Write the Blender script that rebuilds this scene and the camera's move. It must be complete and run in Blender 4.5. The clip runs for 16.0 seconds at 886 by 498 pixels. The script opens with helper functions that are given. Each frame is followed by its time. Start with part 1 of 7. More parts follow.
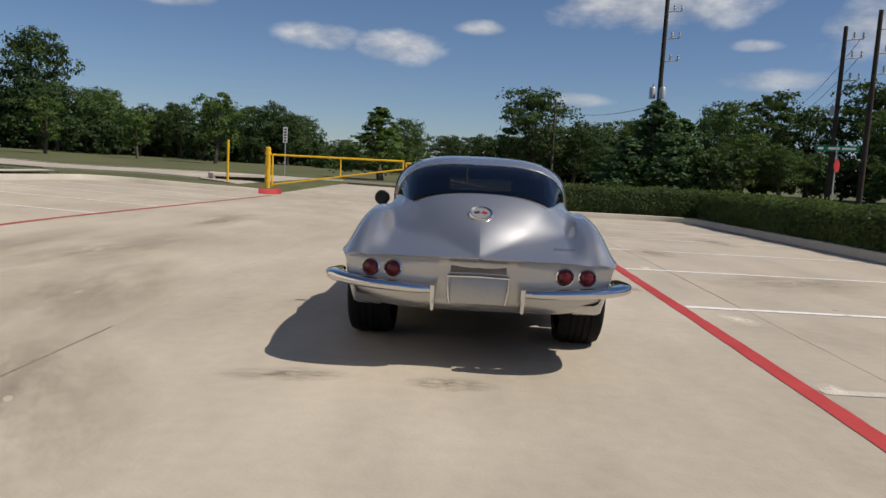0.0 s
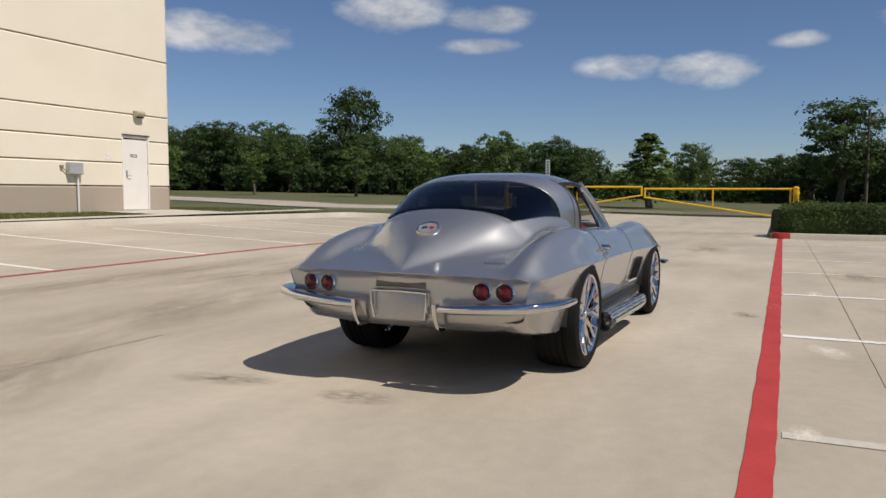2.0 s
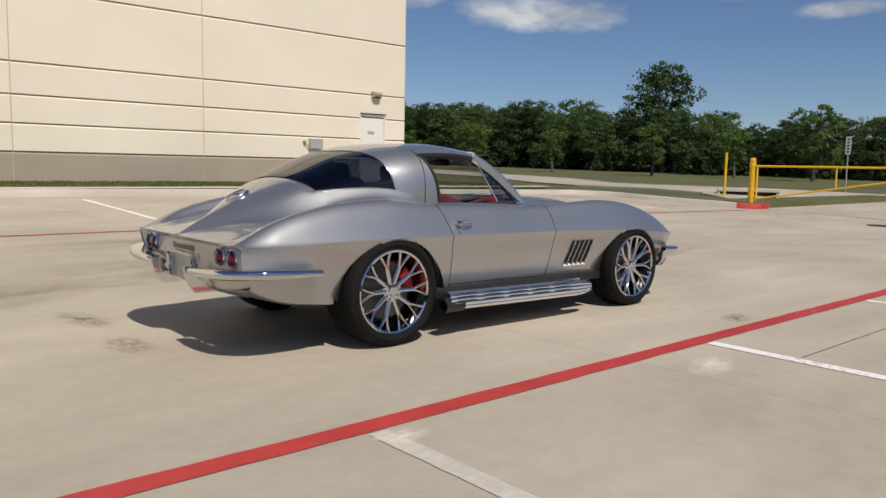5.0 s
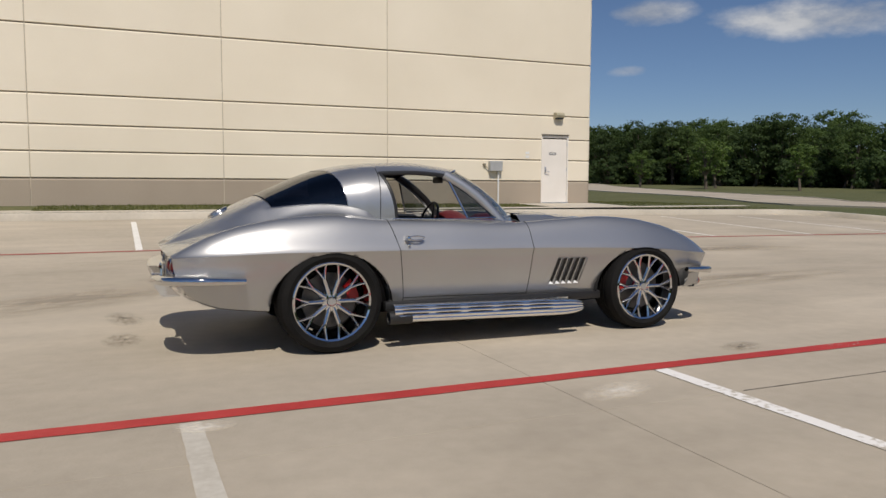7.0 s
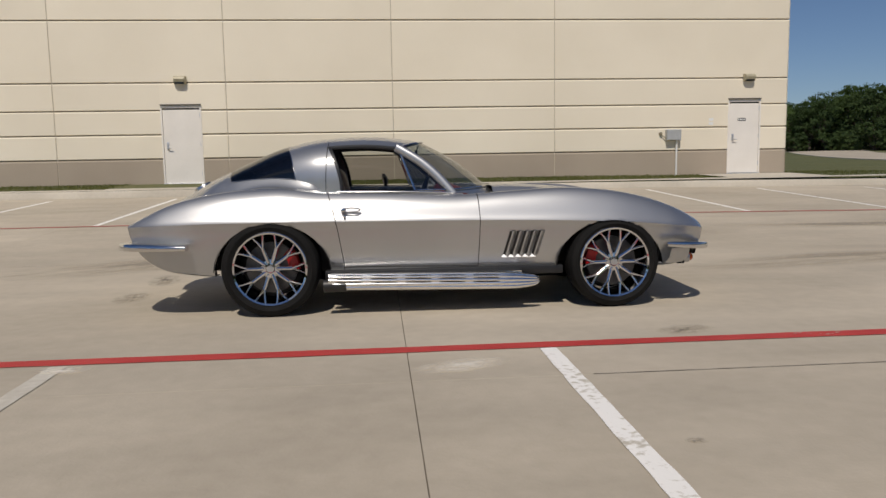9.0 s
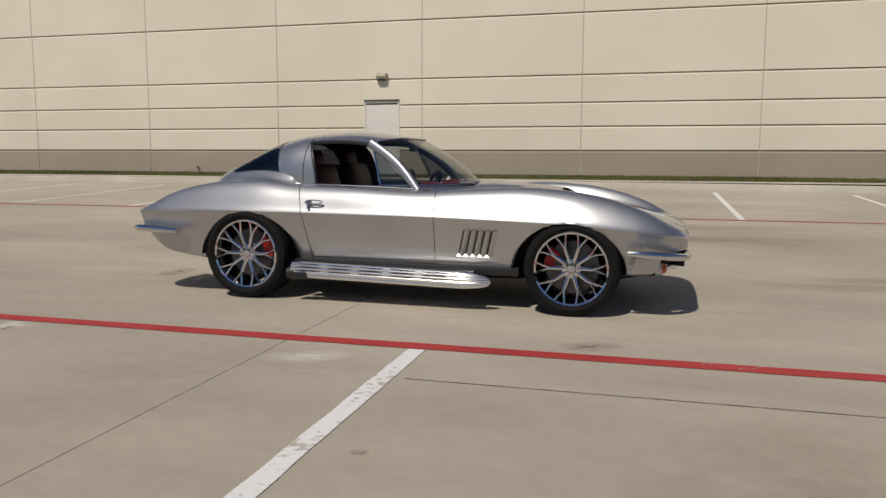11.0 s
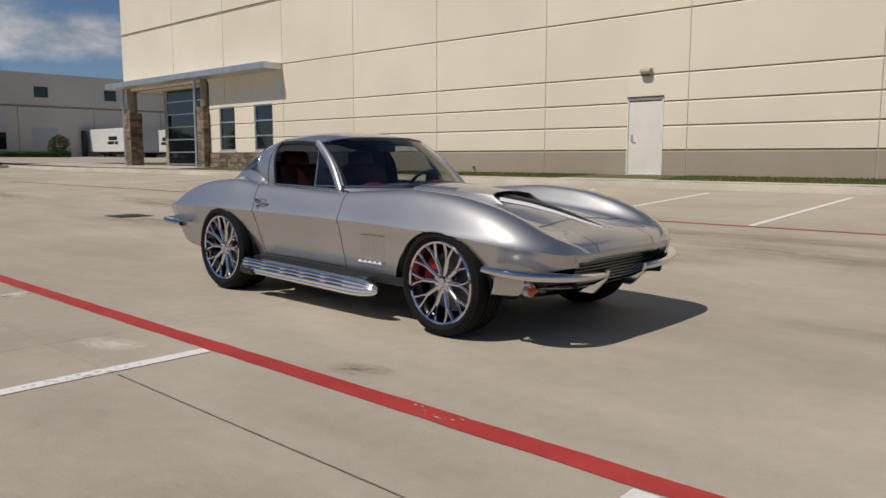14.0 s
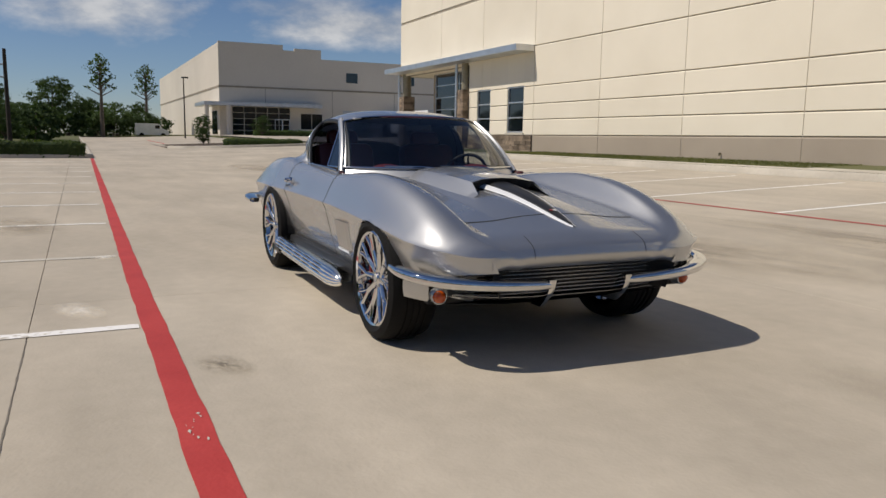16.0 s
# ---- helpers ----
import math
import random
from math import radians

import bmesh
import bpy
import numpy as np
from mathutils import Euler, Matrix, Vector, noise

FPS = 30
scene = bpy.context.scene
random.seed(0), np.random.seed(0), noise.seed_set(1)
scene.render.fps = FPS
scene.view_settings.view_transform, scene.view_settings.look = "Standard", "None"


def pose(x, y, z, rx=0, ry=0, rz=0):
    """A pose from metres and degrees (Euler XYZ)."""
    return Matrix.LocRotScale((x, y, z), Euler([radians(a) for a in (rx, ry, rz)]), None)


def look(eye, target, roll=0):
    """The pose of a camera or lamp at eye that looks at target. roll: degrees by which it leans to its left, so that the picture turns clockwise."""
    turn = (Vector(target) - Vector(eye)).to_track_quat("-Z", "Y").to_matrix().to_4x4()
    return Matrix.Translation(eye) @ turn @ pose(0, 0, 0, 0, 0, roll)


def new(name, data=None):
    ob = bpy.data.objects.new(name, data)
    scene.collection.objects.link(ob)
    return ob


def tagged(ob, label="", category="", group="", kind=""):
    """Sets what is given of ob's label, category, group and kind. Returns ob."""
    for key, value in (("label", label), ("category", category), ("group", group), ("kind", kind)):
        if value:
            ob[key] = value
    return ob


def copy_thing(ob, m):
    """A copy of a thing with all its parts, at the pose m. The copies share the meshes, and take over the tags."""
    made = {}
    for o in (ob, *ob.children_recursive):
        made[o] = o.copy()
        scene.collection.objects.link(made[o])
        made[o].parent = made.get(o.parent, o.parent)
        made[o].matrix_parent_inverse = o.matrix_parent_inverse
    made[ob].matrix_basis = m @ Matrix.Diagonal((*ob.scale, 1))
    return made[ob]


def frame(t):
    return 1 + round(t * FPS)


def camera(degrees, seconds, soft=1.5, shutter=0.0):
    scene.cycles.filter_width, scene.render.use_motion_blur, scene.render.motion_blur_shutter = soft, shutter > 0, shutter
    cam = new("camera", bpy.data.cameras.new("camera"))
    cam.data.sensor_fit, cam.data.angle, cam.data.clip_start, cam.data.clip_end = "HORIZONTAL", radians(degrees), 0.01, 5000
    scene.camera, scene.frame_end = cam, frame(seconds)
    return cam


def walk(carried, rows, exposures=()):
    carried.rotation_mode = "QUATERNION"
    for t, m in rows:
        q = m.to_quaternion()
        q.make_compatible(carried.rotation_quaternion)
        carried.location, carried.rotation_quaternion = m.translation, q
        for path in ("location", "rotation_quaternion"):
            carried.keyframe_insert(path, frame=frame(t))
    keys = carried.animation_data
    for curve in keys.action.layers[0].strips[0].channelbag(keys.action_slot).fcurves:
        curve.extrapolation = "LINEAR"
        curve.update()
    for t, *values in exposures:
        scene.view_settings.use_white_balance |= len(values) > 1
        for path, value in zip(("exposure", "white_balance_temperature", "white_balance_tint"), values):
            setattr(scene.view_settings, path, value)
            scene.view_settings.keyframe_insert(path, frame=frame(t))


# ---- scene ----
cam = camera(60.8, 16.0)
PATH = [
    (0, (-6.633, 0.193, 1.2), (-4.645, 0.238, 0.985), 2.9),
    (0.5, (-6.581, -0.302, 1.182), (-4.6, -0.114, 0.975), 1.9),
    (1, (-6.491, -0.838, 1.18), (-4.546, -0.417, 0.981), 1.3),
    (1.5, (-6.349, -1.396, 1.161), (-4.46, -0.76, 0.99), 0.9),
    (2, (-6.125, -1.939, 1.15), (-4.306, -1.121, 0.999), 0.2),
    (2.5, (-5.814, -2.446, 1.149), (-4.04, -1.536, 0.994), 0.1),
    (3, (-5.569, -2.975, 1.146), (-3.845, -1.972, 0.997), -0.8),
    (3.5, (-5.232, -3.4, 1.129), (-3.584, -2.279, 0.966), -0.1),
    (6, (-3.36, -5.146, 1.139), (-2.293, -3.464, 0.957), 0.2),
    (6.5, (-2.961, -5.45, 1.141), (-2.018, -3.692, 0.997), -0.2),
    (7, (-2.526, -5.631, 1.117), (-1.744, -3.798, 0.951), 0.2),
    (7.5, (-2.054, -5.861, 1.111), (-1.455, -3.962, 0.917), -0.6),
    (8, (-1.539, -6.038, 1.108), (-1.113, -4.095, 0.896), -1.0),
    (8.5, (-1.016, -6.134, 1.104), (-0.698, -4.171, 0.885), -0.2),
    (9, (-0.471, -6.21, 1.094), (-0.304, -4.231, 0.863), -1.0),
    (11.5, (2.217, -5.835, 1.099), (1.547, -3.966, 0.858), 0.2),
    (12, (2.688, -5.576, 1.093), (1.864, -3.768, 0.864), -0.5),
    (12.5, (3.169, -5.344, 1.09), (2.192, -3.612, 0.873), -1.1),
    (13, (3.588, -4.971, 1.086), (2.466, -3.33, 0.86), -1.0),
    (13.5, (4.015, -4.636, 1.104), (2.77, -3.089, 0.87), -1.0),
    (14, (4.336, -4.167, 1.098), (2.995, -2.702, 0.856), -0.0),
    (14.5, (4.615, -3.723, 1.102), (3.175, -2.354, 0.87), -0.6),
    (15, (4.821, -3.231, 1.091), (3.223, -2.051, 0.864), -0.4),
    (15.5, (4.956, -2.705, 1.096), (3.259, -1.673, 0.862), -0.3),
    (16, (5.037, -2.234, 1.092), (3.254, -1.375, 0.802), 0.9),
]
walk(cam, [(t, look(eye, target, roll)) for t, eye, target, roll in PATH],
     exposures=[(0, -0.10), (3.5, -0.05), (7.0, -0.30), (9, -0.46), (12.5, -0.56), (14.5, -0.38), (16, -0.22)])
# ---- world and sun ----
SUN_EL = 53.2
SUN_AZ = 255.0          # degrees from +x, anticlockwise: the sun stands over -y
sun_dir = Vector((math.cos(radians(SUN_AZ)) * math.cos(radians(SUN_EL)), math.sin(radians(SUN_AZ)) * math.cos(radians(SUN_EL)), math.sin(radians(SUN_EL))))
sun = new("sun", bpy.data.lights.new("sun", "SUN"))
sun.data.energy, sun.data.angle, sun.data.color = 4.25, radians(0.53), (1.0, 0.915, 0.81)
sun.matrix_world = look(tuple(sun_dir * 60), (0, 0, 0))

world = bpy.data.worlds.new("sky")
scene.world = world
world.use_nodes = True
wn, wl = world.node_tree.nodes, world.node_tree.links
wn.clear()


def wmath(op, a, b=None, c=None, clamp=False):
    n = wn.new("ShaderNodeMath")
    n.operation, n.use_clamp = op, clamp
    for i, v in enumerate((a, b, c)):
        if v is None:
            continue
        if isinstance(v, (int, float)):
            n.inputs[i].default_value = v
        else:
            wl.new(v, n.inputs[i])
    return n.outputs[0]


sky = wn.new("ShaderNodeTexSky")
sky.sky_type, sky.sun_disc = "NISHITA", False
sky.sun_elevation, sky.sun_rotation = radians(SUN_EL), radians(90 - SUN_AZ)
sky.air_density, sky.dust_density, sky.ozone_density, sky.altitude = 1.0, 0.15, 4.0, 900
coord = wn.new("ShaderNodeTexCoord")
sep = wn.new("ShaderNodeSeparateXYZ")
wl.new(coord.outputs["Generated"], sep.inputs[0])
azim = wmath("MULTIPLY", wmath("ARCTAN2", sep.outputs[1], sep.outputs[0]), 57.29578)
elev = wmath("MULTIPLY", wmath("ARCSINE", sep.outputs[2]), 57.29578)
stretch = wn.new("ShaderNodeMapping")
stretch.inputs["Scale"].default_value = (1, 1, 2.2)
wl.new(coord.outputs["Generated"], stretch.inputs[0])
puff = wn.new("ShaderNodeTexNoise")
puff.inputs["Scale"].default_value, puff.inputs["Detail"].default_value, puff.inputs["Roughness"].default_value = 12, 7, 0.58
wl.new(stretch.outputs[0], puff.inputs["Vector"])
wisp = wn.new("ShaderNodeTexNoise")
wisp.inputs["Scale"].default_value, wisp.inputs["Detail"].default_value = 5, 5
wl.new(stretch.outputs[0], wisp.inputs["Vector"])
ragged = wmath("MULTIPLY", wmath("SUBTRACT", puff.outputs["Fac"], 0.5), 2.9)
# azimuth, elevation, half width, half height, thickness of each fair-weather cloud
CLOUDS = [(11.0, 9.0, 3.2, 0.9, 0.8), (5.6, 8.6, 3.6, 1.15, 1.0), (-13.0, 12.0, 7.5, 1.8, 0.9), (-21.2, 7.0, 3.6, 0.7, 0.55),
          (-28.5, 10.5, 4.5, 2.2, 0.8), (-0.6, 10.3, 1.9, 0.55, 0.7), (20.6, 12.6, 3.4, 0.9, 0.75), (41.0, 11.2, 6.5, 1.3, 0.95),
          (28.2, 13.0, 4.2, 1.3, 0.8), (21.3, 10.7, 2.8, 0.55, 0.7), (52.0, 12.2, 3.0, 0.9, 0.9), (40.0, 14.6, 4.0, 1.0, 0.7), (53.2, 8.3, 1.6, 0.4, 0.6),
          (160.0, 8.0, 9.0, 1.6, 0.95), (178.0, 8.6, 7.0, 2.3, 0.85), (164.0, 9.0, 5.5, 1.4, 0.75), (-20.0, 9.3, 1.6, 0.4, 0.6),
          (-7.5, 5.4, 2.6, 0.5, 0.6), (120.0, 30.0, 16.0, 6.0, 0.6), (-90.0, 22.0, 18.0, 5.0, 0.6), (-140.0, 28.0, 15.0, 6.0, 0.6), (60.0, 34.0, 12.0, 5.0, 0.6)]
cover = None
for az, el, wide, high, dense in CLOUDS:
    a = wmath("DIVIDE", wmath("WRAP", wmath("SUBTRACT", azim, az), 180.0, -180.0), wide * 1.12)
    e = wmath("DIVIDE", wmath("SUBTRACT", elev, el), high * 1.15)
    blob = wmath("SUBTRACT", 1.0, wmath("ADD", wmath("MULTIPLY", a, a), wmath("MULTIPLY", e, e)))
    one = wmath("MULTIPLY", wmath("ADD", blob, ragged, None, False), dense, None, True)
    gate = wmath("MULTIPLY", one, wmath("ADD", wmath("MULTIPLY", blob, 0.8), 0.6, None, True), None, True)
    cover = gate if cover is None else wmath("MAXIMUM", cover, gate)
tone = wn.new("ShaderNodeMix")
tone.data_type = "RGBA"
tone.inputs[6].default_value, tone.inputs[7].default_value = (5.4, 5.7, 6.3, 1), (10.3, 10.3, 10.4, 1)
wl.new(wmath("MULTIPLY_ADD", wmath("ADD", puff.outputs["Fac"], wmath("MULTIPLY", wisp.outputs["Fac"], 0.6)), 2.6, -1.6, True), tone.inputs[0])
both = wn.new("ShaderNodeMix")
both.data_type = "RGBA"
wl.new(wmath("MULTIPLY", cover, 0.9), both.inputs[0])
tint = wn.new("ShaderNodeMix")
tint.data_type, tint.blend_type = "RGBA", "MULTIPLY"
tint.inputs[0].default_value, tint.inputs[7].default_value = 1.0, (0.94, 0.97, 1.08, 1)
wl.new(sky.outputs[0], tint.inputs[6])
wl.new(tint.outputs[2], both.inputs[6])
wl.new(tone.outputs[2], both.inputs[7])
back = wn.new("ShaderNodeBackground")
back.inputs["Strength"].default_value = 0.070
wl.new(both.outputs[2], back.inputs["Color"])
wout = wn.new("ShaderNodeOutputWorld")
wl.new(back.outputs[0], wout.inputs[0])
# ---- materials ----
def material(name, dark, light, scale=3.0, rough=0.6, metal=0.0, fine=40.0, bump=0.0, bump_scale=60.0, grain=0.25, vary=0.0, space="Object", **more):
    """Two scales of noise between two colours, with fine relief. vary: how far repeats differ in brightness."""
    m = bpy.data.materials.new(name)
    m.use_nodes = True
    n, l = m.node_tree.nodes, m.node_tree.links
    p = n["Principled BSDF"]
    p.inputs["Roughness"].default_value, p.inputs["Metallic"].default_value = rough, metal
    for key, value in more.items():
        p.inputs[key.replace("_", " ")].default_value = value
    tc = n.new("ShaderNodeTexCoord")
    big, small = n.new("ShaderNodeTexNoise"), n.new("ShaderNodeTexNoise")
    big.inputs["Scale"].default_value, big.inputs["Detail"].default_value = scale, 6
    small.inputs["Scale"].default_value, small.inputs["Detail"].default_value = fine, 4
    for t in (big, small):
        l.new(tc.outputs[space], t.inputs["Vector"])
    mixed = n.new("ShaderNodeMix")
    mixed.inputs[0].default_value = grain
    l.new(big.outputs["Fac"], mixed.inputs[2])
    l.new(small.outputs["Fac"], mixed.inputs[3])
    ramp = n.new("ShaderNodeValToRGB")
    ramp.color_ramp.elements[0].position, ramp.color_ramp.elements[1].position = 0.32, 0.68
    ramp.color_ramp.elements[0].color, ramp.color_ramp.elements[1].color = (*dark, 1), (*light, 1)
    l.new(mixed.outputs[0], ramp.inputs[0])
    colour = ramp.outputs[0]
    if vary:
        info, hsv = n.new("ShaderNodeObjectInfo"), n.new("ShaderNodeHueSaturation")
        add = n.new("ShaderNodeMath")
        add.operation = "MULTIPLY_ADD"
        add.inputs[1].default_value, add.inputs[2].default_value = 2 * vary, 1 - vary
        l.new(info.outputs["Random"], add.inputs[0])
        l.new(add.outputs[0], hsv.inputs["Value"])
        l.new(colour, hsv.inputs["Color"])
        colour = hsv.outputs[0]
    l.new(colour, p.inputs["Base Color"])
    if bump:
        b, t = n.new("ShaderNodeBump"), n.new("ShaderNodeTexNoise")
        t.inputs["Scale"].default_value, t.inputs["Detail"].default_value = bump_scale, 5
        b.inputs["Strength"].default_value, b.inputs["Distance"].default_value = bump, 0.01
        l.new(tc.outputs[space], t.inputs["Vector"])
        l.new(t.outputs["Fac"], b.inputs["Height"])
        l.new(b.outputs[0], p.inputs["Normal"])
    return m


def foliage(name, dark, light):
    m = material(name, dark, light, scale=0.5, fine=6.0, rough=0.75, grain=0.4, vary=0.25, Specular_IOR_Level=0.2)
    n, l = m.node_tree.nodes, m.node_tree.links
    p, out = n["Principled BSDF"], n["Material Output"]
    thin = n.new("ShaderNodeBsdfTranslucent")
    thin.inputs["Color"].default_value = (light[0] * 1.6, light[1] * 1.7, light[2] * 0.9, 1)
    geo, hsv, mul = n.new("ShaderNodeNewGeometry"), n.new("ShaderNodeHueSaturation"), n.new("ShaderNodeMath")
    mul.operation = "MULTIPLY_ADD"
    mul.inputs[1].default_value, mul.inputs[2].default_value = 0.55, 0.72
    l.new(geo.outputs["Random Per Island"], mul.inputs[0])
    l.new(mul.outputs[0], hsv.inputs["Value"])
    src = p.inputs["Base Color"].links[0].from_socket
    l.new(src, hsv.inputs["Color"])
    l.new(hsv.outputs[0], p.inputs["Base Color"])
    mix = n.new("ShaderNodeMixShader")
    mix.inputs[0].default_value = 0.25
    l.new(p.outputs[0], mix.inputs[1])
    l.new(thin.outputs[0], mix.inputs[2])
    l.new(mix.outputs[0], out.inputs["Surface"])
    return m


def glass_material(name, tint, rough=0.0, see=0.75):
    """Thin tinted pane: clear straight through, with a gloss on top."""
    m = bpy.data.materials.new(name)
    m.use_nodes = True
    n, l = m.node_tree.nodes, m.node_tree.links
    n.remove(n["Principled BSDF"])
    clear, shine, edge, mix = n.new("ShaderNodeBsdfTransparent"), n.new("ShaderNodeBsdfGlossy"), n.new("ShaderNodeLayerWeight"), n.new("ShaderNodeMixShader")
    clear.inputs["Color"].default_value = (*tint, 1)
    shine.inputs["Roughness"].default_value = rough
    edge.inputs["Blend"].default_value = 0.5
    bent, gloss = n.new("ShaderNodeMath"), n.new("ShaderNodeMath")
    bent.operation, bent.inputs[1].default_value = "POWER", 5.0
    gloss.operation, gloss.inputs[1].default_value, gloss.inputs[2].default_value = "MULTIPLY_ADD", 0.92, 0.08
    l.new(edge.outputs["Facing"], bent.inputs[0])
    l.new(bent.outputs[0], gloss.inputs[0])
    l.new(gloss.outputs[0], mix.inputs[0])
    l.new(clear.outputs[0], mix.inputs[1])
    l.new(shine.outputs[0], mix.inputs[2])
    l.new(mix.outputs[0], n["Material Output"].inputs["Surface"])
    return m


def flake_paint(m, broad, share):
    """A second, broader lobe from the flakes that lie askew."""
    n, l = m.node_tree.nodes, m.node_tree.links
    p, out = n["Principled BSDF"], n["Material Output"]
    q = n.new("ShaderNodeBsdfPrincipled")
    l.new(p.inputs["Base Color"].links[0].from_socket, q.inputs["Base Color"])
    q.inputs["Roughness"].default_value, q.inputs["Metallic"].default_value = broad, p.inputs["Metallic"].default_value
    for key in ("Coat Weight", "Coat Roughness"):
        q.inputs[key].default_value = p.inputs[key].default_value
    mix = n.new("ShaderNodeMixShader")
    mix.inputs[0].default_value = share
    l.new(p.outputs[0], mix.inputs[1])
    l.new(q.outputs[0], mix.inputs[2])
    l.new(mix.outputs[0], out.inputs["Surface"])
    return m


def fading_stain(name, colour, strength, scale):
    """A soft-edged stain on a unit disc: opaque in patches, gone at the rim."""
    m = bpy.data.materials.new(name)
    m.use_nodes = True
    n, l = m.node_tree.nodes, m.node_tree.links
    p = n["Principled BSDF"]
    p.inputs["Base Color"].default_value, p.inputs["Roughness"].default_value = (*colour, 1), 0.8
    tc, ln, ns, info = n.new("ShaderNodeTexCoord"), n.new("ShaderNodeVectorMath"), n.new("ShaderNodeTexNoise"), n.new("ShaderNodeObjectInfo")
    ln.operation = "LENGTH"
    l.new(tc.outputs["Object"], ln.inputs[0])
    add = n.new("ShaderNodeVectorMath")
    l.new(tc.outputs["Object"], add.inputs[0])
    off = n.new("ShaderNodeVectorMath")
    off.operation = "SCALE"
    off.inputs[0].default_value = (37, 21, 11)
    l.new(info.outputs["Random"], off.inputs["Scale"])
    l.new(off.outputs[0], add.inputs[1])
    ns.inputs["Scale"].default_value, ns.inputs["Detail"].default_value, ns.inputs["Roughness"].default_value = scale, 7, 0.65
    l.new(add.outputs[0], ns.inputs["Vector"])
    a, b, c = (n.new("ShaderNodeMath") for _ in range(3))
    a.operation, a.use_clamp = "SUBTRACT", True
    a.inputs[0].default_value = 1.0
    l.new(ln.outputs["Value"], a.inputs[1])
    b.operation, b.use_clamp = "MULTIPLY_ADD", True
    b.inputs[1].default_value, b.inputs[2].default_value = 3.2, -1.1
    l.new(ns.outputs["Fac"], b.inputs[0])
    c.operation, c.use_clamp = "MULTIPLY", True
    l.new(a.outputs[0], c.inputs[0])
    l.new(b.outputs[0], c.inputs[1])
    d = n.new("ShaderNodeMath")
    d.operation, d.use_clamp = "MULTIPLY", True
    d.inputs[1].default_value = strength
    l.new(c.outputs[0], d.inputs[0])
    l.new(d.outputs[0], p.inputs["Alpha"])
    return m


def weathered(m, amount, scale, stretch):
    """Broad drifts of lighter and darker surface over a material."""
    n, l = m.node_tree.nodes, m.node_tree.links
    p = n["Principled BSDF"]
    tc, mp = n.new("ShaderNodeTexCoord"), n.new("ShaderNodeMapping")
    mp.inputs["Scale"].default_value = stretch
    mp.inputs["Rotation"].default_value = (0, 0, 0.12)
    l.new(tc.outputs["Object"], mp.inputs[0])
    value = None
    for sc, d in ((scale, 3), (scale * 4.3, 6)):
        t = n.new("ShaderNodeTexNoise")
        t.inputs["Scale"].default_value, t.inputs["Detail"].default_value = sc, d
        l.new(mp.outputs[0], t.inputs["Vector"])
        a = n.new("ShaderNodeMath")
        a.operation = "MULTIPLY_ADD"
        a.inputs[1].default_value, a.inputs[2].default_value = 2 * amount, 1 - amount
        l.new(t.outputs["Fac"], a.inputs[0])
        if value is None:
            value = a.outputs[0]
        else:
            b = n.new("ShaderNodeMath")
            b.operation = "MULTIPLY"
            l.new(value, b.inputs[0])
            l.new(a.outputs[0], b.inputs[1])
            value = b.outputs[0]
    hsv = n.new("ShaderNodeHueSaturation")
    l.new(value, hsv.inputs["Value"])
    l.new(p.inputs["Base Color"].links[0].from_socket, hsv.inputs["Color"])
    l.new(hsv.outputs[0], p.inputs["Base Color"])
    return m


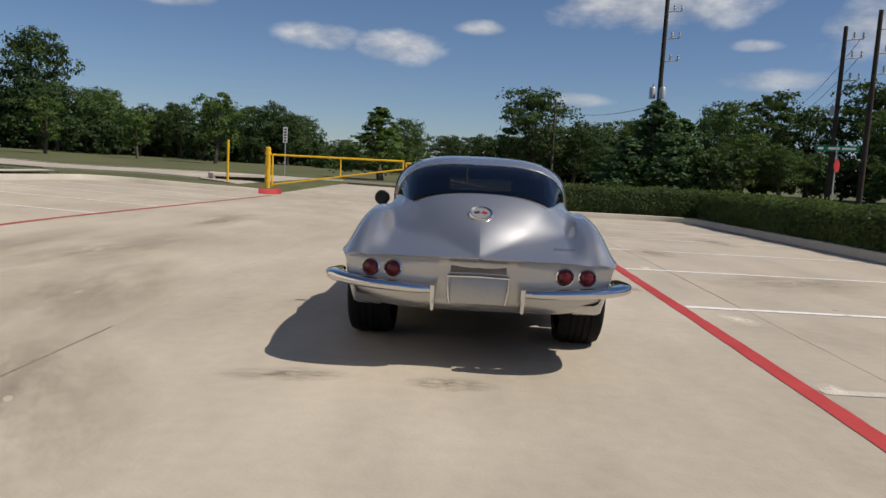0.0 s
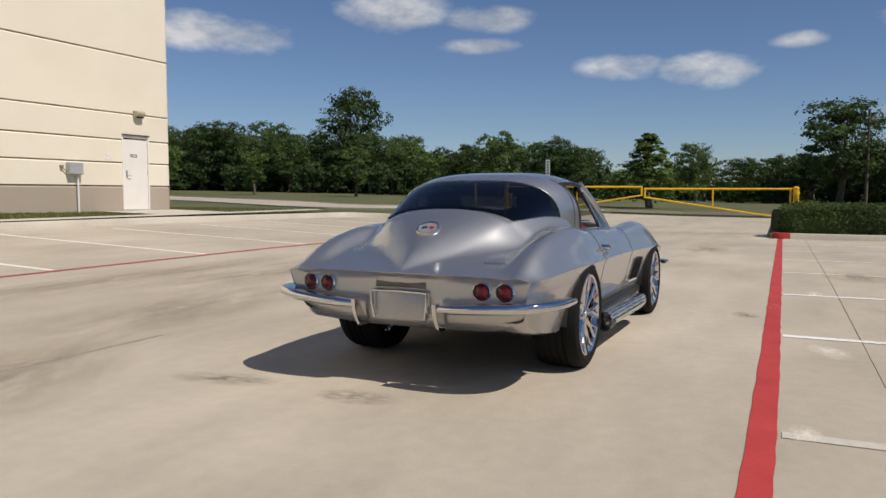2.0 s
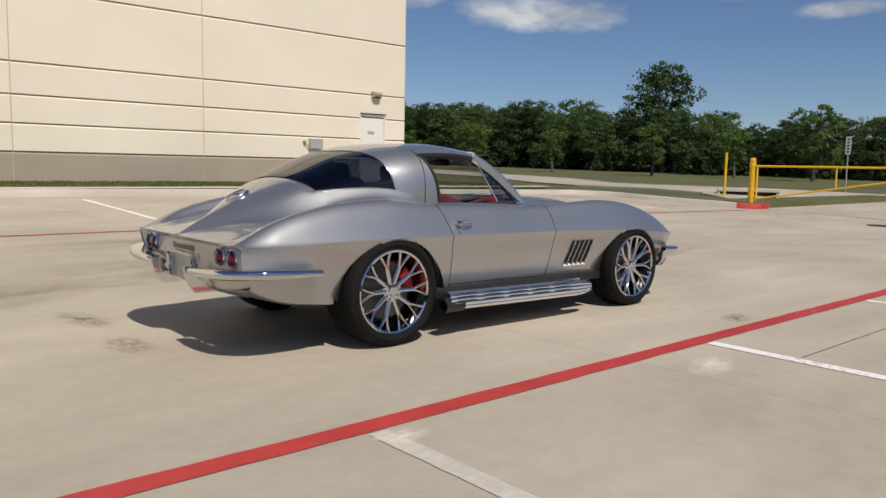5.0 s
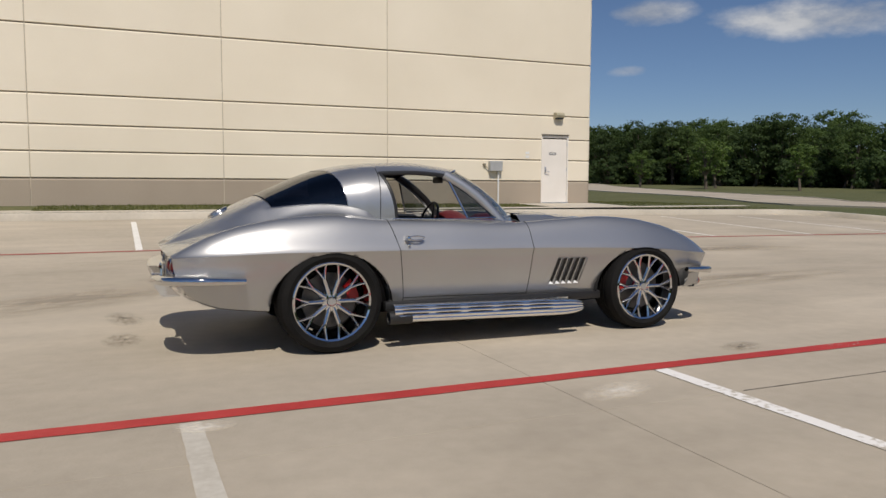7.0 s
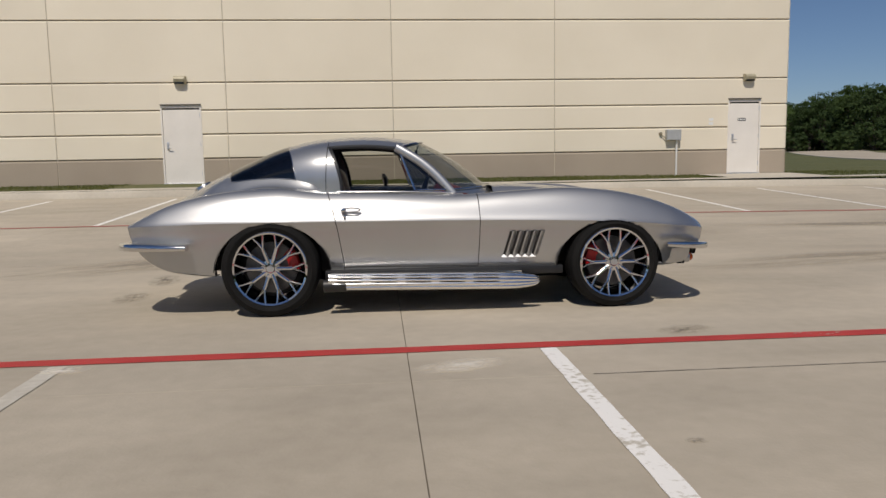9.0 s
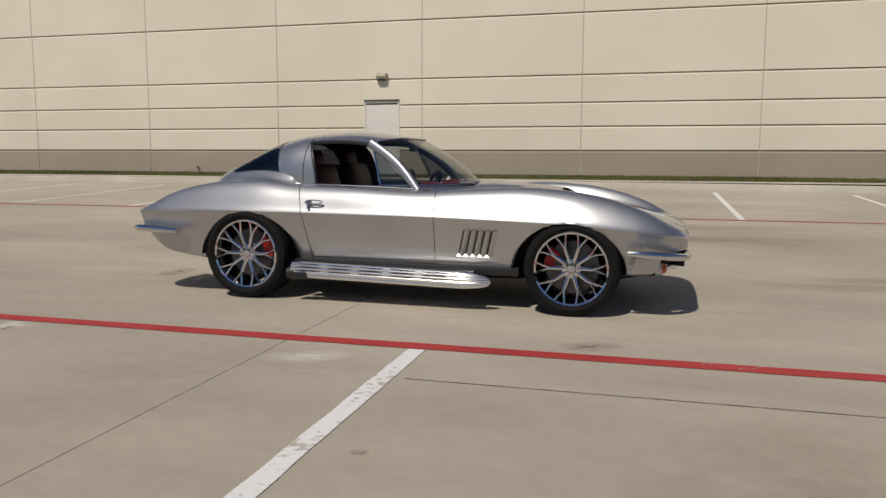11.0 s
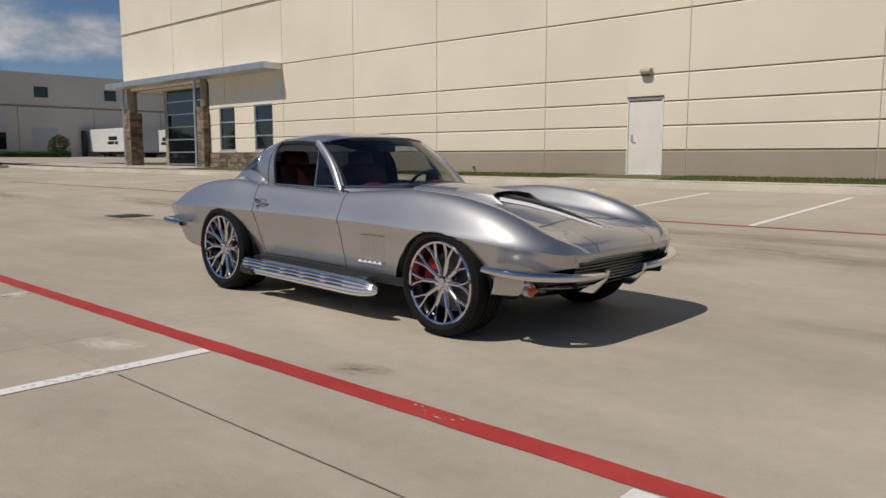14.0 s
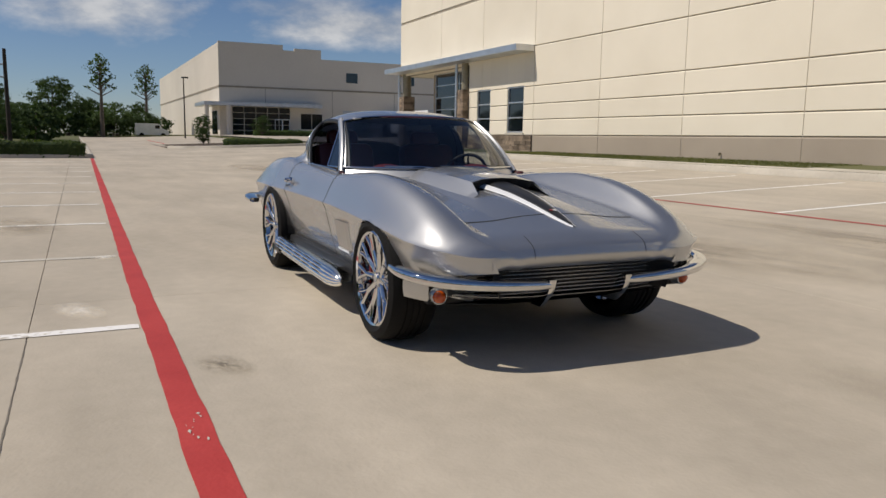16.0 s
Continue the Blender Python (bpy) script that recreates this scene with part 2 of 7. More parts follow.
M = {
    "stain_dark": fading_stain("dark_oil_stain", (0.10, 0.088, 0.072), 1.0, 3.0),
    "stain_soft": fading_stain("old_water_stain", (0.21, 0.184, 0.150), 1.1, 1.3),
    "stain_pale": fading_stain("pale_scuff_mark", (0.66, 0.63, 0.565), 1.35, 2.2),
    "concrete": weathered(material("concrete", (0.385, 0.335, 0.261), (0.505, 0.445, 0.355), scale=0.35, fine=9, rough=0.85, bump=0.25, bump_scale=45, grain=0.3, space="Object"), 0.20, 0.30, (0.55, 1.7, 1)),
    "joint": material("joint_filler", (0.12, 0.105, 0.085), (0.27, 0.24, 0.195), scale=1.2, fine=6, grain=0.4, rough=0.95),
    "kerb": material("kerb_concrete", (0.44, 0.40, 0.33), (0.60, 0.55, 0.46), scale=0.8, fine=14, rough=0.85, bump=0.3, bump_scale=30),
    "red_paint": material("red_paint", (0.40, 0.032, 0.029), (0.52, 0.055, 0.047), scale=2.5, fine=30, rough=0.7, bump=0.2),
    "old_red": material("faded_red_paint", (0.26, 0.055, 0.05), (0.44, 0.10, 0.085), scale=3.5, fine=30, rough=0.8, grain=0.5),
    "white_paint": material("white_paint", (0.70, 0.68, 0.62), (0.90, 0.885, 0.85), scale=9, fine=55, rough=0.7, grain=0.5, bump=0.15),
    "chipped_paint": material("chipped_white_paint", (0.50, 0.455, 0.375), (0.86, 0.84, 0.80), scale=2.4, fine=26, rough=0.75, grain=0.5, bump=0.15),
    "worn_paint": material("worn_white_paint", (0.46, 0.42, 0.35), (0.61, 0.58, 0.51), scale=3, fine=22, rough=0.8, grain=0.55),
    "yellow": material("yellow_enamel", (0.72, 0.42, 0.01), (0.85, 0.52, 0.02), scale=4, rough=0.4),
    "wall": material("cream_wall_paint", (0.755, 0.685, 0.55), (0.835, 0.765, 0.625), scale=0.35, fine=25, rough=0.85, bump=0.15, bump_scale=80, grain=0.15, vary=0.02),
    "plinth": material("taupe_wall_paint", (0.36, 0.30, 0.235), (0.42, 0.355, 0.28), scale=0.5, fine=25, rough=0.85, bump=0.15, bump_scale=80, grain=0.2),
    "sealant": material("seam_sealant", (0.44, 0.39, 0.31), (0.56, 0.50, 0.40), scale=2.0, fine=20, rough=0.9),
    # darker than the wall: the grooves' shade is put into this colour
    "reveal": material("wall_groove", (0.26, 0.22, 0.165), (0.36, 0.31, 0.235), scale=1.5, rough=0.9),
    "grey_wall": material("grey_wall_paint", (0.62, 0.56, 0.47), (0.71, 0.645, 0.545), scale=0.1, fine=3, rough=0.9, grain=0.2),
    "white_door": material("white_door_paint", (0.76, 0.72, 0.66), (0.84, 0.80, 0.74), scale=1.2, fine=30, rough=0.5, grain=0.2),
    "frame_dark": material("dark_bronze", (0.05, 0.045, 0.04), (0.08, 0.07, 0.06), scale=6, rough=0.5, metal=0.4),
    "lamp_tan": material("tan_lamp_enamel", (0.36, 0.32, 0.22), (0.46, 0.42, 0.30), scale=6, rough=0.5, metal=0.1),
    "lamp_bronze": material("bronze_housing", (0.22, 0.19, 0.13), (0.30, 0.27, 0.19), scale=6, rough=0.5, metal=0.2),
    "aluminium": material("brushed_aluminium", (0.55, 0.56, 0.57), (0.68, 0.69, 0.70), scale=2, fine=60, rough=0.35, metal=0.8),
    "galv": material("grey_enamel_box", (0.42, 0.43, 0.43), (0.52, 0.53, 0.53), scale=5, rough=0.45, metal=0.3),
    "grass": material("lawn", (0.055, 0.075, 0.020), (0.15, 0.142, 0.055), scale=0.22, fine=14, rough=0.9, bump=0.8, bump_scale=70, grain=0.5),
    "blade": foliage("grass_blade", (0.058, 0.072, 0.022), (0.15, 0.155, 0.058)),
    "soil": material("planting_soil", (0.05, 0.035, 0.022), (0.11, 0.08, 0.05), scale=3, fine=30, rough=0.95, bump=0.6),
    "leaf_dark": foliage("dark_oak_leaves", (0.026, 0.047, 0.017), (0.068, 0.104, 0.036)),
    "leaf_mid": foliage("mid_green_leaves", (0.042, 0.074, 0.024), (0.102, 0.152, 0.048)),
    "leaf_light": foliage("light_green_leaves", (0.056, 0.098, 0.027), (0.135, 0.198, 0.054)),
    "leaf_pine": foliage("blue_green_needles", (0.039, 0.073, 0.031), (0.084, 0.140, 0.059)),
    "leaf_hedge": foliage("hedge_leaves", (0.028, 0.050, 0.014), (0.094, 0.132, 0.036)),
    "bark": material("bark", (0.07, 0.055, 0.04), (0.16, 0.135, 0.105), scale=3, fine=20, rough=0.95, bump=0.7, bump_scale=14),
    "creosote": material("creosoted_timber", (0.028, 0.02, 0.016), (0.06, 0.045, 0.035), scale=2, fine=20, rough=0.9),
    "stone": material("ledge_stone", (0.13, 0.095, 0.065), (0.30, 0.23, 0.165), scale=2.5, fine=16, rough=0.9, bump=0.7, bump_scale=18, vary=0.4),
    "window": material("dark_window_glass", (0.006, 0.009, 0.012), (0.010, 0.014, 0.018), scale=0.6, rough=0.04, Specular_IOR_Level=0.8),
    "sign_green": material("green_sign_sheet", (0.0, 0.16, 0.09), (0.01, 0.20, 0.11), scale=3, rough=0.5),
    "sign_red": material("red_sign_sheet", (0.42, 0.02, 0.025), (0.5, 0.03, 0.03), scale=3, rough=0.5),
    "sign_white": material("white_sign_sheet", (0.72, 0.72, 0.70), (0.82, 0.82, 0.80), scale=3, rough=0.5),
    "black": material("black_letters", (0.015, 0.015, 0.015), (0.03, 0.03, 0.03), scale=8, rough=0.6),
    "van_white": material("white_van_enamel", (0.70, 0.70, 0.69), (0.80, 0.80, 0.79), scale=2, rough=0.3),
    # the car
    "silver": flake_paint(material("silver_metallic_paint", (0.445, 0.45, 0.453), (0.54, 0.545, 0.548), scale=1.5, fine=900, rough=0.27, metal=0.97, grain=0.6, Coat_Weight=0.8, Coat_Roughness=0.03), 0.62, 0.42),
    # pale and barely metallic: sun glint on bright trim is put into the colour
    "glint_alloy": material("pale_glint_alloy", (0.80, 0.80, 0.79), (0.88, 0.88, 0.87), scale=3, rough=0.4, metal=0.25),
    "polished": material("polished_aluminium", (0.84, 0.835, 0.82), (0.93, 0.925, 0.91), scale=6, fine=120, rough=0.17, metal=1.0),
    "chrome": material("polished_chrome", (0.62, 0.62, 0.625), (0.70, 0.70, 0.70), scale=4, rough=0.045, metal=1.0),
    "satin": material("satin_alloy", (0.52, 0.52, 0.52), (0.62, 0.62, 0.62), scale=8, rough=0.25, metal=1.0),
    "rubber": material("tyre_rubber", (0.005, 0.005, 0.005), (0.011, 0.0105, 0.010), scale=6, fine=60, rough=0.8, bump=0.2, Specular_IOR_Level=0.2),
    "trim_black": material("black_trim", (0.012, 0.012, 0.013), (0.022, 0.022, 0.023), scale=8, rough=0.45),
    "under": material("underbody_black", (0.008, 0.008, 0.008), (0.02, 0.018, 0.016), scale=4, rough=0.85),
    "red_leather": material("red_leather", (0.10, 0.011, 0.015), (0.15, 0.016, 0.021), scale=7, fine=60, rough=0.45, bump=0.2, bump_scale=90),
    "maroon": material("maroon_leather", (0.045, 0.006, 0.007), (0.075, 0.009, 0.010), scale=7, fine=60, rough=0.5, bump=0.2, bump_scale=90),
    "caliper": material("red_caliper_enamel", (0.32, 0.008, 0.010), (0.40, 0.012, 0.014), scale=6, rough=0.3),
    "disc": material("steel_disc", (0.08, 0.08, 0.08), (0.16, 0.16, 0.16), scale=9, fine=80, rough=0.35, metal=1.0),
    "lens_red": material("red_lens", (0.055, 0.0015, 0.003), (0.11, 0.003, 0.005), scale=9, fine=70, rough=0.22, Coat_Weight=0.2),
    "lens_amber": material("amber_lens", (0.42, 0.055, 0.006), (0.52, 0.085, 0.008), scale=9, rough=0.15, Coat_Weight=0.6),
    "plate": material("plate_silver", (0.40, 0.40, 0.40), (0.50, 0.50, 0.49), scale=3, rough=0.35, metal=0.6),
    "glass_dark": glass_material("tinted_rear_glass", (0.085, 0.095, 0.135)),
    "glass_clear": glass_material("windscreen_glass", (0.66, 0.69, 0.68)),
    "glass_side": glass_material("side_glass", (0.62, 0.63, 0.60)),
    "glass_vent": glass_material("vent_glass", (0.30, 0.33, 0.36)),
}


ramp_ = [q for q in M["chipped_paint"].node_tree.nodes if q.type == "VALTORGB"][0].color_ramp
ramp_.elements[0].position, ramp_.elements[1].position = 0.38, 0.47


# ---- mesh helpers ----
def mesh_of(name, bm, mat, smooth=False, angle=None):
    bmesh.ops.recalc_face_normals(bm, faces=bm.faces)
    me = bpy.data.meshes.new(name)
    bm.to_mesh(me)
    bm.free()
    for f in me.polygons:
        f.use_smooth = smooth
    if smooth and angle:
        me.set_sharp_from_angle(angle=radians(angle))
    if mat:
        me.materials.append(M[mat])
    return me


def part(name, bm, mat, parent=None, label="", smooth=False, angle=40):
    ob = new(name, mesh_of(name, bm, mat, smooth, angle))
    if parent is not None:
        ob.parent = parent
    if label:
        ob["label"] = label
    return ob


def thing(name, m, label, category, group="", kind=""):
    ob = new(name)
    ob.empty_display_size = 0.2
    ob.matrix_world = m
    return tagged(ob, label, category, group, kind)


def box(bm, x0, x1, y0, y1, z0, z1, bevel=0.0, m=None):
    v = [bm.verts.new((x, y, z)) for x in (x0, x1) for y in (y0, y1) for z in (z0, z1)]
    fs = [bm.faces.new([v[i] for i in q]) for q in ((0, 1, 3, 2), (4, 6, 7, 5), (0, 4, 5, 1), (2, 3, 7, 6), (0, 2, 6, 4), (1, 5, 7, 3))]
    if bevel:
        es = {e for f in fs for e in f.edges}
        r = bmesh.ops.bevel(bm, geom=list(es), offset=bevel, segments=2, affect="EDGES", profile=0.5)
        v = list({w for f in r["faces"] for w in f.verts} | {w for w in v if w.is_valid})
    if m is not None:
        bmesh.ops.transform(bm, matrix=m, verts=[w for w in v if w.is_valid])
    return bm


def cyl(bm, a, b, ra, rb=None, seg=12, caps=True):
    """A tapered rod from a to b."""
    a, b = Vector(a), Vector(b)
    rb = ra if rb is None else rb
    q = (b - a).to_track_quat("Z", "Y")
    rings = []
    for c, r in ((a, ra), (b, rb)):
        rings.append([bm.verts.new(c + q @ Vector((r * math.cos(2 * math.pi * i / seg), r * math.sin(2 * math.pi * i / seg), 0))) for i in range(seg)])
    for i in range(seg):
        bm.faces.new((rings[0][i], rings[0][(i + 1) % seg], rings[1][(i + 1) % seg], rings[1][i]))
    if caps:
        bm.faces.new(rings[0][::-1])
        bm.faces.new(rings[1])
    return bm


def lathe(bm, profile, axis_m, seg=48, close=False):
    """Turn (radius, height) pairs round the local z axis of axis_m."""
    rings = [[bm.verts.new(axis_m @ Vector((r * math.cos(2 * math.pi * i / seg), r * math.sin(2 * math.pi * i / seg), h))) for i in range(seg)] for r, h in profile]
    pairs = list(zip(rings, rings[1:])) + ([(rings[-1], rings[0])] if close else [])
    for p, q in pairs:
        for i in range(seg):
            bm.faces.new((p[i], p[(i + 1) % seg], q[(i + 1) % seg], q[i]))
    return bm


def grid(bm, rows, skip=None):
    """Faces between rows of points; rows are lists of Vectors."""
    vs = [[bm.verts.new(p) for p in r] for r in rows]
    for i in range(len(vs) - 1):
        for j in range(len(vs[0]) - 1):
            if skip is None or not skip(i, j):
                bm.faces.new((vs[i][j], vs[i + 1][j], vs[i + 1][j + 1], vs[i][j + 1]))
    return vs


def spline(keys, x):
    """Smooth curve through (x, value) keys, without overshoot."""
    ks = sorted(keys)
    xs, ys = [k[0] for k in ks], [k[1] for k in ks]
    if x <= xs[0]:
        return ys[0]
    if x >= xs[-1]:
        return ys[-1]
    n = len(xs)
    d = [(ys[i + 1] - ys[i]) / (xs[i + 1] - xs[i]) for i in range(n - 1)]
    m = [d[0]] + [0 if d[i - 1] * d[i] <= 0 else 2 * d[i - 1] * d[i] / (d[i - 1] + d[i]) for i in range(1, n - 1)] + [d[-1]]
    i = max(k for k in range(n - 1) if xs[k] <= x)
    h = xs[i + 1] - xs[i]
    t = (x - xs[i]) / h
    return (2 * t ** 3 - 3 * t * t + 1) * ys[i] + (t ** 3 - 2 * t * t + t) * h * m[i] + (3 * t * t - 2 * t ** 3) * ys[i + 1] + (t ** 3 - t * t) * h * m[i + 1]


def smooth_path(pts, per=8):
    """Catmull-Rom through the points."""
    P = [Vector(p) for p in pts]
    P = [2 * P[0] - P[1]] + P + [2 * P[-1] - P[-2]]
    out = []
    for i in range(1, len(P) - 2):
        for k in range(per):
            t = k / per
            out.append(0.5 * (2 * P[i] + (P[i + 1] - P[i - 1]) * t + (2 * P[i - 1] - 5 * P[i] + 4 * P[i + 1] - P[i + 2]) * t * t + (3 * P[i] - P[i - 1] - 3 * P[i + 1] + P[i + 2]) * t ** 3))
    return out + [P[-2]]


def sweep(bm, pts, wide, high, seg=10, up=(0, 0, 1), ends=True, taper=0.0, power=1.0):
    """An oval bar along a path: wide across, high along up."""
    rings = []
    n = len(pts)
    for i, p in enumerate(pts):
        d = (pts[min(i + 1, n - 1)] - pts[max(i - 1, 0)]).normalized()
        side = d.cross(Vector(up)).normalized()
        top = side.cross(d).normalized()
        k = 1.0 - taper * (abs(2 * i / (n - 1) - 1) ** 3)
        ring = []
        for j in range(seg):
            a = 2 * math.pi * j / seg
            c, s = math.cos(a), math.sin(a)
            ring.append(bm.verts.new(p + side * (math.copysign(abs(c) ** power, c) * wide * k) + top * (math.copysign(abs(s) ** power, s) * high * k)))
        rings.append(ring)
    for p, q in zip(rings, rings[1:]):
        for i in range(seg):
            bm.faces.new((p[i], p[(i + 1) % seg], q[(i + 1) % seg], q[i]))
    if ends:
        bm.faces.new(rings[0][::-1])
        bm.faces.new(rings[-1])
    return bm
# ---- ground heights ----
def gz(x, y):
    """Height of the paving: level round the car, rising to the building and far away."""
    a = 0.0 if y < 2.55 else 0.2 * min(1.0, (y - 2.55) / 5.08)
    a *= 1 - 0.55 * min(1.0, max(0.0, (x - 4.75) / 12.65))
    if y > 7.63:
        a += 0.17 * min(1.0, (y - 7.63) / 4.42)
    b = 0.0
    if x > 4.75:                         # the lot falls away to the gate
        fall = min(1.0, (x - 4.75) / 12.65) * min(1.0, max(0.0, 1 - (x - 17.4) / 12))
        b = -0.15 * fall * min(1.0, max(0.0, (7.63 - y) / 5.08))
    if x < -36:
        b = min(0.5, (-36 - x) * 0.0085)
    if x > 20:
        b += min(1.3, max(0.0, (y - 12) * 0.0125)) * min(1.0, (x - 20) / 55)
    return a + b


KERB_Y, LOT_X1, LOT_Y0 = 12.05, 17.4, -6.9
GATE_Y0, GATE_Y1 = -1.6, 6.5


def in_lot(x, y):
    if -35.9 < x < LOT_X1 + 0.1 and LOT_Y0 - 0.1 < y < KERB_Y + 0.1:
        return True
    if -112 < x <= -35.9 and -2.08 < y < KERB_Y + 0.1:
        return True
    return LOT_X1 <= x < 34.5 and GATE_Y0 < y < GATE_Y1 or LOT_X1 <= x < 17.95 and 6 < y < 8.9


# the ground: one sheet of lawn to the horizon, sunk under the paving
gx = sorted(set([-900, -500, -300, -200, -150] + [-112.02, -111.98, -100, -80, -60, -45, -35.92, -35.88] + list(range(-30, 17, 6)) + [17.48, 17.52, 17.93, 17.97, 20, 23] + [26, 29, 32, 34.48, 34.52] + list(range(38, 92, 3)) + [100, 120, 200, 400, 900]))
gy = sorted(set([-900, -400, -200, -100, -60, -40, -25, -15, -10, -7.02, -6.98, -2.1, -2.06, -1.62, -1.58, 2.55, 6.48, 6.52, 7.63, 8.88, 8.92, 12.13, 12.17, 15] + list(range(18, 140, 4)) + [140, 200, 400, 900]))
bm = bmesh.new()
rows = []
for x in gx:
    row = []
    for y in gy:
        z = gz(x, y) + 0.145
        if in_lot(x, y):
            z = gz(x, y) - 0.15
        elif KERB_Y < y < 15.5 and -60 < x < 18:
            z = gz(x, y) + 0.15 + 0.085 * (y - KERB_Y) / 2.95
        elif y >= 15.5 and -60 < x < 18:
            z += 0.085
        row.append(Vector((x, y, z)))
    rows.append(row)
grid(bm, rows)
tagged(part("ground", bm, "grass", None, "", True, 20), "mown green lawn running out to the horizon", "lawn", kind="structure")

# bed under the slabs, seen in the open joints
bm = bmesh.new()
ys_bed = [LOT_Y0, -2.53, 2.55, 7.63, KERB_Y]
grid(bm, [[Vector((x, y, gz(x, y) - 0.014)) for y in ys_bed] for x in (-35.9, -10.49, 4.75, 9.83, 14.91, LOT_X1)])
pavement = tagged(part("pavement", bm, "joint"), "weathered tan concrete parking lot slabs with dark joints", "pavement", kind="structure")


def slab(x0, x1, y0, y1):
    g, b, t = 0.0022, 0.0012, 0.10
    bm = bmesh.new()
    rings = []
    for dx, dz in ((g, -t), (g, -b), (g + b, 0.0)):
        n = 4 if x0 > 4 and y1 > 2.6 else 1
        lo_x, hi_x, lo_y, hi_y = x0 + dx, x1 - dx, y0 + dx, y1 - dx
        loop = [(lo_x + (hi_x - lo_x) * k / n, lo_y) for k in range(n)] + [(hi_x, lo_y + (hi_y - lo_y) * k / n) for k in range(n)]
        loop += [(hi_x - (hi_x - lo_x) * k / n, hi_y) for k in range(n)] + [(lo_x, hi_y - (hi_y - lo_y) * k / n) for k in range(n)]
        rings.append([bm.verts.new((x, y, gz(x, y) + dz)) for x, y in loop])
    m = len(rings[0])
    for p, q in zip(rings, rings[1:]):
        for i in range(m):
            bm.faces.new((p[i], p[(i + 1) % m], q[(i + 1) % m], q[i]))
    if n == 1:
        bm.faces.new(rings[-1])
    else:
        top = rings[-1]
        def corner(a, c):
            if c == 0:
                return top[a]
            if a == n:
                return top[n + c]
            if c == n:
                return top[3 * n - a]
            if a == 0:
                return top[4 * n - c]
            return inner[a, c]
        inner = {}
        for a in range(1, n):
            for c in range(1, n):
                x, y = lo_x + (hi_x - lo_x) * a / n, lo_y + (hi_y - lo_y) * c / n
                inner[a, c] = bm.verts.new((x, y, gz(x, y)))
        for a in range(n):
            for c in range(n):
                bm.faces.new((corner(a, c), corner(a + 1, c), corner(a + 1, c + 1), corner(a, c + 1)))
    return part("slab", bm, "concrete", pavement)


JX = [-0.33 + 5.08 * k for k in range(-7, 4)] + [LOT_X1]
JY = [LOT_Y0, -2.53, 2.55, 7.63, KERB_Y]
for x0, x1 in zip(JX, JX[1:]):
    for y0, y1 in zip(JY, JY[1:]):
        slab(x0, x1, y0, y1)
for x0, x1 in zip([-112, -92, -72, -54, JX[0]], [-92, -72, -54, JX[0]]):
    for y0, y1 in ((-2.0, 2.55), (2.55, 7.63), (7.63, KERB_Y)):
        slab(x0, x1, y0, y1)
for x0, x1 in ((LOT_X1, 19.9),):
    for y0, y1 in ((GATE_Y0, 2.55), (2.55, GATE_Y1)):
        slab(x0, x1, y0, y1)
slab(LOT_X1, 17.95, GATE_Y1, 7.63)
slab(LOT_X1, 17.95, 7.63, 8.9)


# kerbs
def kerb(name, pts, label, mat="kerb", height=0.155, width=0.16, base=None):
    bm = bmesh.new()
    rows = []
    n = len(pts)
    for i, (x, y) in enumerate(pts):
        d = Vector((pts[min(i + 1, n - 1)][0] - pts[max(i - 1, 0)][0], pts[min(i + 1, n - 1)][1] - pts[max(i - 1, 0)][1], 0)).normalized()
        s = Vector((-d.y, d.x, 0))
        z = gz(x, y) if base is None else base
        c = Vector((x, y, z))
        rows.append([c + s * a + Vector((0, 0, h)) for a, h in ((0, -0.12), (0.008, height * 0.8), (0.03, height), (width, height + 0.004), (width + 0.004, -0.12))])
    vs = grid(bm, rows)
    bm.faces.new(vs[0])
    bm.faces.new(vs[-1])
    return tagged(part(name, bm, mat, None, "", True, 50), label, "kerb", kind="structure")


kerb("kerb_building", [(x, KERB_Y) for x in (-60, -45, -30, -20, -10, 0, 8, 14)] + [(16.2, KERB_Y)], "tan concrete kerb along the building lawn")
kerb("kerb_end", [(16.2 + 1.2 * math.sin(a), KERB_Y - 1.2 + 1.2 * math.cos(a)) for a in [math.pi / 2 * k / 6 for k in range(7)]] + [(LOT_X1, 9), (LOT_X1 + 0.12, 8.2), (LOT_X1 + 0.36, 7.4), (LOT_X1 + 0.40, 6.84)], "tan concrete kerb at the end of the lot")
kerb("kerb_gate_island", [(LOT_X1 + 0.40, 6.84), (LOT_X1 + 0.43, 6.62), (LOT_X1 + 0.55, 6.42), (LOT_X1 + 0.8, 6.33), (LOT_X1 + 1.5, 6.34)], "red painted kerb round the gate post", "red_paint", 0.165, 0.22)
kerb("kerb_hedge_end", [(LOT_X1 + 1.2, -1.62), (LOT_X1 + 0.35, -1.62), (LOT_X1 + 0.1, -1.7), (LOT_X1, -1.92), (LOT_X1, -2.15)], "red painted kerb nose before the hedge", "red_paint", 0.165)
kerb("kerb_hedge_front", [(LOT_X1, -2.15), (LOT_X1, -5.5), (LOT_X1 - 0.2, -6.3), (LOT_X1 - 0.7, -6.8), (LOT_X1 - 1.4, LOT_Y0), (6, LOT_Y0), (-6, LOT_Y0), (-20, LOT_Y0), (-30.5, LOT_Y0)], "tan concrete kerb below the hedge")
kerb("kerb_west", [(-30.5, -6.9), (-31.2, -6.0), (-31.3, -2.6), (-31.4, -2.1), (-31.75, -1.75), (-32.4, -1.65), (-60, -1.7), (-112, -2.0)], "tan concrete kerb round the hedge island", width=0.18)


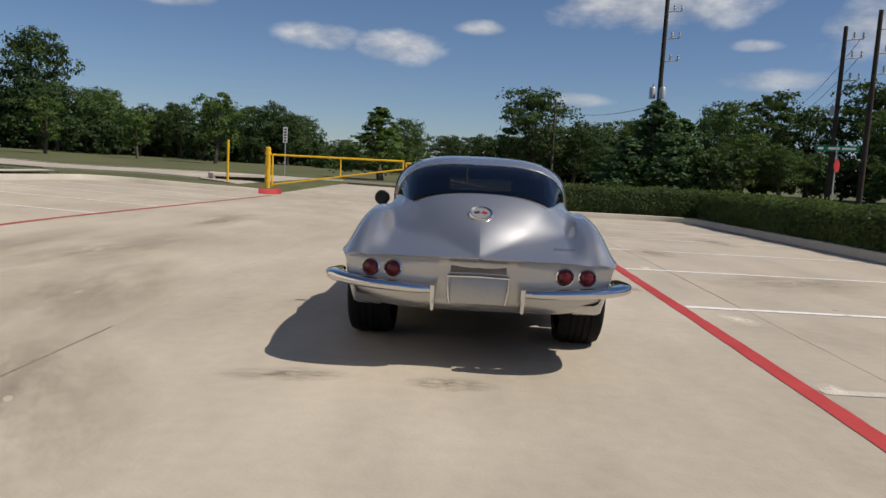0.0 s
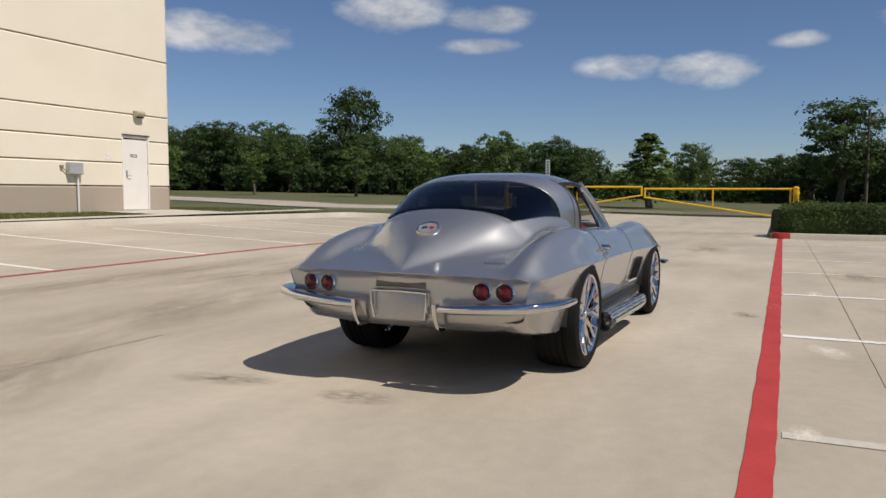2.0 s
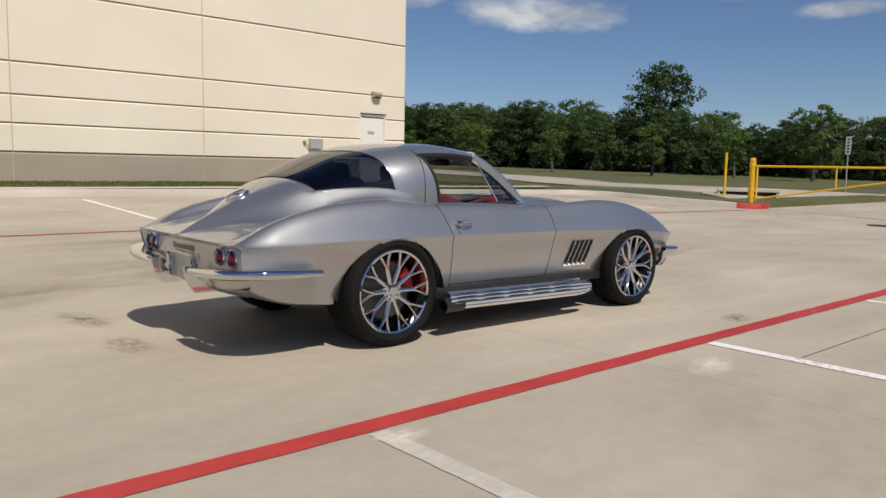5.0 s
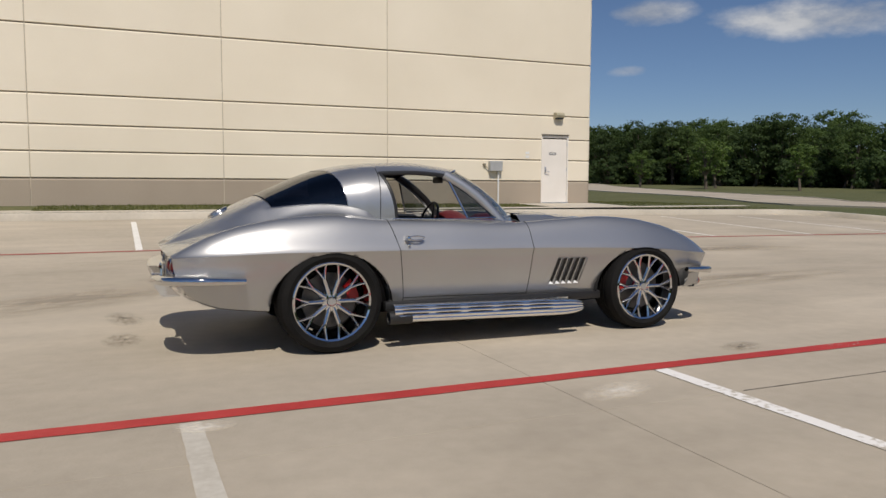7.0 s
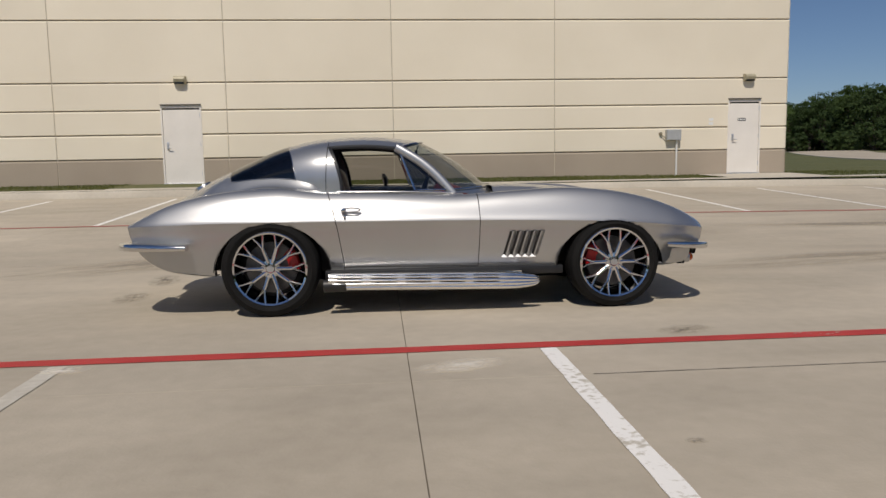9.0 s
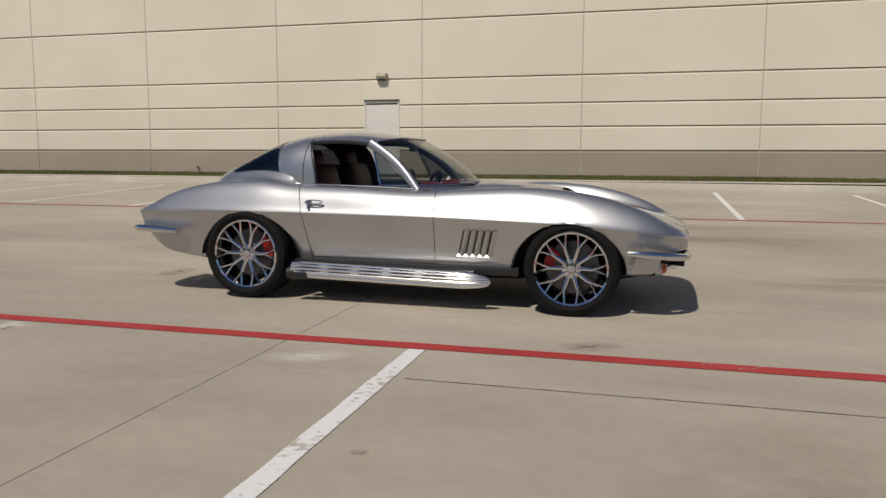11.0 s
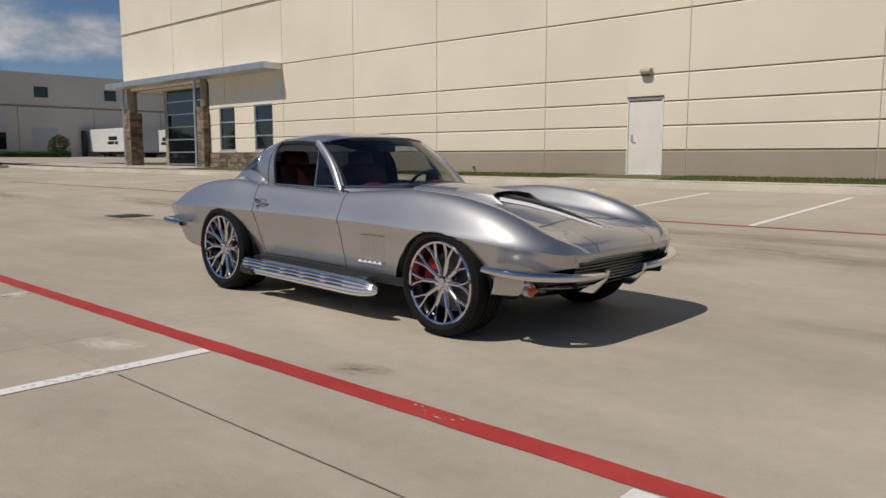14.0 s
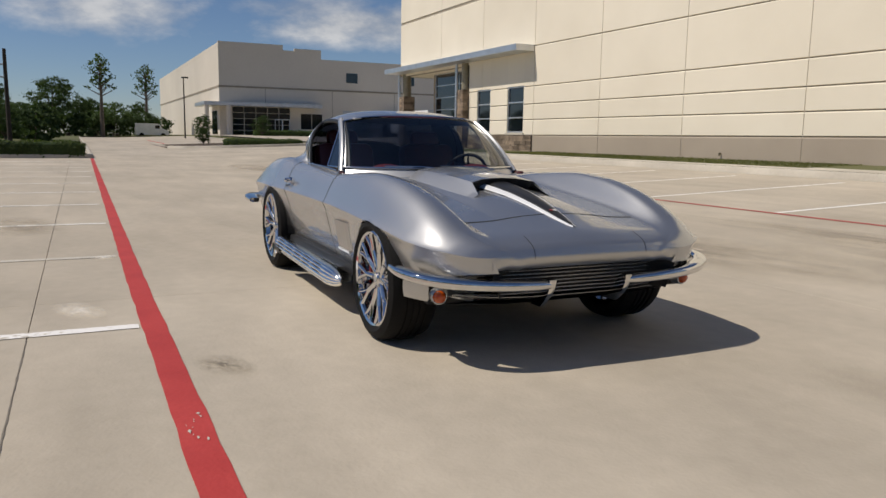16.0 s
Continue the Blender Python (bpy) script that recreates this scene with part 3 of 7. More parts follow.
bm = bmesh.new()                         # flush gutter where the lot meets the gateway
grid(bm, [[Vector((x, y, gz(x, y) + h)) for x, h in ((LOT_X1 - 0.16, -0.004), (LOT_X1 - 0.15, 0.010), (LOT_X1, 0.012), (LOT_X1 + 0.15, 0.010), (LOT_X1 + 0.16, -0.004))] for y in [GATE_Y0 + 0.02 + (GATE_Y1 - GATE_Y0 - 0.04) * k / 30 for k in range(31)]])
tagged(part("gutter", bm, "concrete", None, "", True, 60), "flush concrete gutter across the gateway", "gutter", kind="structure")


# painted lines
def stripe(name, x0, x1, y0, y1, mat, label, lift=0.004, n=12, ragged=0.0, group=""):
    """A thin painted line along its longer side."""
    bm = bmesh.new()
    along_x = abs(x1 - x0) > abs(y1 - y0)
    stops = sorted(set([i / n for i in range(n + 1)] + ([(k - y0) / (y1 - y0) for k in (-2.53, 2.55, 7.63) if y0 < k < y1] if not along_x else [])))
    rows = []
    for u in stops:
        w0, w1 = random.uniform(-ragged, ragged), random.uniform(-ragged, ragged)
        if along_x:
            x = x0 + (x1 - x0) * u
            drift = 0.006 * max(0.0, -1 - x) if name == "red_line" and y0 < 0 else 0.0
            rows.append([Vector((x, y0 + w0 + drift, gz(x, y0) + lift)), Vector((x, y1 + w1 + drift, gz(x, y1) + lift))])
        else:
            y = y0 + (y1 - y0) * u
            rows.append([Vector((x0 + w0, y, gz(x0, y) + lift)), Vector((x1 + w1, y, gz(x1, y) + lift))])
    grid(bm, rows)
    return tagged(part(name, bm, mat), label, "line marking", group, "structure")


stripe("red_line", -31.2, 17.3, -1.955, -1.825, "red_paint", "broad red painted fire lane line", n=260, ragged=0.004)
stripe("red_line", -28.0, 17.3, 6.245, 6.35, "old_red", "faded dark red painted fire lane line", n=160, ragged=0.008)
for k in range(-10, 6):
    x = 0.49 + 2.745 * k
    if -30 < x < 16:
        stripe("stall_line", x - 0.05, x + 0.05, -6.75, -1.97, {-1: "worn_paint", 0: "chipped_paint", 1: "white_paint"}.get(k, "white_paint"), "white painted parking stall line, scuffed", n=40, ragged=0.004, group="parking stall lines")
for k in range(-10, 5):
    x = 5.93 + 2.74 * k
    if -25 < x < 16:
        stripe("stall_line", x - 0.05, x + 0.05, 6.37, 11.4, "white_paint", "white painted parking stall line", group="parking stall lines")
for y, x0, x1 in ((-2.53, 0.6, 17.3), (-2.53, -15.5, -4.5), (2.55, -14.0, -1.6)):
    stripe("joint_seal", x0, x1, y - 0.003, y + 0.003, "joint", "dark worn sealant in a slab joint", lift=0.003, n=240, ragged=0.002)
# worn spots in the red line
for x, w in ((2.2, 0.28), (7.05, 0.30), (10.4, 0.2)):
    bm = bmesh.new()
    for k in range(11):
        a, c = x - w / 2 + w * k / 10 + random.uniform(-0.01, 0.01), -1.89 + random.uniform(-0.04, 0.04)
        r = random.uniform(0.006, 0.017)
        bm.faces.new([bm.verts.new((a + r * math.cos(t) * random.uniform(0.6, 1.2), c + r * math.sin(t) * random.uniform(0.2, 0.5), gz(a, c) + 0.0075)) for t in [i * 2 * math.pi / 7 for i in range(7)]])
    tagged(part("paint_scuff", bm, "worn_paint"), "pale scuffed marks on the red line", "scuff", kind="structure")


def blotch(x, y, rx, ry, mat, turn=0.0, lift=0.006):
    """A stain: a thin disc of unit radius stretched to size."""
    bm = bmesh.new()
    place_ = Matrix.Translation((x, y, gz(x, y) + lift)) @ Matrix.Rotation(radians(turn), 4, "Z") @ Matrix.Diagonal((rx, ry, 1, 1))
    n = 28
    rings = []
    for r in (0.03, 0.35, 0.7, 1.0):
        ring = []
        for i in range(n):
            v = Vector((r * math.cos(2 * math.pi * i / n), r * math.sin(2 * math.pi * i / n), 0))
            w = place_ @ v
            v.z = gz(w.x, w.y) - gz(x, y)
            ring.append(v)
        rings.append(ring + ring[:1])
    grid(bm, rings)
    ob = part("stain", bm, mat)
    ob.matrix_world = place_
    ob.visible_shadow = False
    return tagged(ob, {"stain_dark": "dark oil stain on the concrete slab", "stain_soft": "faded grey-brown water stain on the concrete", "stain_pale": "pale scuff mark on the concrete"}[mat], "stain", "stains on the slabs", "structure")


for x, y, rx, ry, mat, turn in ((-2.54, 0.21, 0.16, 0.30, "stain_dark", 0), (-2.52, 1.12, 0.16, 0.42, "stain_dark", 10), (1.45, -1.65, 0.22, 0.13, "stain_dark", 20), (0.73, -3.49, 0.05, 0.04, "stain_dark", 0),
                                (-0.05, -2.28, 0.30, 0.14, "stain_pale", 20), (-0.6, 3.3, 2.6, 0.9, "stain_soft", 8), (1.8, 4.3, 3.0, 0.8, "stain_soft", -6), (-3.2, 2.3, 1.6, 0.7, "stain_soft", 25), (0.4, 5.2, 4.0, 0.5, "stain_soft", 2),
                                (-8.5, 1.9, 2.6, 0.6, "stain_soft", 3), (-12.0, 4.2, 3.5, 0.7, "stain_soft", -4), (4.6, 1.4, 2.2, 0.5, "stain_soft", 12), (5.6, -2.9, 0.9, 0.5, "stain_soft", 0), (2.6, -3.9, 0.8, 1.3, "stain_soft", 20),
                                (6.8, 4.5, 2.5, 0.5, "stain_soft", 0), (-5.0, -2.9, 1.1, 0.5, "stain_soft", 10), (11, -0.5, 2.0, 0.5, "stain_soft", 5), (8.8, -5.0, 1.4, 0.4, "stain_dark", 5), (3.4, -2.3, 0.25, 0.10, "stain_pale", 0), (-2.2, -2.06, 0.16, 0.10, "stain_pale", 0), (11.4, -3.0, 0.9, 0.10, "stain_dark", 100), (10.6, -4.6, 0.9, 0.12, "stain_dark", 125), (10.6, -6.3, 0.9, 0.16, "stain_dark", 20), (-20, 3.0, 4.0, 0.8, "stain_soft", 0)):
    blotch(x, y, rx, ry, mat, turn)

# gutter grates
for x, y in ((-9.5, 2.25),):
    bm = bmesh.new()
    for k in range(8):
        box(bm, x - 0.35, x + 0.35, y - 0.3 + 0.08 * k, y - 0.3 + 0.08 * k + 0.045, gz(x, y) + 0.002, gz(x, y) + 0.014)
    tagged(part("storm_grate", bm, "frame_dark"), "dark iron storm drain grate in the paving", "drain grate")
bm = bmesh.new()
lathe(bm, [(0.0, 0.010), (0.30, 0.010), (0.33, 0.004), (0.36, 0.012), (0.38, 0.0)], pose(16.7, 2.4, gz(16.7, 2.4) + 0.004), 32)
tagged(part("manhole_cover", bm, "frame_dark"), "dark iron manhole cover before the gate", "manhole cover")

inlet = thing("storm_inlet", pose(22.7, 8.98, gz(22.7, 8.98) + 0.12, 0, 0, 120), "pale concrete storm drain inlet with a dark throat", "drain inlet")
part("cover_slab", box(bmesh.new(), -1.05, 1.05, -0.45, 0.45, 0.17, 0.28, 0.015), "kerb", inlet)
# black block fills the opening in place of its shade
part("throat", box(bmesh.new(), -0.95, 0.95, -0.38, 0.38, 0.0, 0.169), "under", inlet, "black block standing for the shade in the drain throat")
for x in (-1.0, 1.0):
    part("pier", box(bmesh.new(), x - 0.05, x + 0.05, -0.42, 0.42, -0.1, 0.168), "kerb", inlet)

# street beyond the gate, bending away to the north-east
STREET_Y = [-26.9, -12, -2.6, GATE_Y0, 2.55, GATE_Y1, 8.5, 10] + list(range(12, 140, 4))


def street_near(y):
    return spline([(8.5, 19.9), (10, 21.2), (16, 21.5), (18, 22.3), (27, 28.3), (32, 31.5), (40, 35.2), (57, 41.5), (90, 56), (140, 80)], y)


def street_far(y):
    return spline([(-27, 29.5), (0, 31.5), (5, 33.5), (9, 31), (13, 28), (20, 29.5), (26, 35), (43, 44), (56, 50), (90, 66), (140, 96)], y)


bm = bmesh.new()
grid(bm, [[Vector((street_near(y) + (street_far(y) - street_near(y)) * k / 4, y, gz(street_near(y) + (street_far(y) - street_near(y)) * k / 4, y) + (0.175 if not GATE_Y0 - 0.1 < y < GATE_Y1 + 0.1 else 0.0)) ) for k in range(5)] for y in STREET_Y])
tagged(part("road", bm, "concrete"), "pale concrete street beyond the gate", "road", kind="structure")
for edge, ys in ((street_near, [y for y in STREET_Y if y >= 10]), (street_far, STREET_Y)):
    bm = bmesh.new()
    grid(bm, [[Vector((edge(y) + dx, y, gz(edge(y), y) + h)) for dx, h in ((0, 0.1), (0, 0.21), (0.16, 0.21), (0.16, 0.1))] for y in ys])
    tagged(part("kerb_street", bm, "kerb"), "pale concrete street kerb", "kerb", kind="structure")
# ---- the warehouse ----
WY = 15.0
WX1 = 11.36
TOP = 10.5
ENTRY_X0, ENTRY_X1 = -36.8, -28.1
building = tagged(new("wall_warehouse"), "cream tilt-up concrete warehouse wall with horizontal grooves", "wall", kind="structure")
bm = bmesh.new()
box(bm, ENTRY_X0, WX1 - 0.02, WY + 0.03, WY + 0.35, 4.6, TOP)
box(bm, WX1 - 0.35, WX1 - 0.02, WY + 0.35, 60, 0.3, TOP)
box(bm, ENTRY_X0, WX1 - 0.02, 59.6, 60, 0.3, TOP)
box(bm, ENTRY_X0, ENTRY_X0 + 0.3, WY + 0.35, 16.0, 4.6, TOP)
box(bm, ENTRY_X0, ENTRY_X0 + 0.3, 16.0, 59.6, 4.6, TOP)
box(bm, -34.33, -34.03, 16.0, 59.6, 0.3, 4.6)
box(bm, ENTRY_X0, WX1 - 0.02, WY + 0.2, 59.9, TOP - 0.5, TOP - 0.3)
spans = sorted([(a, b, 0.3, 2.71) for a, b in ((9.60, 10.58), (-6.26, -5.18))] + [(a, b, 1.38, 3.36) for a, b in ((-27.25, -25.97), (-24.42, -23.05))])
x = ENTRY_X1
for a, b, lo, hi in spans:
    box(bm, x, a, WY + 0.03, WY + 0.35, 0.3, 4.6)
    box(bm, a, b, WY + 0.03, WY + 0.35, hi, 4.6)
    if lo > 0.3:
        box(bm, a, b, WY + 0.03, WY + 0.35, 0.3, lo)
    x = b
box(bm, x, WX1 - 0.02, WY + 0.03, WY + 0.35, 0.3, 4.6)
# dark core colour stands for shade in the gaps between panels
part("wall_core", bm, "reveal", building)
SEAMS = [ENTRY_X0, -31.3, -26.75, -22.27, -17.8, -13.5, -9.02, -4.5, 0.0, 4.54, WX1]
BANDS = [(0.3, 1.262), (1.30, 1.915), (1.95, 2.56), (2.595, 3.295), (3.33, 4.925), (4.962, 7.50), (7.62, TOP)]
DOORS = [(9.60, 10.58), (-6.26, -5.18)]
WINDOWS = [(-27.25, -25.97), (-24.42, -23.05)]
DOOR_TOP = 2.71


def panel(x0, x1, z0, z1, mat):
    if x1 - x0 < 0.03 or z1 - z0 < 0.03:
        return
    b = 0.028
    bm = bmesh.new()
    rings = [[bm.verts.new((x, y, z)) for x, z in ((x0, z0 + d * 0.3), (x1, z0 + d * 0.3), (x1, z1 - d), (x0, z1 - d))] for d, y in ((0, WY + 0.03), (0, WY + 0.022), (b, WY))]
    for p, q in zip(rings, rings[1:]):
        for i in range(4):
            bm.faces.new((p[i], p[(i + 1) % 4], q[(i + 1) % 4], q[i]))
    bm.faces.new(rings[-1])
    part("panel", bm, mat, building)


for x0, x1 in zip(SEAMS, SEAMS[1:]):
    x0, x1 = x0 + 0.012, x1 - 0.012
    for z0, z1 in BANDS:
        mat = "plinth" if z0 < 1 else "wall"
        cuts = [(a, b, 0.3, DOOR_TOP) for a, b in DOORS] + [(a, b, 1.38, 3.36) for a, b in WINDOWS] + [(ENTRY_X0 - 1, ENTRY_X1, 0, 4.6)]
        todo = [(x0, x1, z0, z1)]
        for a, b, c, d in cuts:
            nxt = []
            for p0, p1, q0, q1 in todo:
                if a >= p1 or b <= p0 or c >= q1 or d <= q0:
                    nxt.append((p0, p1, q0, q1))
                    continue
                if p0 < a:
                    nxt.append((p0, a, q0, q1))
                if b < p1:
                    nxt.append((b, p1, q0, q1))
                if d < q1:
                    nxt.append((max(p0, a), min(p1, b), d, q1))
                if q0 < c:
                    nxt.append((max(p0, a), min(p1, b), q0, c))
            todo = nxt
        for r in todo:
            panel(*r, mat)
for x in SEAMS[1:-1]:                    # pale sealant in the upright seams
    for z0, z1 in ([(0.3, 1.38), (3.36, TOP)] if -27.3 < x < -25.9 else [(4.6, TOP)] if x < ENTRY_X1 else [(0.3, TOP)]):
        part("sealant", box(bmesh.new(), x - 0.0119, x + 0.0119, WY + 0.014, WY + 0.03, z0, z1), "sealant", building)
# end wall panels
for y0, y1 in ((WY, 22), (22.02, 30), (30.02, 40), (40.02, 59.9)):
    for z0, z1 in BANDS:
        part("panel", box(bmesh.new(), WX1 - 0.02, WX1, y0, y1, z0, z1), "plinth" if z0 < 1 else "wall", building)


# exterior doors
def steel_door(x0, x1, sign):
    d = thing("exterior_door", pose(x0, WY, 0.61), "white painted steel exit door, closed, in a wall", "door", "steel exit doors")
    w, h = x1 - x0, DOOR_TOP - 0.61
    bm = bmesh.new()
    for a, b, c, e in ((0, 0.045, 0, h), (w - 0.045, w, 0, h), (0.045, w - 0.045, h - 0.07, h)):
        box(bm, a, b, -0.012, 0.15, c, e, 0.004)
    part("door_frame", bm, "white_door", d)
    bm = bmesh.new()
    box(bm, 0.05, w - 0.05, 0.012, 0.057, 0.012, h - 0.115, 0.004)
    part("door_leaf", bm, "white_door", d, "white steel door leaf")
    part("transom_gap", box(bmesh.new(), 0.045, w - 0.045, 0.037, 0.052, h - 0.115, h - 0.07), "frame_dark", d)
    bm = bmesh.new()
    box(bm, 0.0, w, -0.06, 0.0, h + 0.004, h + 0.028, 0.004)
    part("drip_edge", bm, "frame_dark", d, "dark metal drip edge")
    bm = bmesh.new()
    box(bm, 0.125, 0.185, -0.008, 0.014, 0.92, 1.12, 0.008)
    cyl(bm, (0.155, -0.003, 0.97), (0.155, -0.058, 0.97), 0.016, 0.016, 10)
    sweep(bm, [Vector((0.155, -0.053, 0.97)), Vector((0.21, -0.058, 0.965)), Vector((0.27, -0.053, 0.965))], 0.011, 0.013, 8)
    part("door_handle", bm, "aluminium", d, "steel lever handle", True)
    for z in (0.22, 1.0, 1.78):
        bm = bmesh.new()
        cyl(bm, (w - 0.05, 0.004, z), (w - 0.05, 0.004, z + 0.12), 0.013, 0.013, 8)
        part("hinge", bm, "aluminium", d)
    part("door_sill", box(bmesh.new(), 0, w, -0.05, 0.12, -0.02, 0.008, 0.004), "aluminium", d)
    if sign:
        bm = bmesh.new()
        box(bm, 0.30, 0.54, 0.0085, 0.0115, 1.49, 1.57)
        plaque = part("door_sign", bm, "black", d, "small black notice plate")
        for k in range(5):
            part("sign_bar", box(bmesh.new(), 0.315 + 0.043 * k, 0.345 + 0.043 * k, 0.0065, 0.0085, 1.51, 1.55), "sign_white", plaque)
    return d


steel_door(9.60, 10.58, True)
steel_door(-6.26, -5.18, False)
for i, (x0, x1) in enumerate(DOORS):     # concrete stoop before each door
    bm = bmesh.new()
    zt = 0.59
    vs = grid(bm, [[Vector((x, y, z)) for y, z in ((KERB_Y + 0.165, gz(0, KERB_Y) + 0.163), (WY - 0.02, zt))] for x in (x0 - 0.9, x1 + 0.9)])
    tagged(part("stoop", bm, "kerb"), "tan concrete landing before the exit door", "landing", kind="structure")


def wall_pack(x, z):
    d = thing("wall_lamp", pose(x, WY, z), "bronze wall pack lamp mounted on the wall", "wall lamp", "wall pack lamps")
    bm = bmesh.new()
    prof = [(0.0, 0.09), (-0.08, 0.10), (-0.16, 0.07), (-0.18, 0.015), (-0.15, -0.055), (-0.07, -0.10), (0.0, -0.10)]
    vs = grid(bm, [[Vector((sx * 0.16 * (1 - 0.12 * (k in (2, 3, 4))), y, zz)) for k, (y, zz) in enumerate(prof)] for sx in (-1, -0.9, 0.9, 1)])
    bm.faces.new(vs[0]), bm.faces.new(vs[-1])
    part("housing", bm, "lamp_tan", d, "", True, 35)
    bm = bmesh.new()
    box(bm, -0.12, 0.12, -0.14, -0.03, -0.108, -0.07, 0.01)
    part("lens", bm, "window", d)
    part("back_box", box(bmesh.new(), -0.07, 0.07, -0.03, 0.0, -0.07, 0.07), "lamp_tan", d)


wall_pack(10.18, 3.32)
wall_pack(-5.69, 3.38)
ebox = thing("electrical_box", pose(7.95, WY, 1.55), "grey electrical box with a white conduit on the wall", "electrical box")
part("box_body", box(bmesh.new(), -0.20, 0.22, -0.16, 0.0, 0.02, 0.33, 0.012), "galv", ebox)
part("box_door", box(bmesh.new(), -0.185, 0.205, -0.172, -0.162, 0.035, 0.315, 0.004), "galv", ebox)
bm = bmesh.new()
cyl(bm, (0.12, -0.06, 0.02), (0.12, -0.06, -0.98), 0.028, 0.028, 10)
part("conduit", bm, "sign_white", ebox, "white conduit", True)
bm = bmesh.new()
cyl(bm, (-0.34, 0.0, 0.22), (-0.34, -0.07, 0.22), 0.045, 0.04, 10)
cyl(bm, (-0.34, -0.04, 0.2), (-0.19, -0.06, 0.08), 0.012, 0.012, 6)
part("bell", bm, "lamp_bronze", ebox, "", True)
notice = thing("wall_notice", pose(9.10, WY, 2.0), "small white notice plate on the cream wall", "notice")
for z in (0.0, 0.11):
    part("plate", box(bmesh.new(), -0.06, 0.07, -0.008, 0.0, z, z + 0.075), "sign_white", notice)
bm = bmesh.new()
cyl(bm, (-11.8, WY, 0.78), (-11.8, WY - 0.08, 0.78), 0.02, 0.02, 8)
cyl(bm, (-11.8, WY - 0.07, 0.80), (-11.8, WY - 0.07, 0.70), 0.03, 0.015, 8)
tagged(part("hose_bib", bm, "lamp_bronze"), "small brass hose tap on the plinth", "tap")
bm = bmesh.new()
box(bm, ENTRY_X0 - 0.05, WX1 + 0.05, WY - 0.04, WY + 0.45, TOP, TOP + 0.08, 0.01)
tagged(part("parapet_cap", bm, "frame_dark"), "dark metal parapet coping", "coping", kind="structure")

# ---- glazed entrance, canopy, stone base ----
for i, (x0, x1) in enumerate(WINDOWS):
    win = tagged(new("window_%d" % (i + 1)), "dark glazed window with pale aluminium mullions", "window", "strip windows", "structure")
    win.matrix_world = pose(x0, WY, 1.38)
    w, h = x1 - x0, 1.98
    bm = bmesh.new()
    for a, b, c, d in ((0, 0.06, 0, h), (w - 0.06, w, 0, h), (0.06, w - 0.06, 0, 0.07), (0.06, w - 0.06, h - 0.05, h), (0.06, w - 0.06, 0.62, 0.68), (0.06, w - 0.06, 1.27, 1.33)):
        box(bm, a, b, 0.03, 0.12, c, d, 0.004)
    part("window_frame", bm, "aluminium", win)
    for c, d in ((0.07, 0.62), (0.68, 1.27), (1.33, h - 0.05)):
        part("pane", box(bmesh.new(), 0.06, w - 0.06, 0.085, 0.095, c, d), "window", win)
    bm = bmesh.new()
    box(bm, -0.08, w + 0.08, -0.05, 0.1, -0.09, -0.003, 0.006)
    part("window_sill", bm, "kerb", win)

canopy = tagged(new("entrance_canopy"), "pale aluminium flat canopy over the glazed entrance", "canopy", kind="structure")
bm = bmesh.new()
box(bm, -37.1, -22.3, WY - 0.9, WY - 0.01, 4.72, 4.98, 0.01)
box(bm, -37.1, ENTRY_X0 - 0.01, WY - 0.01, 18.5, 4.72, 4.98, 0.01)
part("fascia", bm, "aluminium", canopy)
part("soffit", box(bmesh.new(), ENTRY_X0 + 0.3, ENTRY_X1, WY + 0.35, 16.0, 4.6, 4.66), "wall", canopy)
part("soffit", box(bmesh.new(), ENTRY_X0 + 0.3, -34.33, 16.0, 59.6, 4.602, 4.66), "wall", canopy)
curtain = tagged(new("window_3"), "dark glazed entrance wall with horizontal aluminium mullions", "window", "", "structure")
GLASS_X0 = -34.0
curtain.matrix_world = pose(GLASS_X0, 16.0, 0.70)
bm = bmesh.new()
W3 = ENTRY_X1 - GLASS_X0
for z in (0.0, 0.62, 1.27, 1.92, 2.57, 3.22, 3.85):
    box(bm, 0, W3, -0.04, 0.06, z, z + 0.055, 0.004)
for x in (0.0, W3 / 2, W3):
    box(bm, x - 0.025, x + 0.025, -0.035, 0.06, 0.0, 3.9, 0.004)
part("mullions", bm, "aluminium", curtain)
for k in range(2):
    for z in (0.055, 0.675, 1.325, 1.975, 2.625, 3.275):
        part("pane", box(bmesh.new(), W3 * k / 2 + 0.025, W3 * (k + 1) / 2 - 0.025, 0.0, 0.012, z, min(z + 0.595, 3.85)), "window", curtain)
bm = bmesh.new()
box(bm, ENTRY_X1, ENTRY_X1 + 0.3, WY + 0.35, 16.2, 0.5, 4.6)
tagged(part("wall_entry_return", bm, "wall"), "cream return wall beside the entrance", "wall", kind="structure")


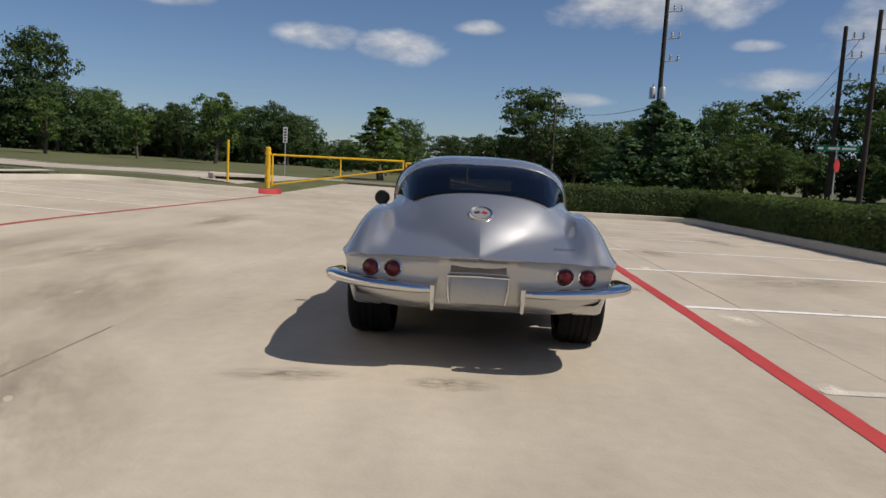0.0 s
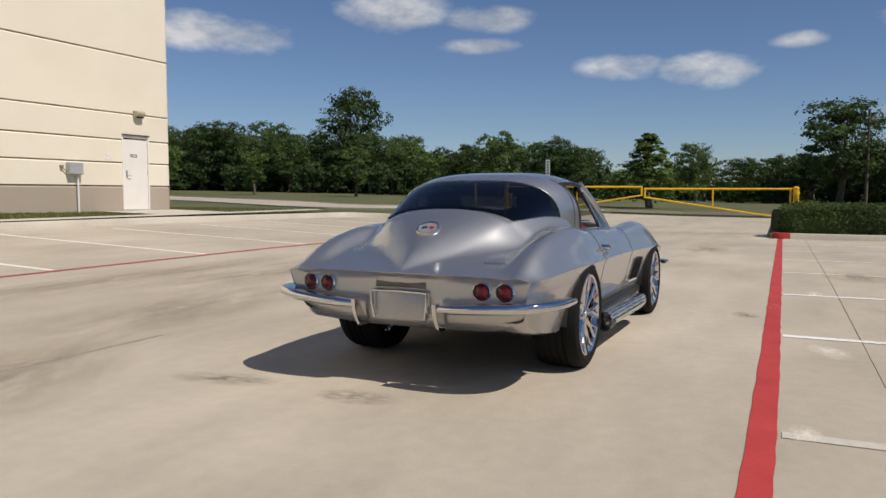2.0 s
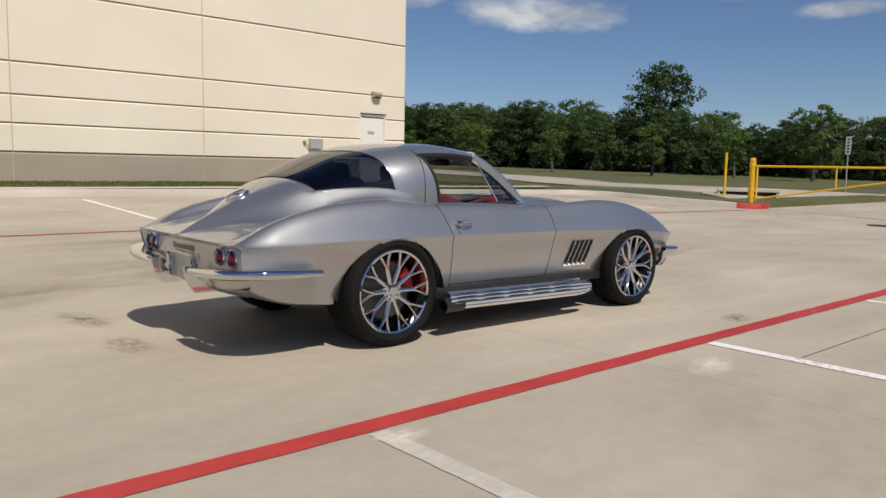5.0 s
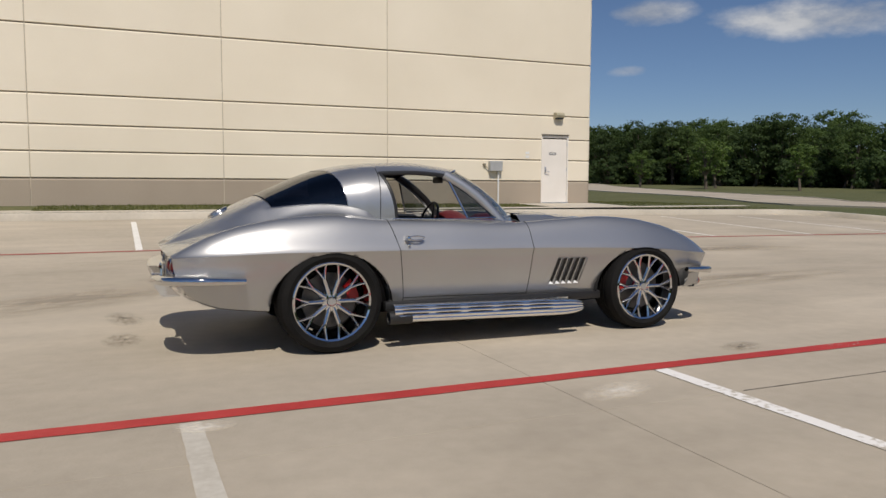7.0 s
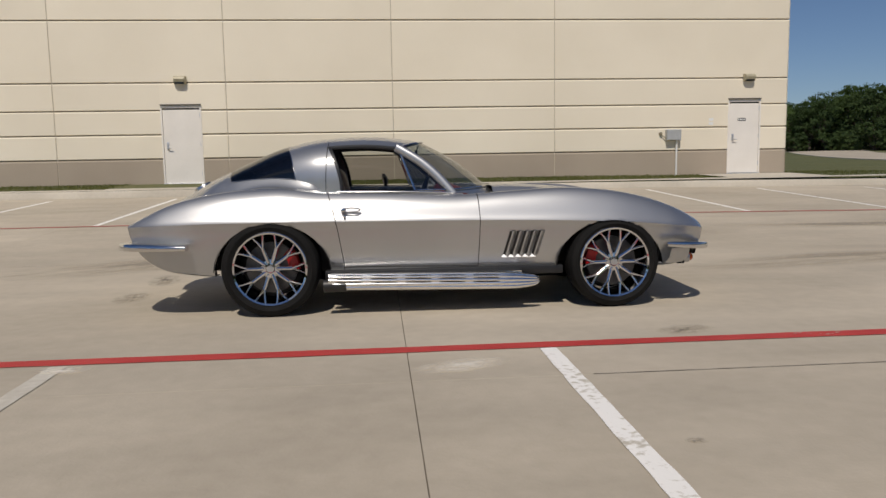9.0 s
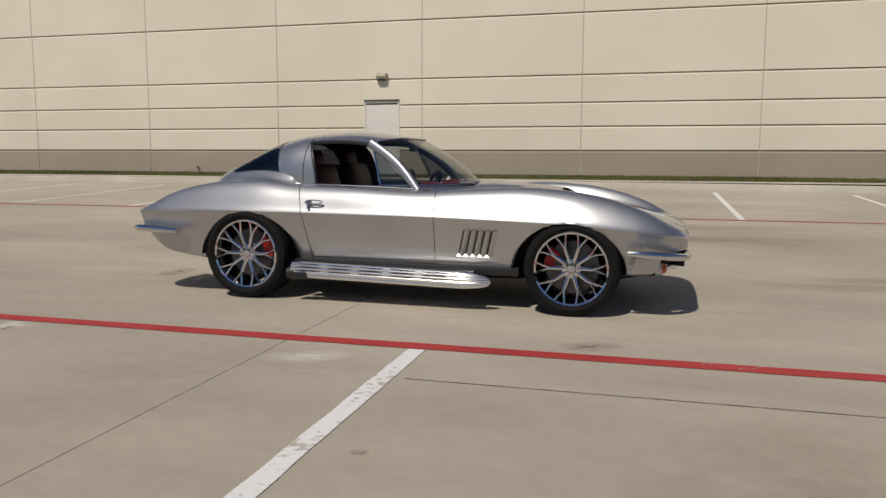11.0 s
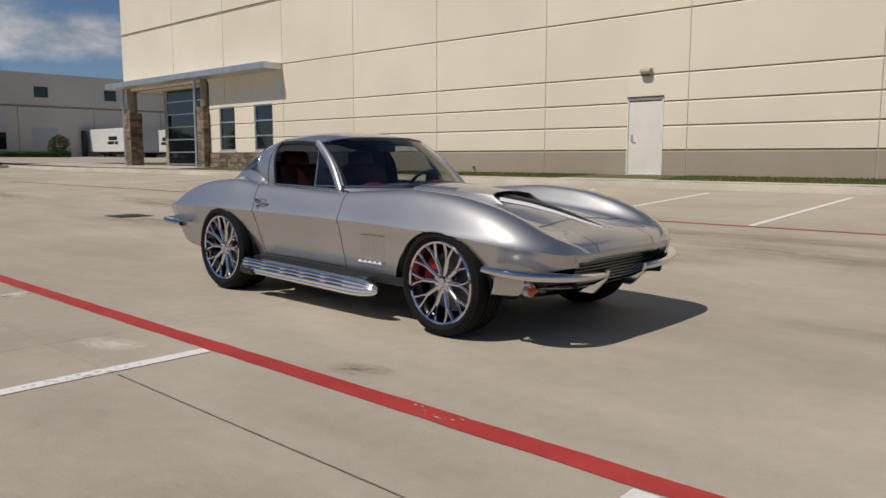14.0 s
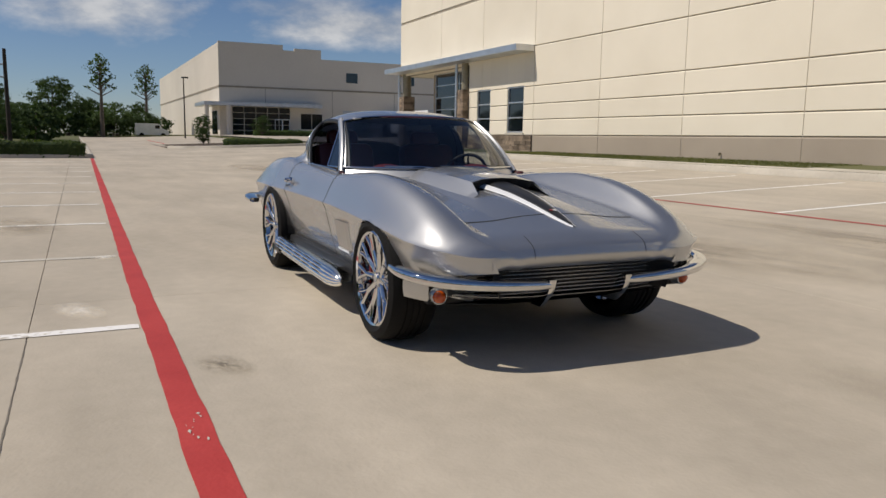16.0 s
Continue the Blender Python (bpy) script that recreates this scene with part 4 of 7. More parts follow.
def entry_column(x, y, h):
    """h: half the width of the stone base."""
    col = thing("entrance_column", pose(x, y, 0.55), "bronze round column on a stacked stone base under the canopy", "column", "entrance columns")
    bm = bmesh.new()
    cyl(bm, (0, 0, 2.9), (0, 0, 4.16), h * 0.8, h * 0.8, 24)
    part("shaft", bm, "lamp_bronze", col, "", True, 40)
    bm = bmesh.new()
    cyl(bm, (-h - 0.22, -0.25, 0), (-h - 0.22, -0.25, 4.16), 0.075, 0.075, 14)
    part("post", bm, "aluminium", col, "slim aluminium post", True, 40)
    base = part("stone_base", box(bmesh.new(), -h, h, -h, h, 0, 2.9), "stone", col)
    rnd = random.Random(int(abs(x) * 10))
    z = 0.0
    while z < 2.88:
        ch = min(rnd.uniform(0.08, 0.17), 2.9 - z)
        for face in (0, 1):
            a = -h - 0.04
            while a < h + 0.03:
                l = min(rnd.uniform(0.18, 0.45), h + 0.04 - a)
                d = h + 0.002 + rnd.uniform(0.015, 0.05)
                if face == 0:
                    box_ = box(bmesh.new(), a + 0.004, a + l - 0.004, -d, 0.01 - h, z + 0.004, z + ch - 0.004)
                else:
                    box_ = box(bmesh.new(), h - 0.01, d, a + 0.004, a + l - 0.004, z + 0.004, z + ch - 0.004)
                part("stone", box_, "stone", base)
                a += l
        z += ch


entry_column(-36.2, WY + 0.15, 0.31)
entry_column(-28.4, WY - 0.05, 0.25)
wains = tagged(new("stone_wainscot"), "stacked brown ledge stone below the windows", "stone facing", kind="structure")
part("mortar", box(bmesh.new(), ENTRY_X1, -22.29, WY - 0.03, WY - 0.002, 0.5, 1.27), "joint", wains)
rnd = random.Random(5)
z = 0.55
while z < 1.26:
    h = min(rnd.uniform(0.07, 0.15), 1.27 - z)
    a = ENTRY_X1
    while a < -22.30:
        l = min(rnd.uniform(0.2, 0.6), -22.29 - a)
        part("stone", box(bmesh.new(), a + 0.005, a + l - 0.005, WY - 0.035 - rnd.uniform(0.01, 0.045), WY - 0.025, z + 0.004, z + h - 0.004), "stone", wains)
        a += l
    z += h

bm = bmesh.new()                         # paving before the entrance
grid(bm, [[Vector((x, y, gz(x, y) + 0.185 + 0.085 * min(1, (y - KERB_Y) / 2.95))) for y in (KERB_Y + 0.75, 13.5, 15.0, 16.3)] for x in (-46, -40, -36, -30, -27.5)])
tagged(part("entrance_walk", bm, "kerb"), "pale concrete paving before the glazed entrance", "pavement", kind="structure")
bm = bmesh.new()
grid(bm, [[Vector((x, y, gz(x, y) + 0.26)) for y in (KERB_Y + 0.5, 14, 20, 30, 45, 70, 110)] for x in (-94.9, -85, -75, -65, -54, -46.1)])
tagged(part("truck_court", bm, "concrete"), "pale concrete truck court of the far warehouse", "pavement", kind="structure")

# ---- the far warehouse ----
B2X, B2Y = -95.0, 14.2
b2 = tagged(new("far_warehouse"), "grey and cream tilt-up warehouse across the driveway", "building", kind="structure")
bm = bmesh.new()
box(bm, -170, B2X, B2Y, 27.5, 0.4, 12.1)
box(bm, -170, B2X, 27.5, 110, 0.4, 11.2)
part("wall", bm, "grey_wall", b2)
bm = bmesh.new()
box(bm, B2X - 0.3, B2X + 0.05, B2Y, 22.4, 12.08, 12.75)
box(bm, B2X - 0.3, B2X + 0.05, 23.9, 27.5, 12.08, 12.4)
box(bm, -170, B2X - 0.3, B2Y, B2Y + 0.3, 12.08, 12.6)
part("parapet", bm, "grey_wall", b2)
bm = bmesh.new()
for z in (7.1,):
    box(bm, B2X, B2X + 0.06, B2Y - 0.06, 110, z, z + 0.22)
    box(bm, -170, B2X, B2Y - 0.06, B2Y, z, z + 0.22)
part("band", bm, "reveal", b2)
for y in range(20, 110, 9):
    part("seam", box(bmesh.new(), B2X, B2X + 0.02, y, y + 0.06, 0.5, 7.1), "reveal", b2)
for y, z, w, h in ((31.0, 8.3, 1.6, 1.3), (39.5, 8.3, 1.5, 1.3), (48, 8.3, 1.6, 1.3), (57, 8.3, 1.6, 1.3)):
    part("window", box(bmesh.new(), B2X, B2X + 0.04, y, y + w, z, z + h), "window", b2)
for y in (36.3, 39.7):
    part("dock_seal", box(bmesh.new(), B2X, B2X + 0.7, y, y + 0.45, 0.9, 4.4), "trim_black", b2)
for y in (30.5, 45, 52):
    part("dock_door", box(bmesh.new(), B2X, B2X + 0.05, y, y + 3.0, 1.6, 4.6), "galv", b2)
bm = bmesh.new()
box(bm, B2X - 6, B2X + 2.2, B2Y - 2.2, B2Y, 4.75, 5.2)
box(bm, B2X, B2X + 2.2, B2Y, 27, 4.75, 5.2)
part("canopy", bm, "aluminium", b2)
for k in range(5):
    for j in range(5):
        part("pane", box(bmesh.new(), B2X + 0.01, B2X + 0.05, B2Y + 1.6 + 1.5 * k, B2Y + 3.0 + 1.5 * k, 1.0 + 0.75 * j, 1.68 + 0.75 * j), "window", b2)
for k in range(2):
    bm = bmesh.new()
    y = B2Y + 7.0 + 1.0 * k
    for a, b, c, d in ((y, y + 0.08, 0.95, 3.2), (y + 0.9, y + 0.98, 0.95, 3.2), (y, y + 0.98, 3.12, 3.25)):
        box(bm, B2X + 0.04, B2X + 0.12, a, b, c, d)
    part("door_frame", bm, "sign_white", b2)
for k in range(2):
    part("pane", box(bmesh.new(), B2X + 0.01, B2X + 0.05, B2Y + 10.5 + 1.5 * k, B2Y + 11.9 + 1.5 * k, 2.0, 4.0), "window", b2)
for k in range(3):
    part("pane", box(bmesh.new(), B2X - 3.0 - 1.4 * k, B2X - 1.8 - 1.4 * k, B2Y - 0.05, B2Y - 0.01, 1.2, 4.2), "window", b2)
for y in (B2Y - 1.9, B2Y + 0.8):
    bm = bmesh.new()
    cyl(bm, (B2X + 1.9, y, 0.8), (B2X + 1.9, y, 4.75), 0.3, 0.3, 12)
    part("column", bm, "grey_wall", b2, "", True, 40)

# planted island down the driveway
ISL = [(-50.5, 3.6), (-49.4, 3.2), (-47.6, 4.4), (-46.4, 7.0), (-46.0, 10.0), (-46.2, 12.0)]
kerb("kerb_island", ISL, "tan concrete kerb round the planted island", width=0.17)
bm = bmesh.new()
grid(bm, [[Vector((x - 0.15, y, gz(x, y) + 0.15)), Vector((-53.5, y, gz(-53.5, y) + 0.16))] for x, y in ISL[1:]])
tagged(part("island_bed", bm, "soil"), "brown mulched bed of the planted island", "planting bed", kind="structure")
stripe("red_line", -64.0, -50.2, 3.0, 3.14, "red_paint", "red painted fire lane line down the driveway", lift=0.30)
# ---- the car: nose towards +x, on the ground at the origin ----
car = thing("sports_car", pose(0, 0.05, 0, 0, 0, -0.7), "silver metallic vintage fastback coupe with chrome wheels and side pipes", "car")
BEND_TAIL, BEND_NOSE = 0.06, 0.04


def bend(xs, y):
    k = (y / 0.85) ** 2
    a = min(1, max(0, (-1.45 - xs) / 0.75)) ** 1.5
    b = min(1, max(0, (xs - 1.3) / 0.7)) ** 1.5
    return BEND_TAIL * a * k - BEND_NOSE * b * k


CREASE_Z = [(-2.285, 0.665), (-1.5, 0.685), (-0.8, 0.68), (0.4, 0.665), (1.25, 0.64), (1.72, 0.60), (1.97, 0.572), (2.05, 0.545)]
CREASE_Y = [(-2.285, 0.795), (-2.05, 0.842), (-1.24, 0.885), (-0.5, 0.862), (0.3, 0.858), (1.25, 0.885), (1.7, 0.868), (1.82, 0.845), (1.91, 0.812), (1.97, 0.768), (2.015, 0.70), (2.04, 0.625), (2.05, 0.56)]
PEAK_Z = [(-2.285, 0.68), (-2.15, 0.745), (-2.02, 0.80), (-1.8, 0.86), (-1.5, 0.905), (-1.2, 0.918), (-0.85, 0.888), (-0.4, 0.872), (0.14, 0.85), (0.5, 0.868), (0.9, 0.886), (1.2, 0.868), (1.5, 0.815), (1.75, 0.735), (1.92, 0.655), (2.0, 0.612), (2.035, 0.583), (2.05, 0.553)]
PEAK_Y = [(-2.285, 0.70), (-1.9, 0.70), (-1.5, 0.695), (-1.2, 0.70), (-0.7, 0.71), (0.14, 0.715), (0.9, 0.70), (1.5, 0.68), (1.85, 0.655), (1.97, 0.60), (2.03, 0.52), (2.05, 0.46)]
MID_Z = [(-2.285, 0.685), (-2.1, 0.735), (-1.9, 0.79), (-1.5, 0.83), (-1.1, 0.86), (-0.8, 0.86), (0.2, 0.86), (0.5, 0.84), (0.9, 0.80), (1.2, 0.77), (1.5, 0.73), (1.75, 0.682), (1.92, 0.645), (2.0, 0.612), (2.035, 0.586), (2.05, 0.555)]
VALLEY_Z = [(-2.285, 0.68), (-2.1, 0.725), (-1.9, 0.775), (-1.5, 0.825), (-1.1, 0.882), (-0.95, 0.882), (-0.8, 0.87), (0.2, 0.838), (0.5, 0.805), (0.9, 0.765), (1.2, 0.735), (1.5, 0.70), (1.75, 0.66), (1.92, 0.63), (2.0, 0.603), (2.035, 0.58), (2.05, 0.552)]
SILL_Z = [(-2.285, 0.432), (-2.2, 0.392), (-2.1, 0.362), (-1.96, 0.335), (-1.8, 0.316), (-1.63, 0.302), (-0.8, 0.312), (0.9, 0.288), (1.62, 0.30), (2.05, 0.335)]
TAIL_RIDGE = [(-2.27, 0.69), (-2.07, 0.808), (-1.876, 0.92), (-1.6, 1.046), (-1.5, 1.075), (-1.3, 1.085), (-1.15, 1.06)]
ROOF_Z = [(-1.75, 0.975), (-1.6, 1.05), (-1.49, 1.10), (-1.18, 1.222), (-0.87, 1.283), (-0.55, 1.298), (-0.24, 1.27), (-0.08, 1.235), (0.1, 1.19)]


BASE_Y = [(-2.25, 0.03), (-2.08, 0.17), (-1.876, 0.335), (-1.7, 0.43), (-1.5, 0.505), (-1.2, 0.575), (-0.9, 0.648), (-0.4, 0.68), (0.1, 0.69)]
BASE_Z = [(-2.25, 0.69), (-1.9, 0.815), (-1.7, 0.88), (-1.5, 0.90), (-1.1, 0.905), (-0.8, 0.88), (-0.3, 0.87), (0.1, 0.855)]
ROOF_N = [(-1.6, 2.25), (-1.35, 2.7), (-1.1, 3.05), (-0.7, 3.3), (-0.2, 3.0)]
N1, NK = 60, 44                         # rows from the ridge to the shoulder, and to the foot of the glass


def roof_point(x, s, out=0.0):
    """s: 0 on the ridge, 1 at the foot of the roof."""
    a = (1 - s) * math.pi / 2
    n = spline(ROOF_N, max(x, -1.6))
    yg, zg, zt = spline(BASE_Y, x), spline(BASE_Z, x), spline(ROOF_Z if x > -1.6 else TAIL_RIDGE, x)
    return Vector((x, (yg + out) * math.cos(a) ** (2 / n), zg + (zt + out - zg) * math.sin(a) ** (2 / n)))


def glass_foot(u):
    """How far down the glass reaches: u 0 at the tail, 1 at the front."""
    return 0.775 + 0.17 * min(1, max(0, u)) ** 0.7


def foot_share(x):
    u = (x + 1.563) / 0.50
    return glass_foot(u) if x < -1.07 else min(0.998, 0.945 + 0.053 * ((x + 1.07) / 0.21))


def upper(xs, y):
    """Height of deck, doors' shoulder and bonnet."""
    yp = spline(PEAK_Y, xs)
    zm, zv, zp = spline(MID_Z, xs), spline(VALLEY_Z, xs), spline(PEAK_Z, xs)
    yv = 0.56 * yp / 0.72
    deck = spline([(-yv, zv), (0, zm), (yv, zv), (yp - 0.05, zp - 0.008), (yp, zp)], y)
    z = deck
    if xs < -0.84:                       # the deck climbs to the foot of the roof and the glass
        f = roof_point(xs, foot_share(xs))
        if y <= f.y:
            n, yg = spline(ROOF_N, max(xs, -1.6)), spline(BASE_Y, xs)
            zg, zt = spline(BASE_Z, xs), spline(ROOF_Z if xs > -1.6 else TAIL_RIDGE, xs)
            z = zg + (zt - zg) * (1 - min(1, y / yg) ** n) ** (1 / n)
            sink = min(1, max(0, (xs + 1.612) / 0.02)) * min(1, (f.y - y) / 0.02)
            z -= 0.012 * sink            # passes under the glass
        else:
            u = min(1, (y - f.y) / min(0.20, max(0.04, yp - 0.01 - f.y)))
            z = deck + max(0, f.z - deck) * (1 - u) ** 2.2 * (1 + 0.8 * u)
        k = min(1, max(0, (-1.6 - xs) / 0.50))
        k = k * k * (3 - 2 * k)
        if k > 0:                        # boat-tail drawn out to a ridge
            q = min(1, max(0, (-1.6 - xs) / 0.55))
            w = spline(BASE_Y, xs) * (1.13 - 0.13 * q)
            top = spline(TAIL_RIDGE, xs)
            base = deck + 0.05 * (1 - q) ** 1.5
            if y < w:
                hump = base + max(0, top - base) * (1 - (y / w) ** (2.9 - 1.5 * q)) ** (1.0 + 0.38 * q)
            else:
                hump = deck + (base - deck) * max(0, 1 - (y - w) / 0.11) ** 2
            z += (hump - z) * k
        e = min(1, max(0, (xs + 0.94) / 0.10))
        z += (deck - z) * e * e * (3 - 2 * e)
    if xs > 0.3:                         # bonnet bulge
        b = min(1, (xs - 0.3) / 0.25) * min(1, max(0, (1.85 - xs) / 0.5))
        z += 0.022 * b * max(0, 1 - (y / 0.34) ** 4)
    return z


def tuck(xs):
    return spline([(-2.285, 0.03), (-1.8, 0.04), (-1.4, 0.066), (2.05, 0.066)], xs)


def foot_row_y(xs):
    """Half width at row NK: follows the foot of the glass and the doors' edge."""
    even = spline(PEAK_Y, xs) * NK / N1
    if xs < -0.86:
        k = min(1, max(0, (xs + 1.95) / 0.30))
        y = roof_point(xs, foot_share(xs)).y
    else:
        k = min(1, max(0, (0.6 - xs) / 0.5))
        q = min(1, (xs + 0.86) / 0.2)
        y = roof_point(-0.86, foot_share(-0.86)).y * (1 - q) + 0.66 * q
    k = k * k * (3 - 2 * k)
    return even + (y - even) * k


def section(xs):
    """Half outline from the middle of the top to under the sill."""
    yp, zp = spline(PEAK_Y, xs), spline(PEAK_Z, xs)
    yb, zb = spline(CREASE_Y, xs), spline(CREASE_Z, xs)
    zl = spline(SILL_Z, xs)
    pts = []
    n1 = N1
    yk = foot_row_y(xs)
    for i in range(n1):
        y = yk * i / NK if i <= NK else yk + (yp - yk) * (i - NK) / (n1 - NK)
        pts.append((y, upper(xs, y)))
    r = zp - zb
    n2 = 14
    for i in range(n2):                   # rounded shoulder down to the crease
        a = i / n2
        b1, b2, b3 = 3 * a * (1 - a) ** 2, 3 * a * a * (1 - a), a ** 3
        y = yp + (yb - yp) * (0.55 * b1 + 0.78 * b2 + b3)
        z = zb + r * ((1 - a) ** 3 + b1 + 0.16 * b2)
        pts.append((y, z))
    n3 = 14
    for i in range(n3 + 1):               # flank tucks in below the crease
        a = i / n3
        y = yb - 0.012 * min(1, a * 8) - tuck(xs) * a - (0.03 + 0.05 * max(0, (xs - 1.5) / 0.7)) * a ** 2.0
        pts.append((y, zb + (zl - zb) * a))
    pts.append((pts[-1][0] - 0.03, zl - 0.012))
    pts.append((pts[-1][0] - 0.14, zl - 0.015))
    return pts


XS = [-2.285 + 4.245 * i / 199 for i in range(200)] + [1.96 + 0.09 * (1 - (1 - k / 20) ** 2) for k in range(1, 21)]
SECT = [section(x) for x in XS]
NV = len(SECT[0])
ARCHES = ((-1.232, 0.305, 0.368), (1.235, 0.295, 0.352))
MOUTH_Z = [(1.80, 0.0), (1.83, 0.0), (1.845, 0.425), (1.92, 0.435), (1.99, 0.46), (2.05, 0.47)]   # the skin ends above the bumper
ARCH_LONG = 1.125                       # the openings are longer than high
I_CREASE = N1 + 14


def under_tuck(x, a):
    """The lower tail rolls under: a 0 at the crease, 1 at the lower edge."""
    return 0.09 * a * a * min(1, max(0, (-1.95 - x) / 0.335)) ** 1.3


def body_point(i, j, side):
    y, z = SECT[i][j]
    return Vector((XS[i] + bend(XS[i], y) + under_tuck(XS[i], min(1, max(0, (j - I_CREASE) / 14))), side * y, z))


def body_sheet(keep, side):
    """One side of the skin, with round wheel openings, where keep(i, j) holds."""
    bm = bmesh.new()
    pos = [[body_point(i, j, side) for j in range(NV)] for i in range(len(XS))]
    inside = [[False] * NV for _ in XS]
    mouth = [spline(MOUTH_Z, x) if x > 1.82 else 0.0 for x in XS]
    for i in range(len(XS)):
        for j in range(N1 + 6, NV):
            p = pos[i][j]
            for cx, cz, r in ARCHES:
                if math.hypot((p.x - cx) / ARCH_LONG, p.z - cz) < r:
                    inside[i][j] = True
    verts = {}

    def vert(i, j):
        if (i, j) not in verts:
            p = pos[i][j].copy()
            if inside[i][j]:
                for cx, cz, r in ARCHES:
                    d = math.hypot((p.x - cx) / ARCH_LONG, p.z - cz)
                    if 0 < d < r:
                        p.x, p.z = cx + (p.x - cx) * r / d, cz + (p.z - cz) * r / d
            if j > I_CREASE:
                p.z = max(p.z, mouth[i])
            verts[i, j] = bm.verts.new(p)
        return verts[i, j]
    for i in range(len(XS) - 1):
        for j in range(NV - 1):
            c = ((i, j), (i + 1, j), (i + 1, j + 1), (i, j + 1))
            if XS[i] > 1.82 and all(b > I_CREASE and pos[a][b].z < mouth[a] for a, b in c):
                continue
            if keep(i, j) and sum(inside[a][b] for a, b in c) < 4:
                bm.faces.new([vert(a, b) for a, b in c])
    # lip turned inwards round the wheel openings
    rim = []
    for e in bm.edges:
        if len(e.link_faces) == 1:
            if all(any(abs(math.hypot((v.co.x - cx) / ARCH_LONG, v.co.z - cz) - r) < 0.006 for cx, cz, r in ARCHES) for v in e.verts):
                rim.append(e)
    g = bmesh.ops.extrude_edge_only(bm, edges=rim)["geom"]
    for v in g:
        if isinstance(v, bmesh.types.BMVert):
            v.co.y -= side * 0.07
    return bm


def in_cabin(i, j):
    y = SECT[i][j][0]
    x = XS[i]
    if x <= -0.86:                       # under the rear glass
        share = 1 - math.acos(min(1, y / spline(BASE_Y, x)) ** (spline(ROOF_N, max(x, -1.6)) / 2)) * 2 / math.pi
        return x > -1.575 + 0.07 * share ** 2 and j < NK
    if x < 0.40 and j < N1:
        edge = spline([(-0.9, 0.55), (-0.1, 0.60)], x) if x < -0.1 else 0.60 * math.sqrt(max(0, (0.40 - x) / 0.50))
        return y < edge - 0.03
    return False


def door_rear(z):
    return spline([(0.36, -0.72), (0.67, -0.768), (0.89, -0.828)], z)


def is_door(i, j):
    return door_rear(SECT[i][j][1]) <= XS[i] < 0.258 and N1 - 1 <= j < N1 + 28


def skin(x, j, side, out=0.0):
    """A point of the skin at any x, j rows from the ridge."""
    y, z = section(x)[j]
    return Vector((x + bend(x, y), side * (y + out), z))


def flank_y(x, z):
    """Half width of the flank below the crease."""
    yb, zb, zl = spline(CREASE_Y, x), spline(CREASE_Z, x), spline(SILL_Z, x)
    a = (zb - z) / (zb - zl)
    return yb - 0.012 * min(1, a * 8) - tuck(x) * a - (0.03 + 0.05 * max(0, (x - 1.5) / 0.7)) * a ** 2.0


for side in (-1, 1):
    part("body", body_sheet(lambda i, j: not in_cabin(i, j) and not is_door(i, j), side), "silver", car, "silver metallic body shell", True, 28)
    door = part("door", body_sheet(lambda i, j: is_door(i, j) and not in_cabin(i, j), side), "silver", car, "silver door with its window wound down", True, 28)
    # shut lines
    bm = bmesh.new()
    edge = []
    for j in range(N1, N1 + 29):
        x = -0.8
        for _ in range(4):
            x = door_rear(section(x)[j][1])
        edge.append(skin(x, j, side, -0.001))
    sweep(bm, edge, 0.0035, 0.003, 6, up=(0, 1, 0))
    sweep(bm, [skin(0.258 + 0.012 * math.sin((j - N1) / 9), j, side, -0.001) for j in range(N1, N1 + 29)], 0.0035, 0.003, 6, up=(0, 1, 0))
    sweep(bm, [skin(-0.72 + 0.978 * i / 24, N1 + 27, side, -0.001) for i in range(25)], 0.003, 0.003, 6)
    part("shut_line", bm, "under", door)
    # door handle and lock
    bm = bmesh.new()
    ring_ = [Vector((-0.655 + 0.062 * math.cos(t), side * (0.862 - 0.010 * math.cos(t) ** 2), 0.760 + 0.014 * math.sin(t))) for t in [2 * math.pi * k / 24 for k in range(25)]]
    sweep(bm, ring_, 0.005, 0.006, 8, up=(0, 1, 0))
    lathe(bm, [(0.0, 0.030), (0.013, 0.028), (0.018, 0.014), (0.020, -0.03)], pose(-0.712, side * 0.848, 0.758, -90 * side, 0, 0), 16)
    lathe(bm, [(0.0, 0.022), (0.009, 0.02), (0.011, -0.03)], pose(-0.705, side * 0.850, 0.715, -90 * side, 0, 0), 12)
    part("handle", bm, "chrome", door, "chrome door handle", True)

# tail panel, nose lip and a black panel for the shade behind the grille
def end_cap(name, i, mat, steps, label=""):
    """steps: pairs of (drop from the edge as a share, inset); the drop ends at the lower edge."""
    bm = bmesh.new()
    top = [SECT[i][j] for j in range(I_CREASE + 1)]
    low = SECT[i][N1 + 28][1]
    sgn = 1 if i == 0 else -1
    rows = []
    for a, inset in steps:
        row = []
        for y, z in [(-y, z) for y, z in top[::-1]] + top[1:]:
            q = abs(y) / top[-1][0]
            bottom = (0.338 + (low - 0.338) * q ** 7) if i == 0 else low
            row.append(Vector((XS[i] + bend(XS[i], y) + sgn * inset * (1 - 0.9 * q ** 8) + (0.9 * q ** 8 * under_tuck(XS[i], a) if i == 0 else 0), y * (1 - 0.012 * min(1, a * 8) - (0.04 * (a + a * a) if i == 0 else 0.10 * a * a)), z + (bottom - z) * a)))
        rows.append(row)
    grid(bm, rows)
    part(name, bm, mat, car, label, True, 35)


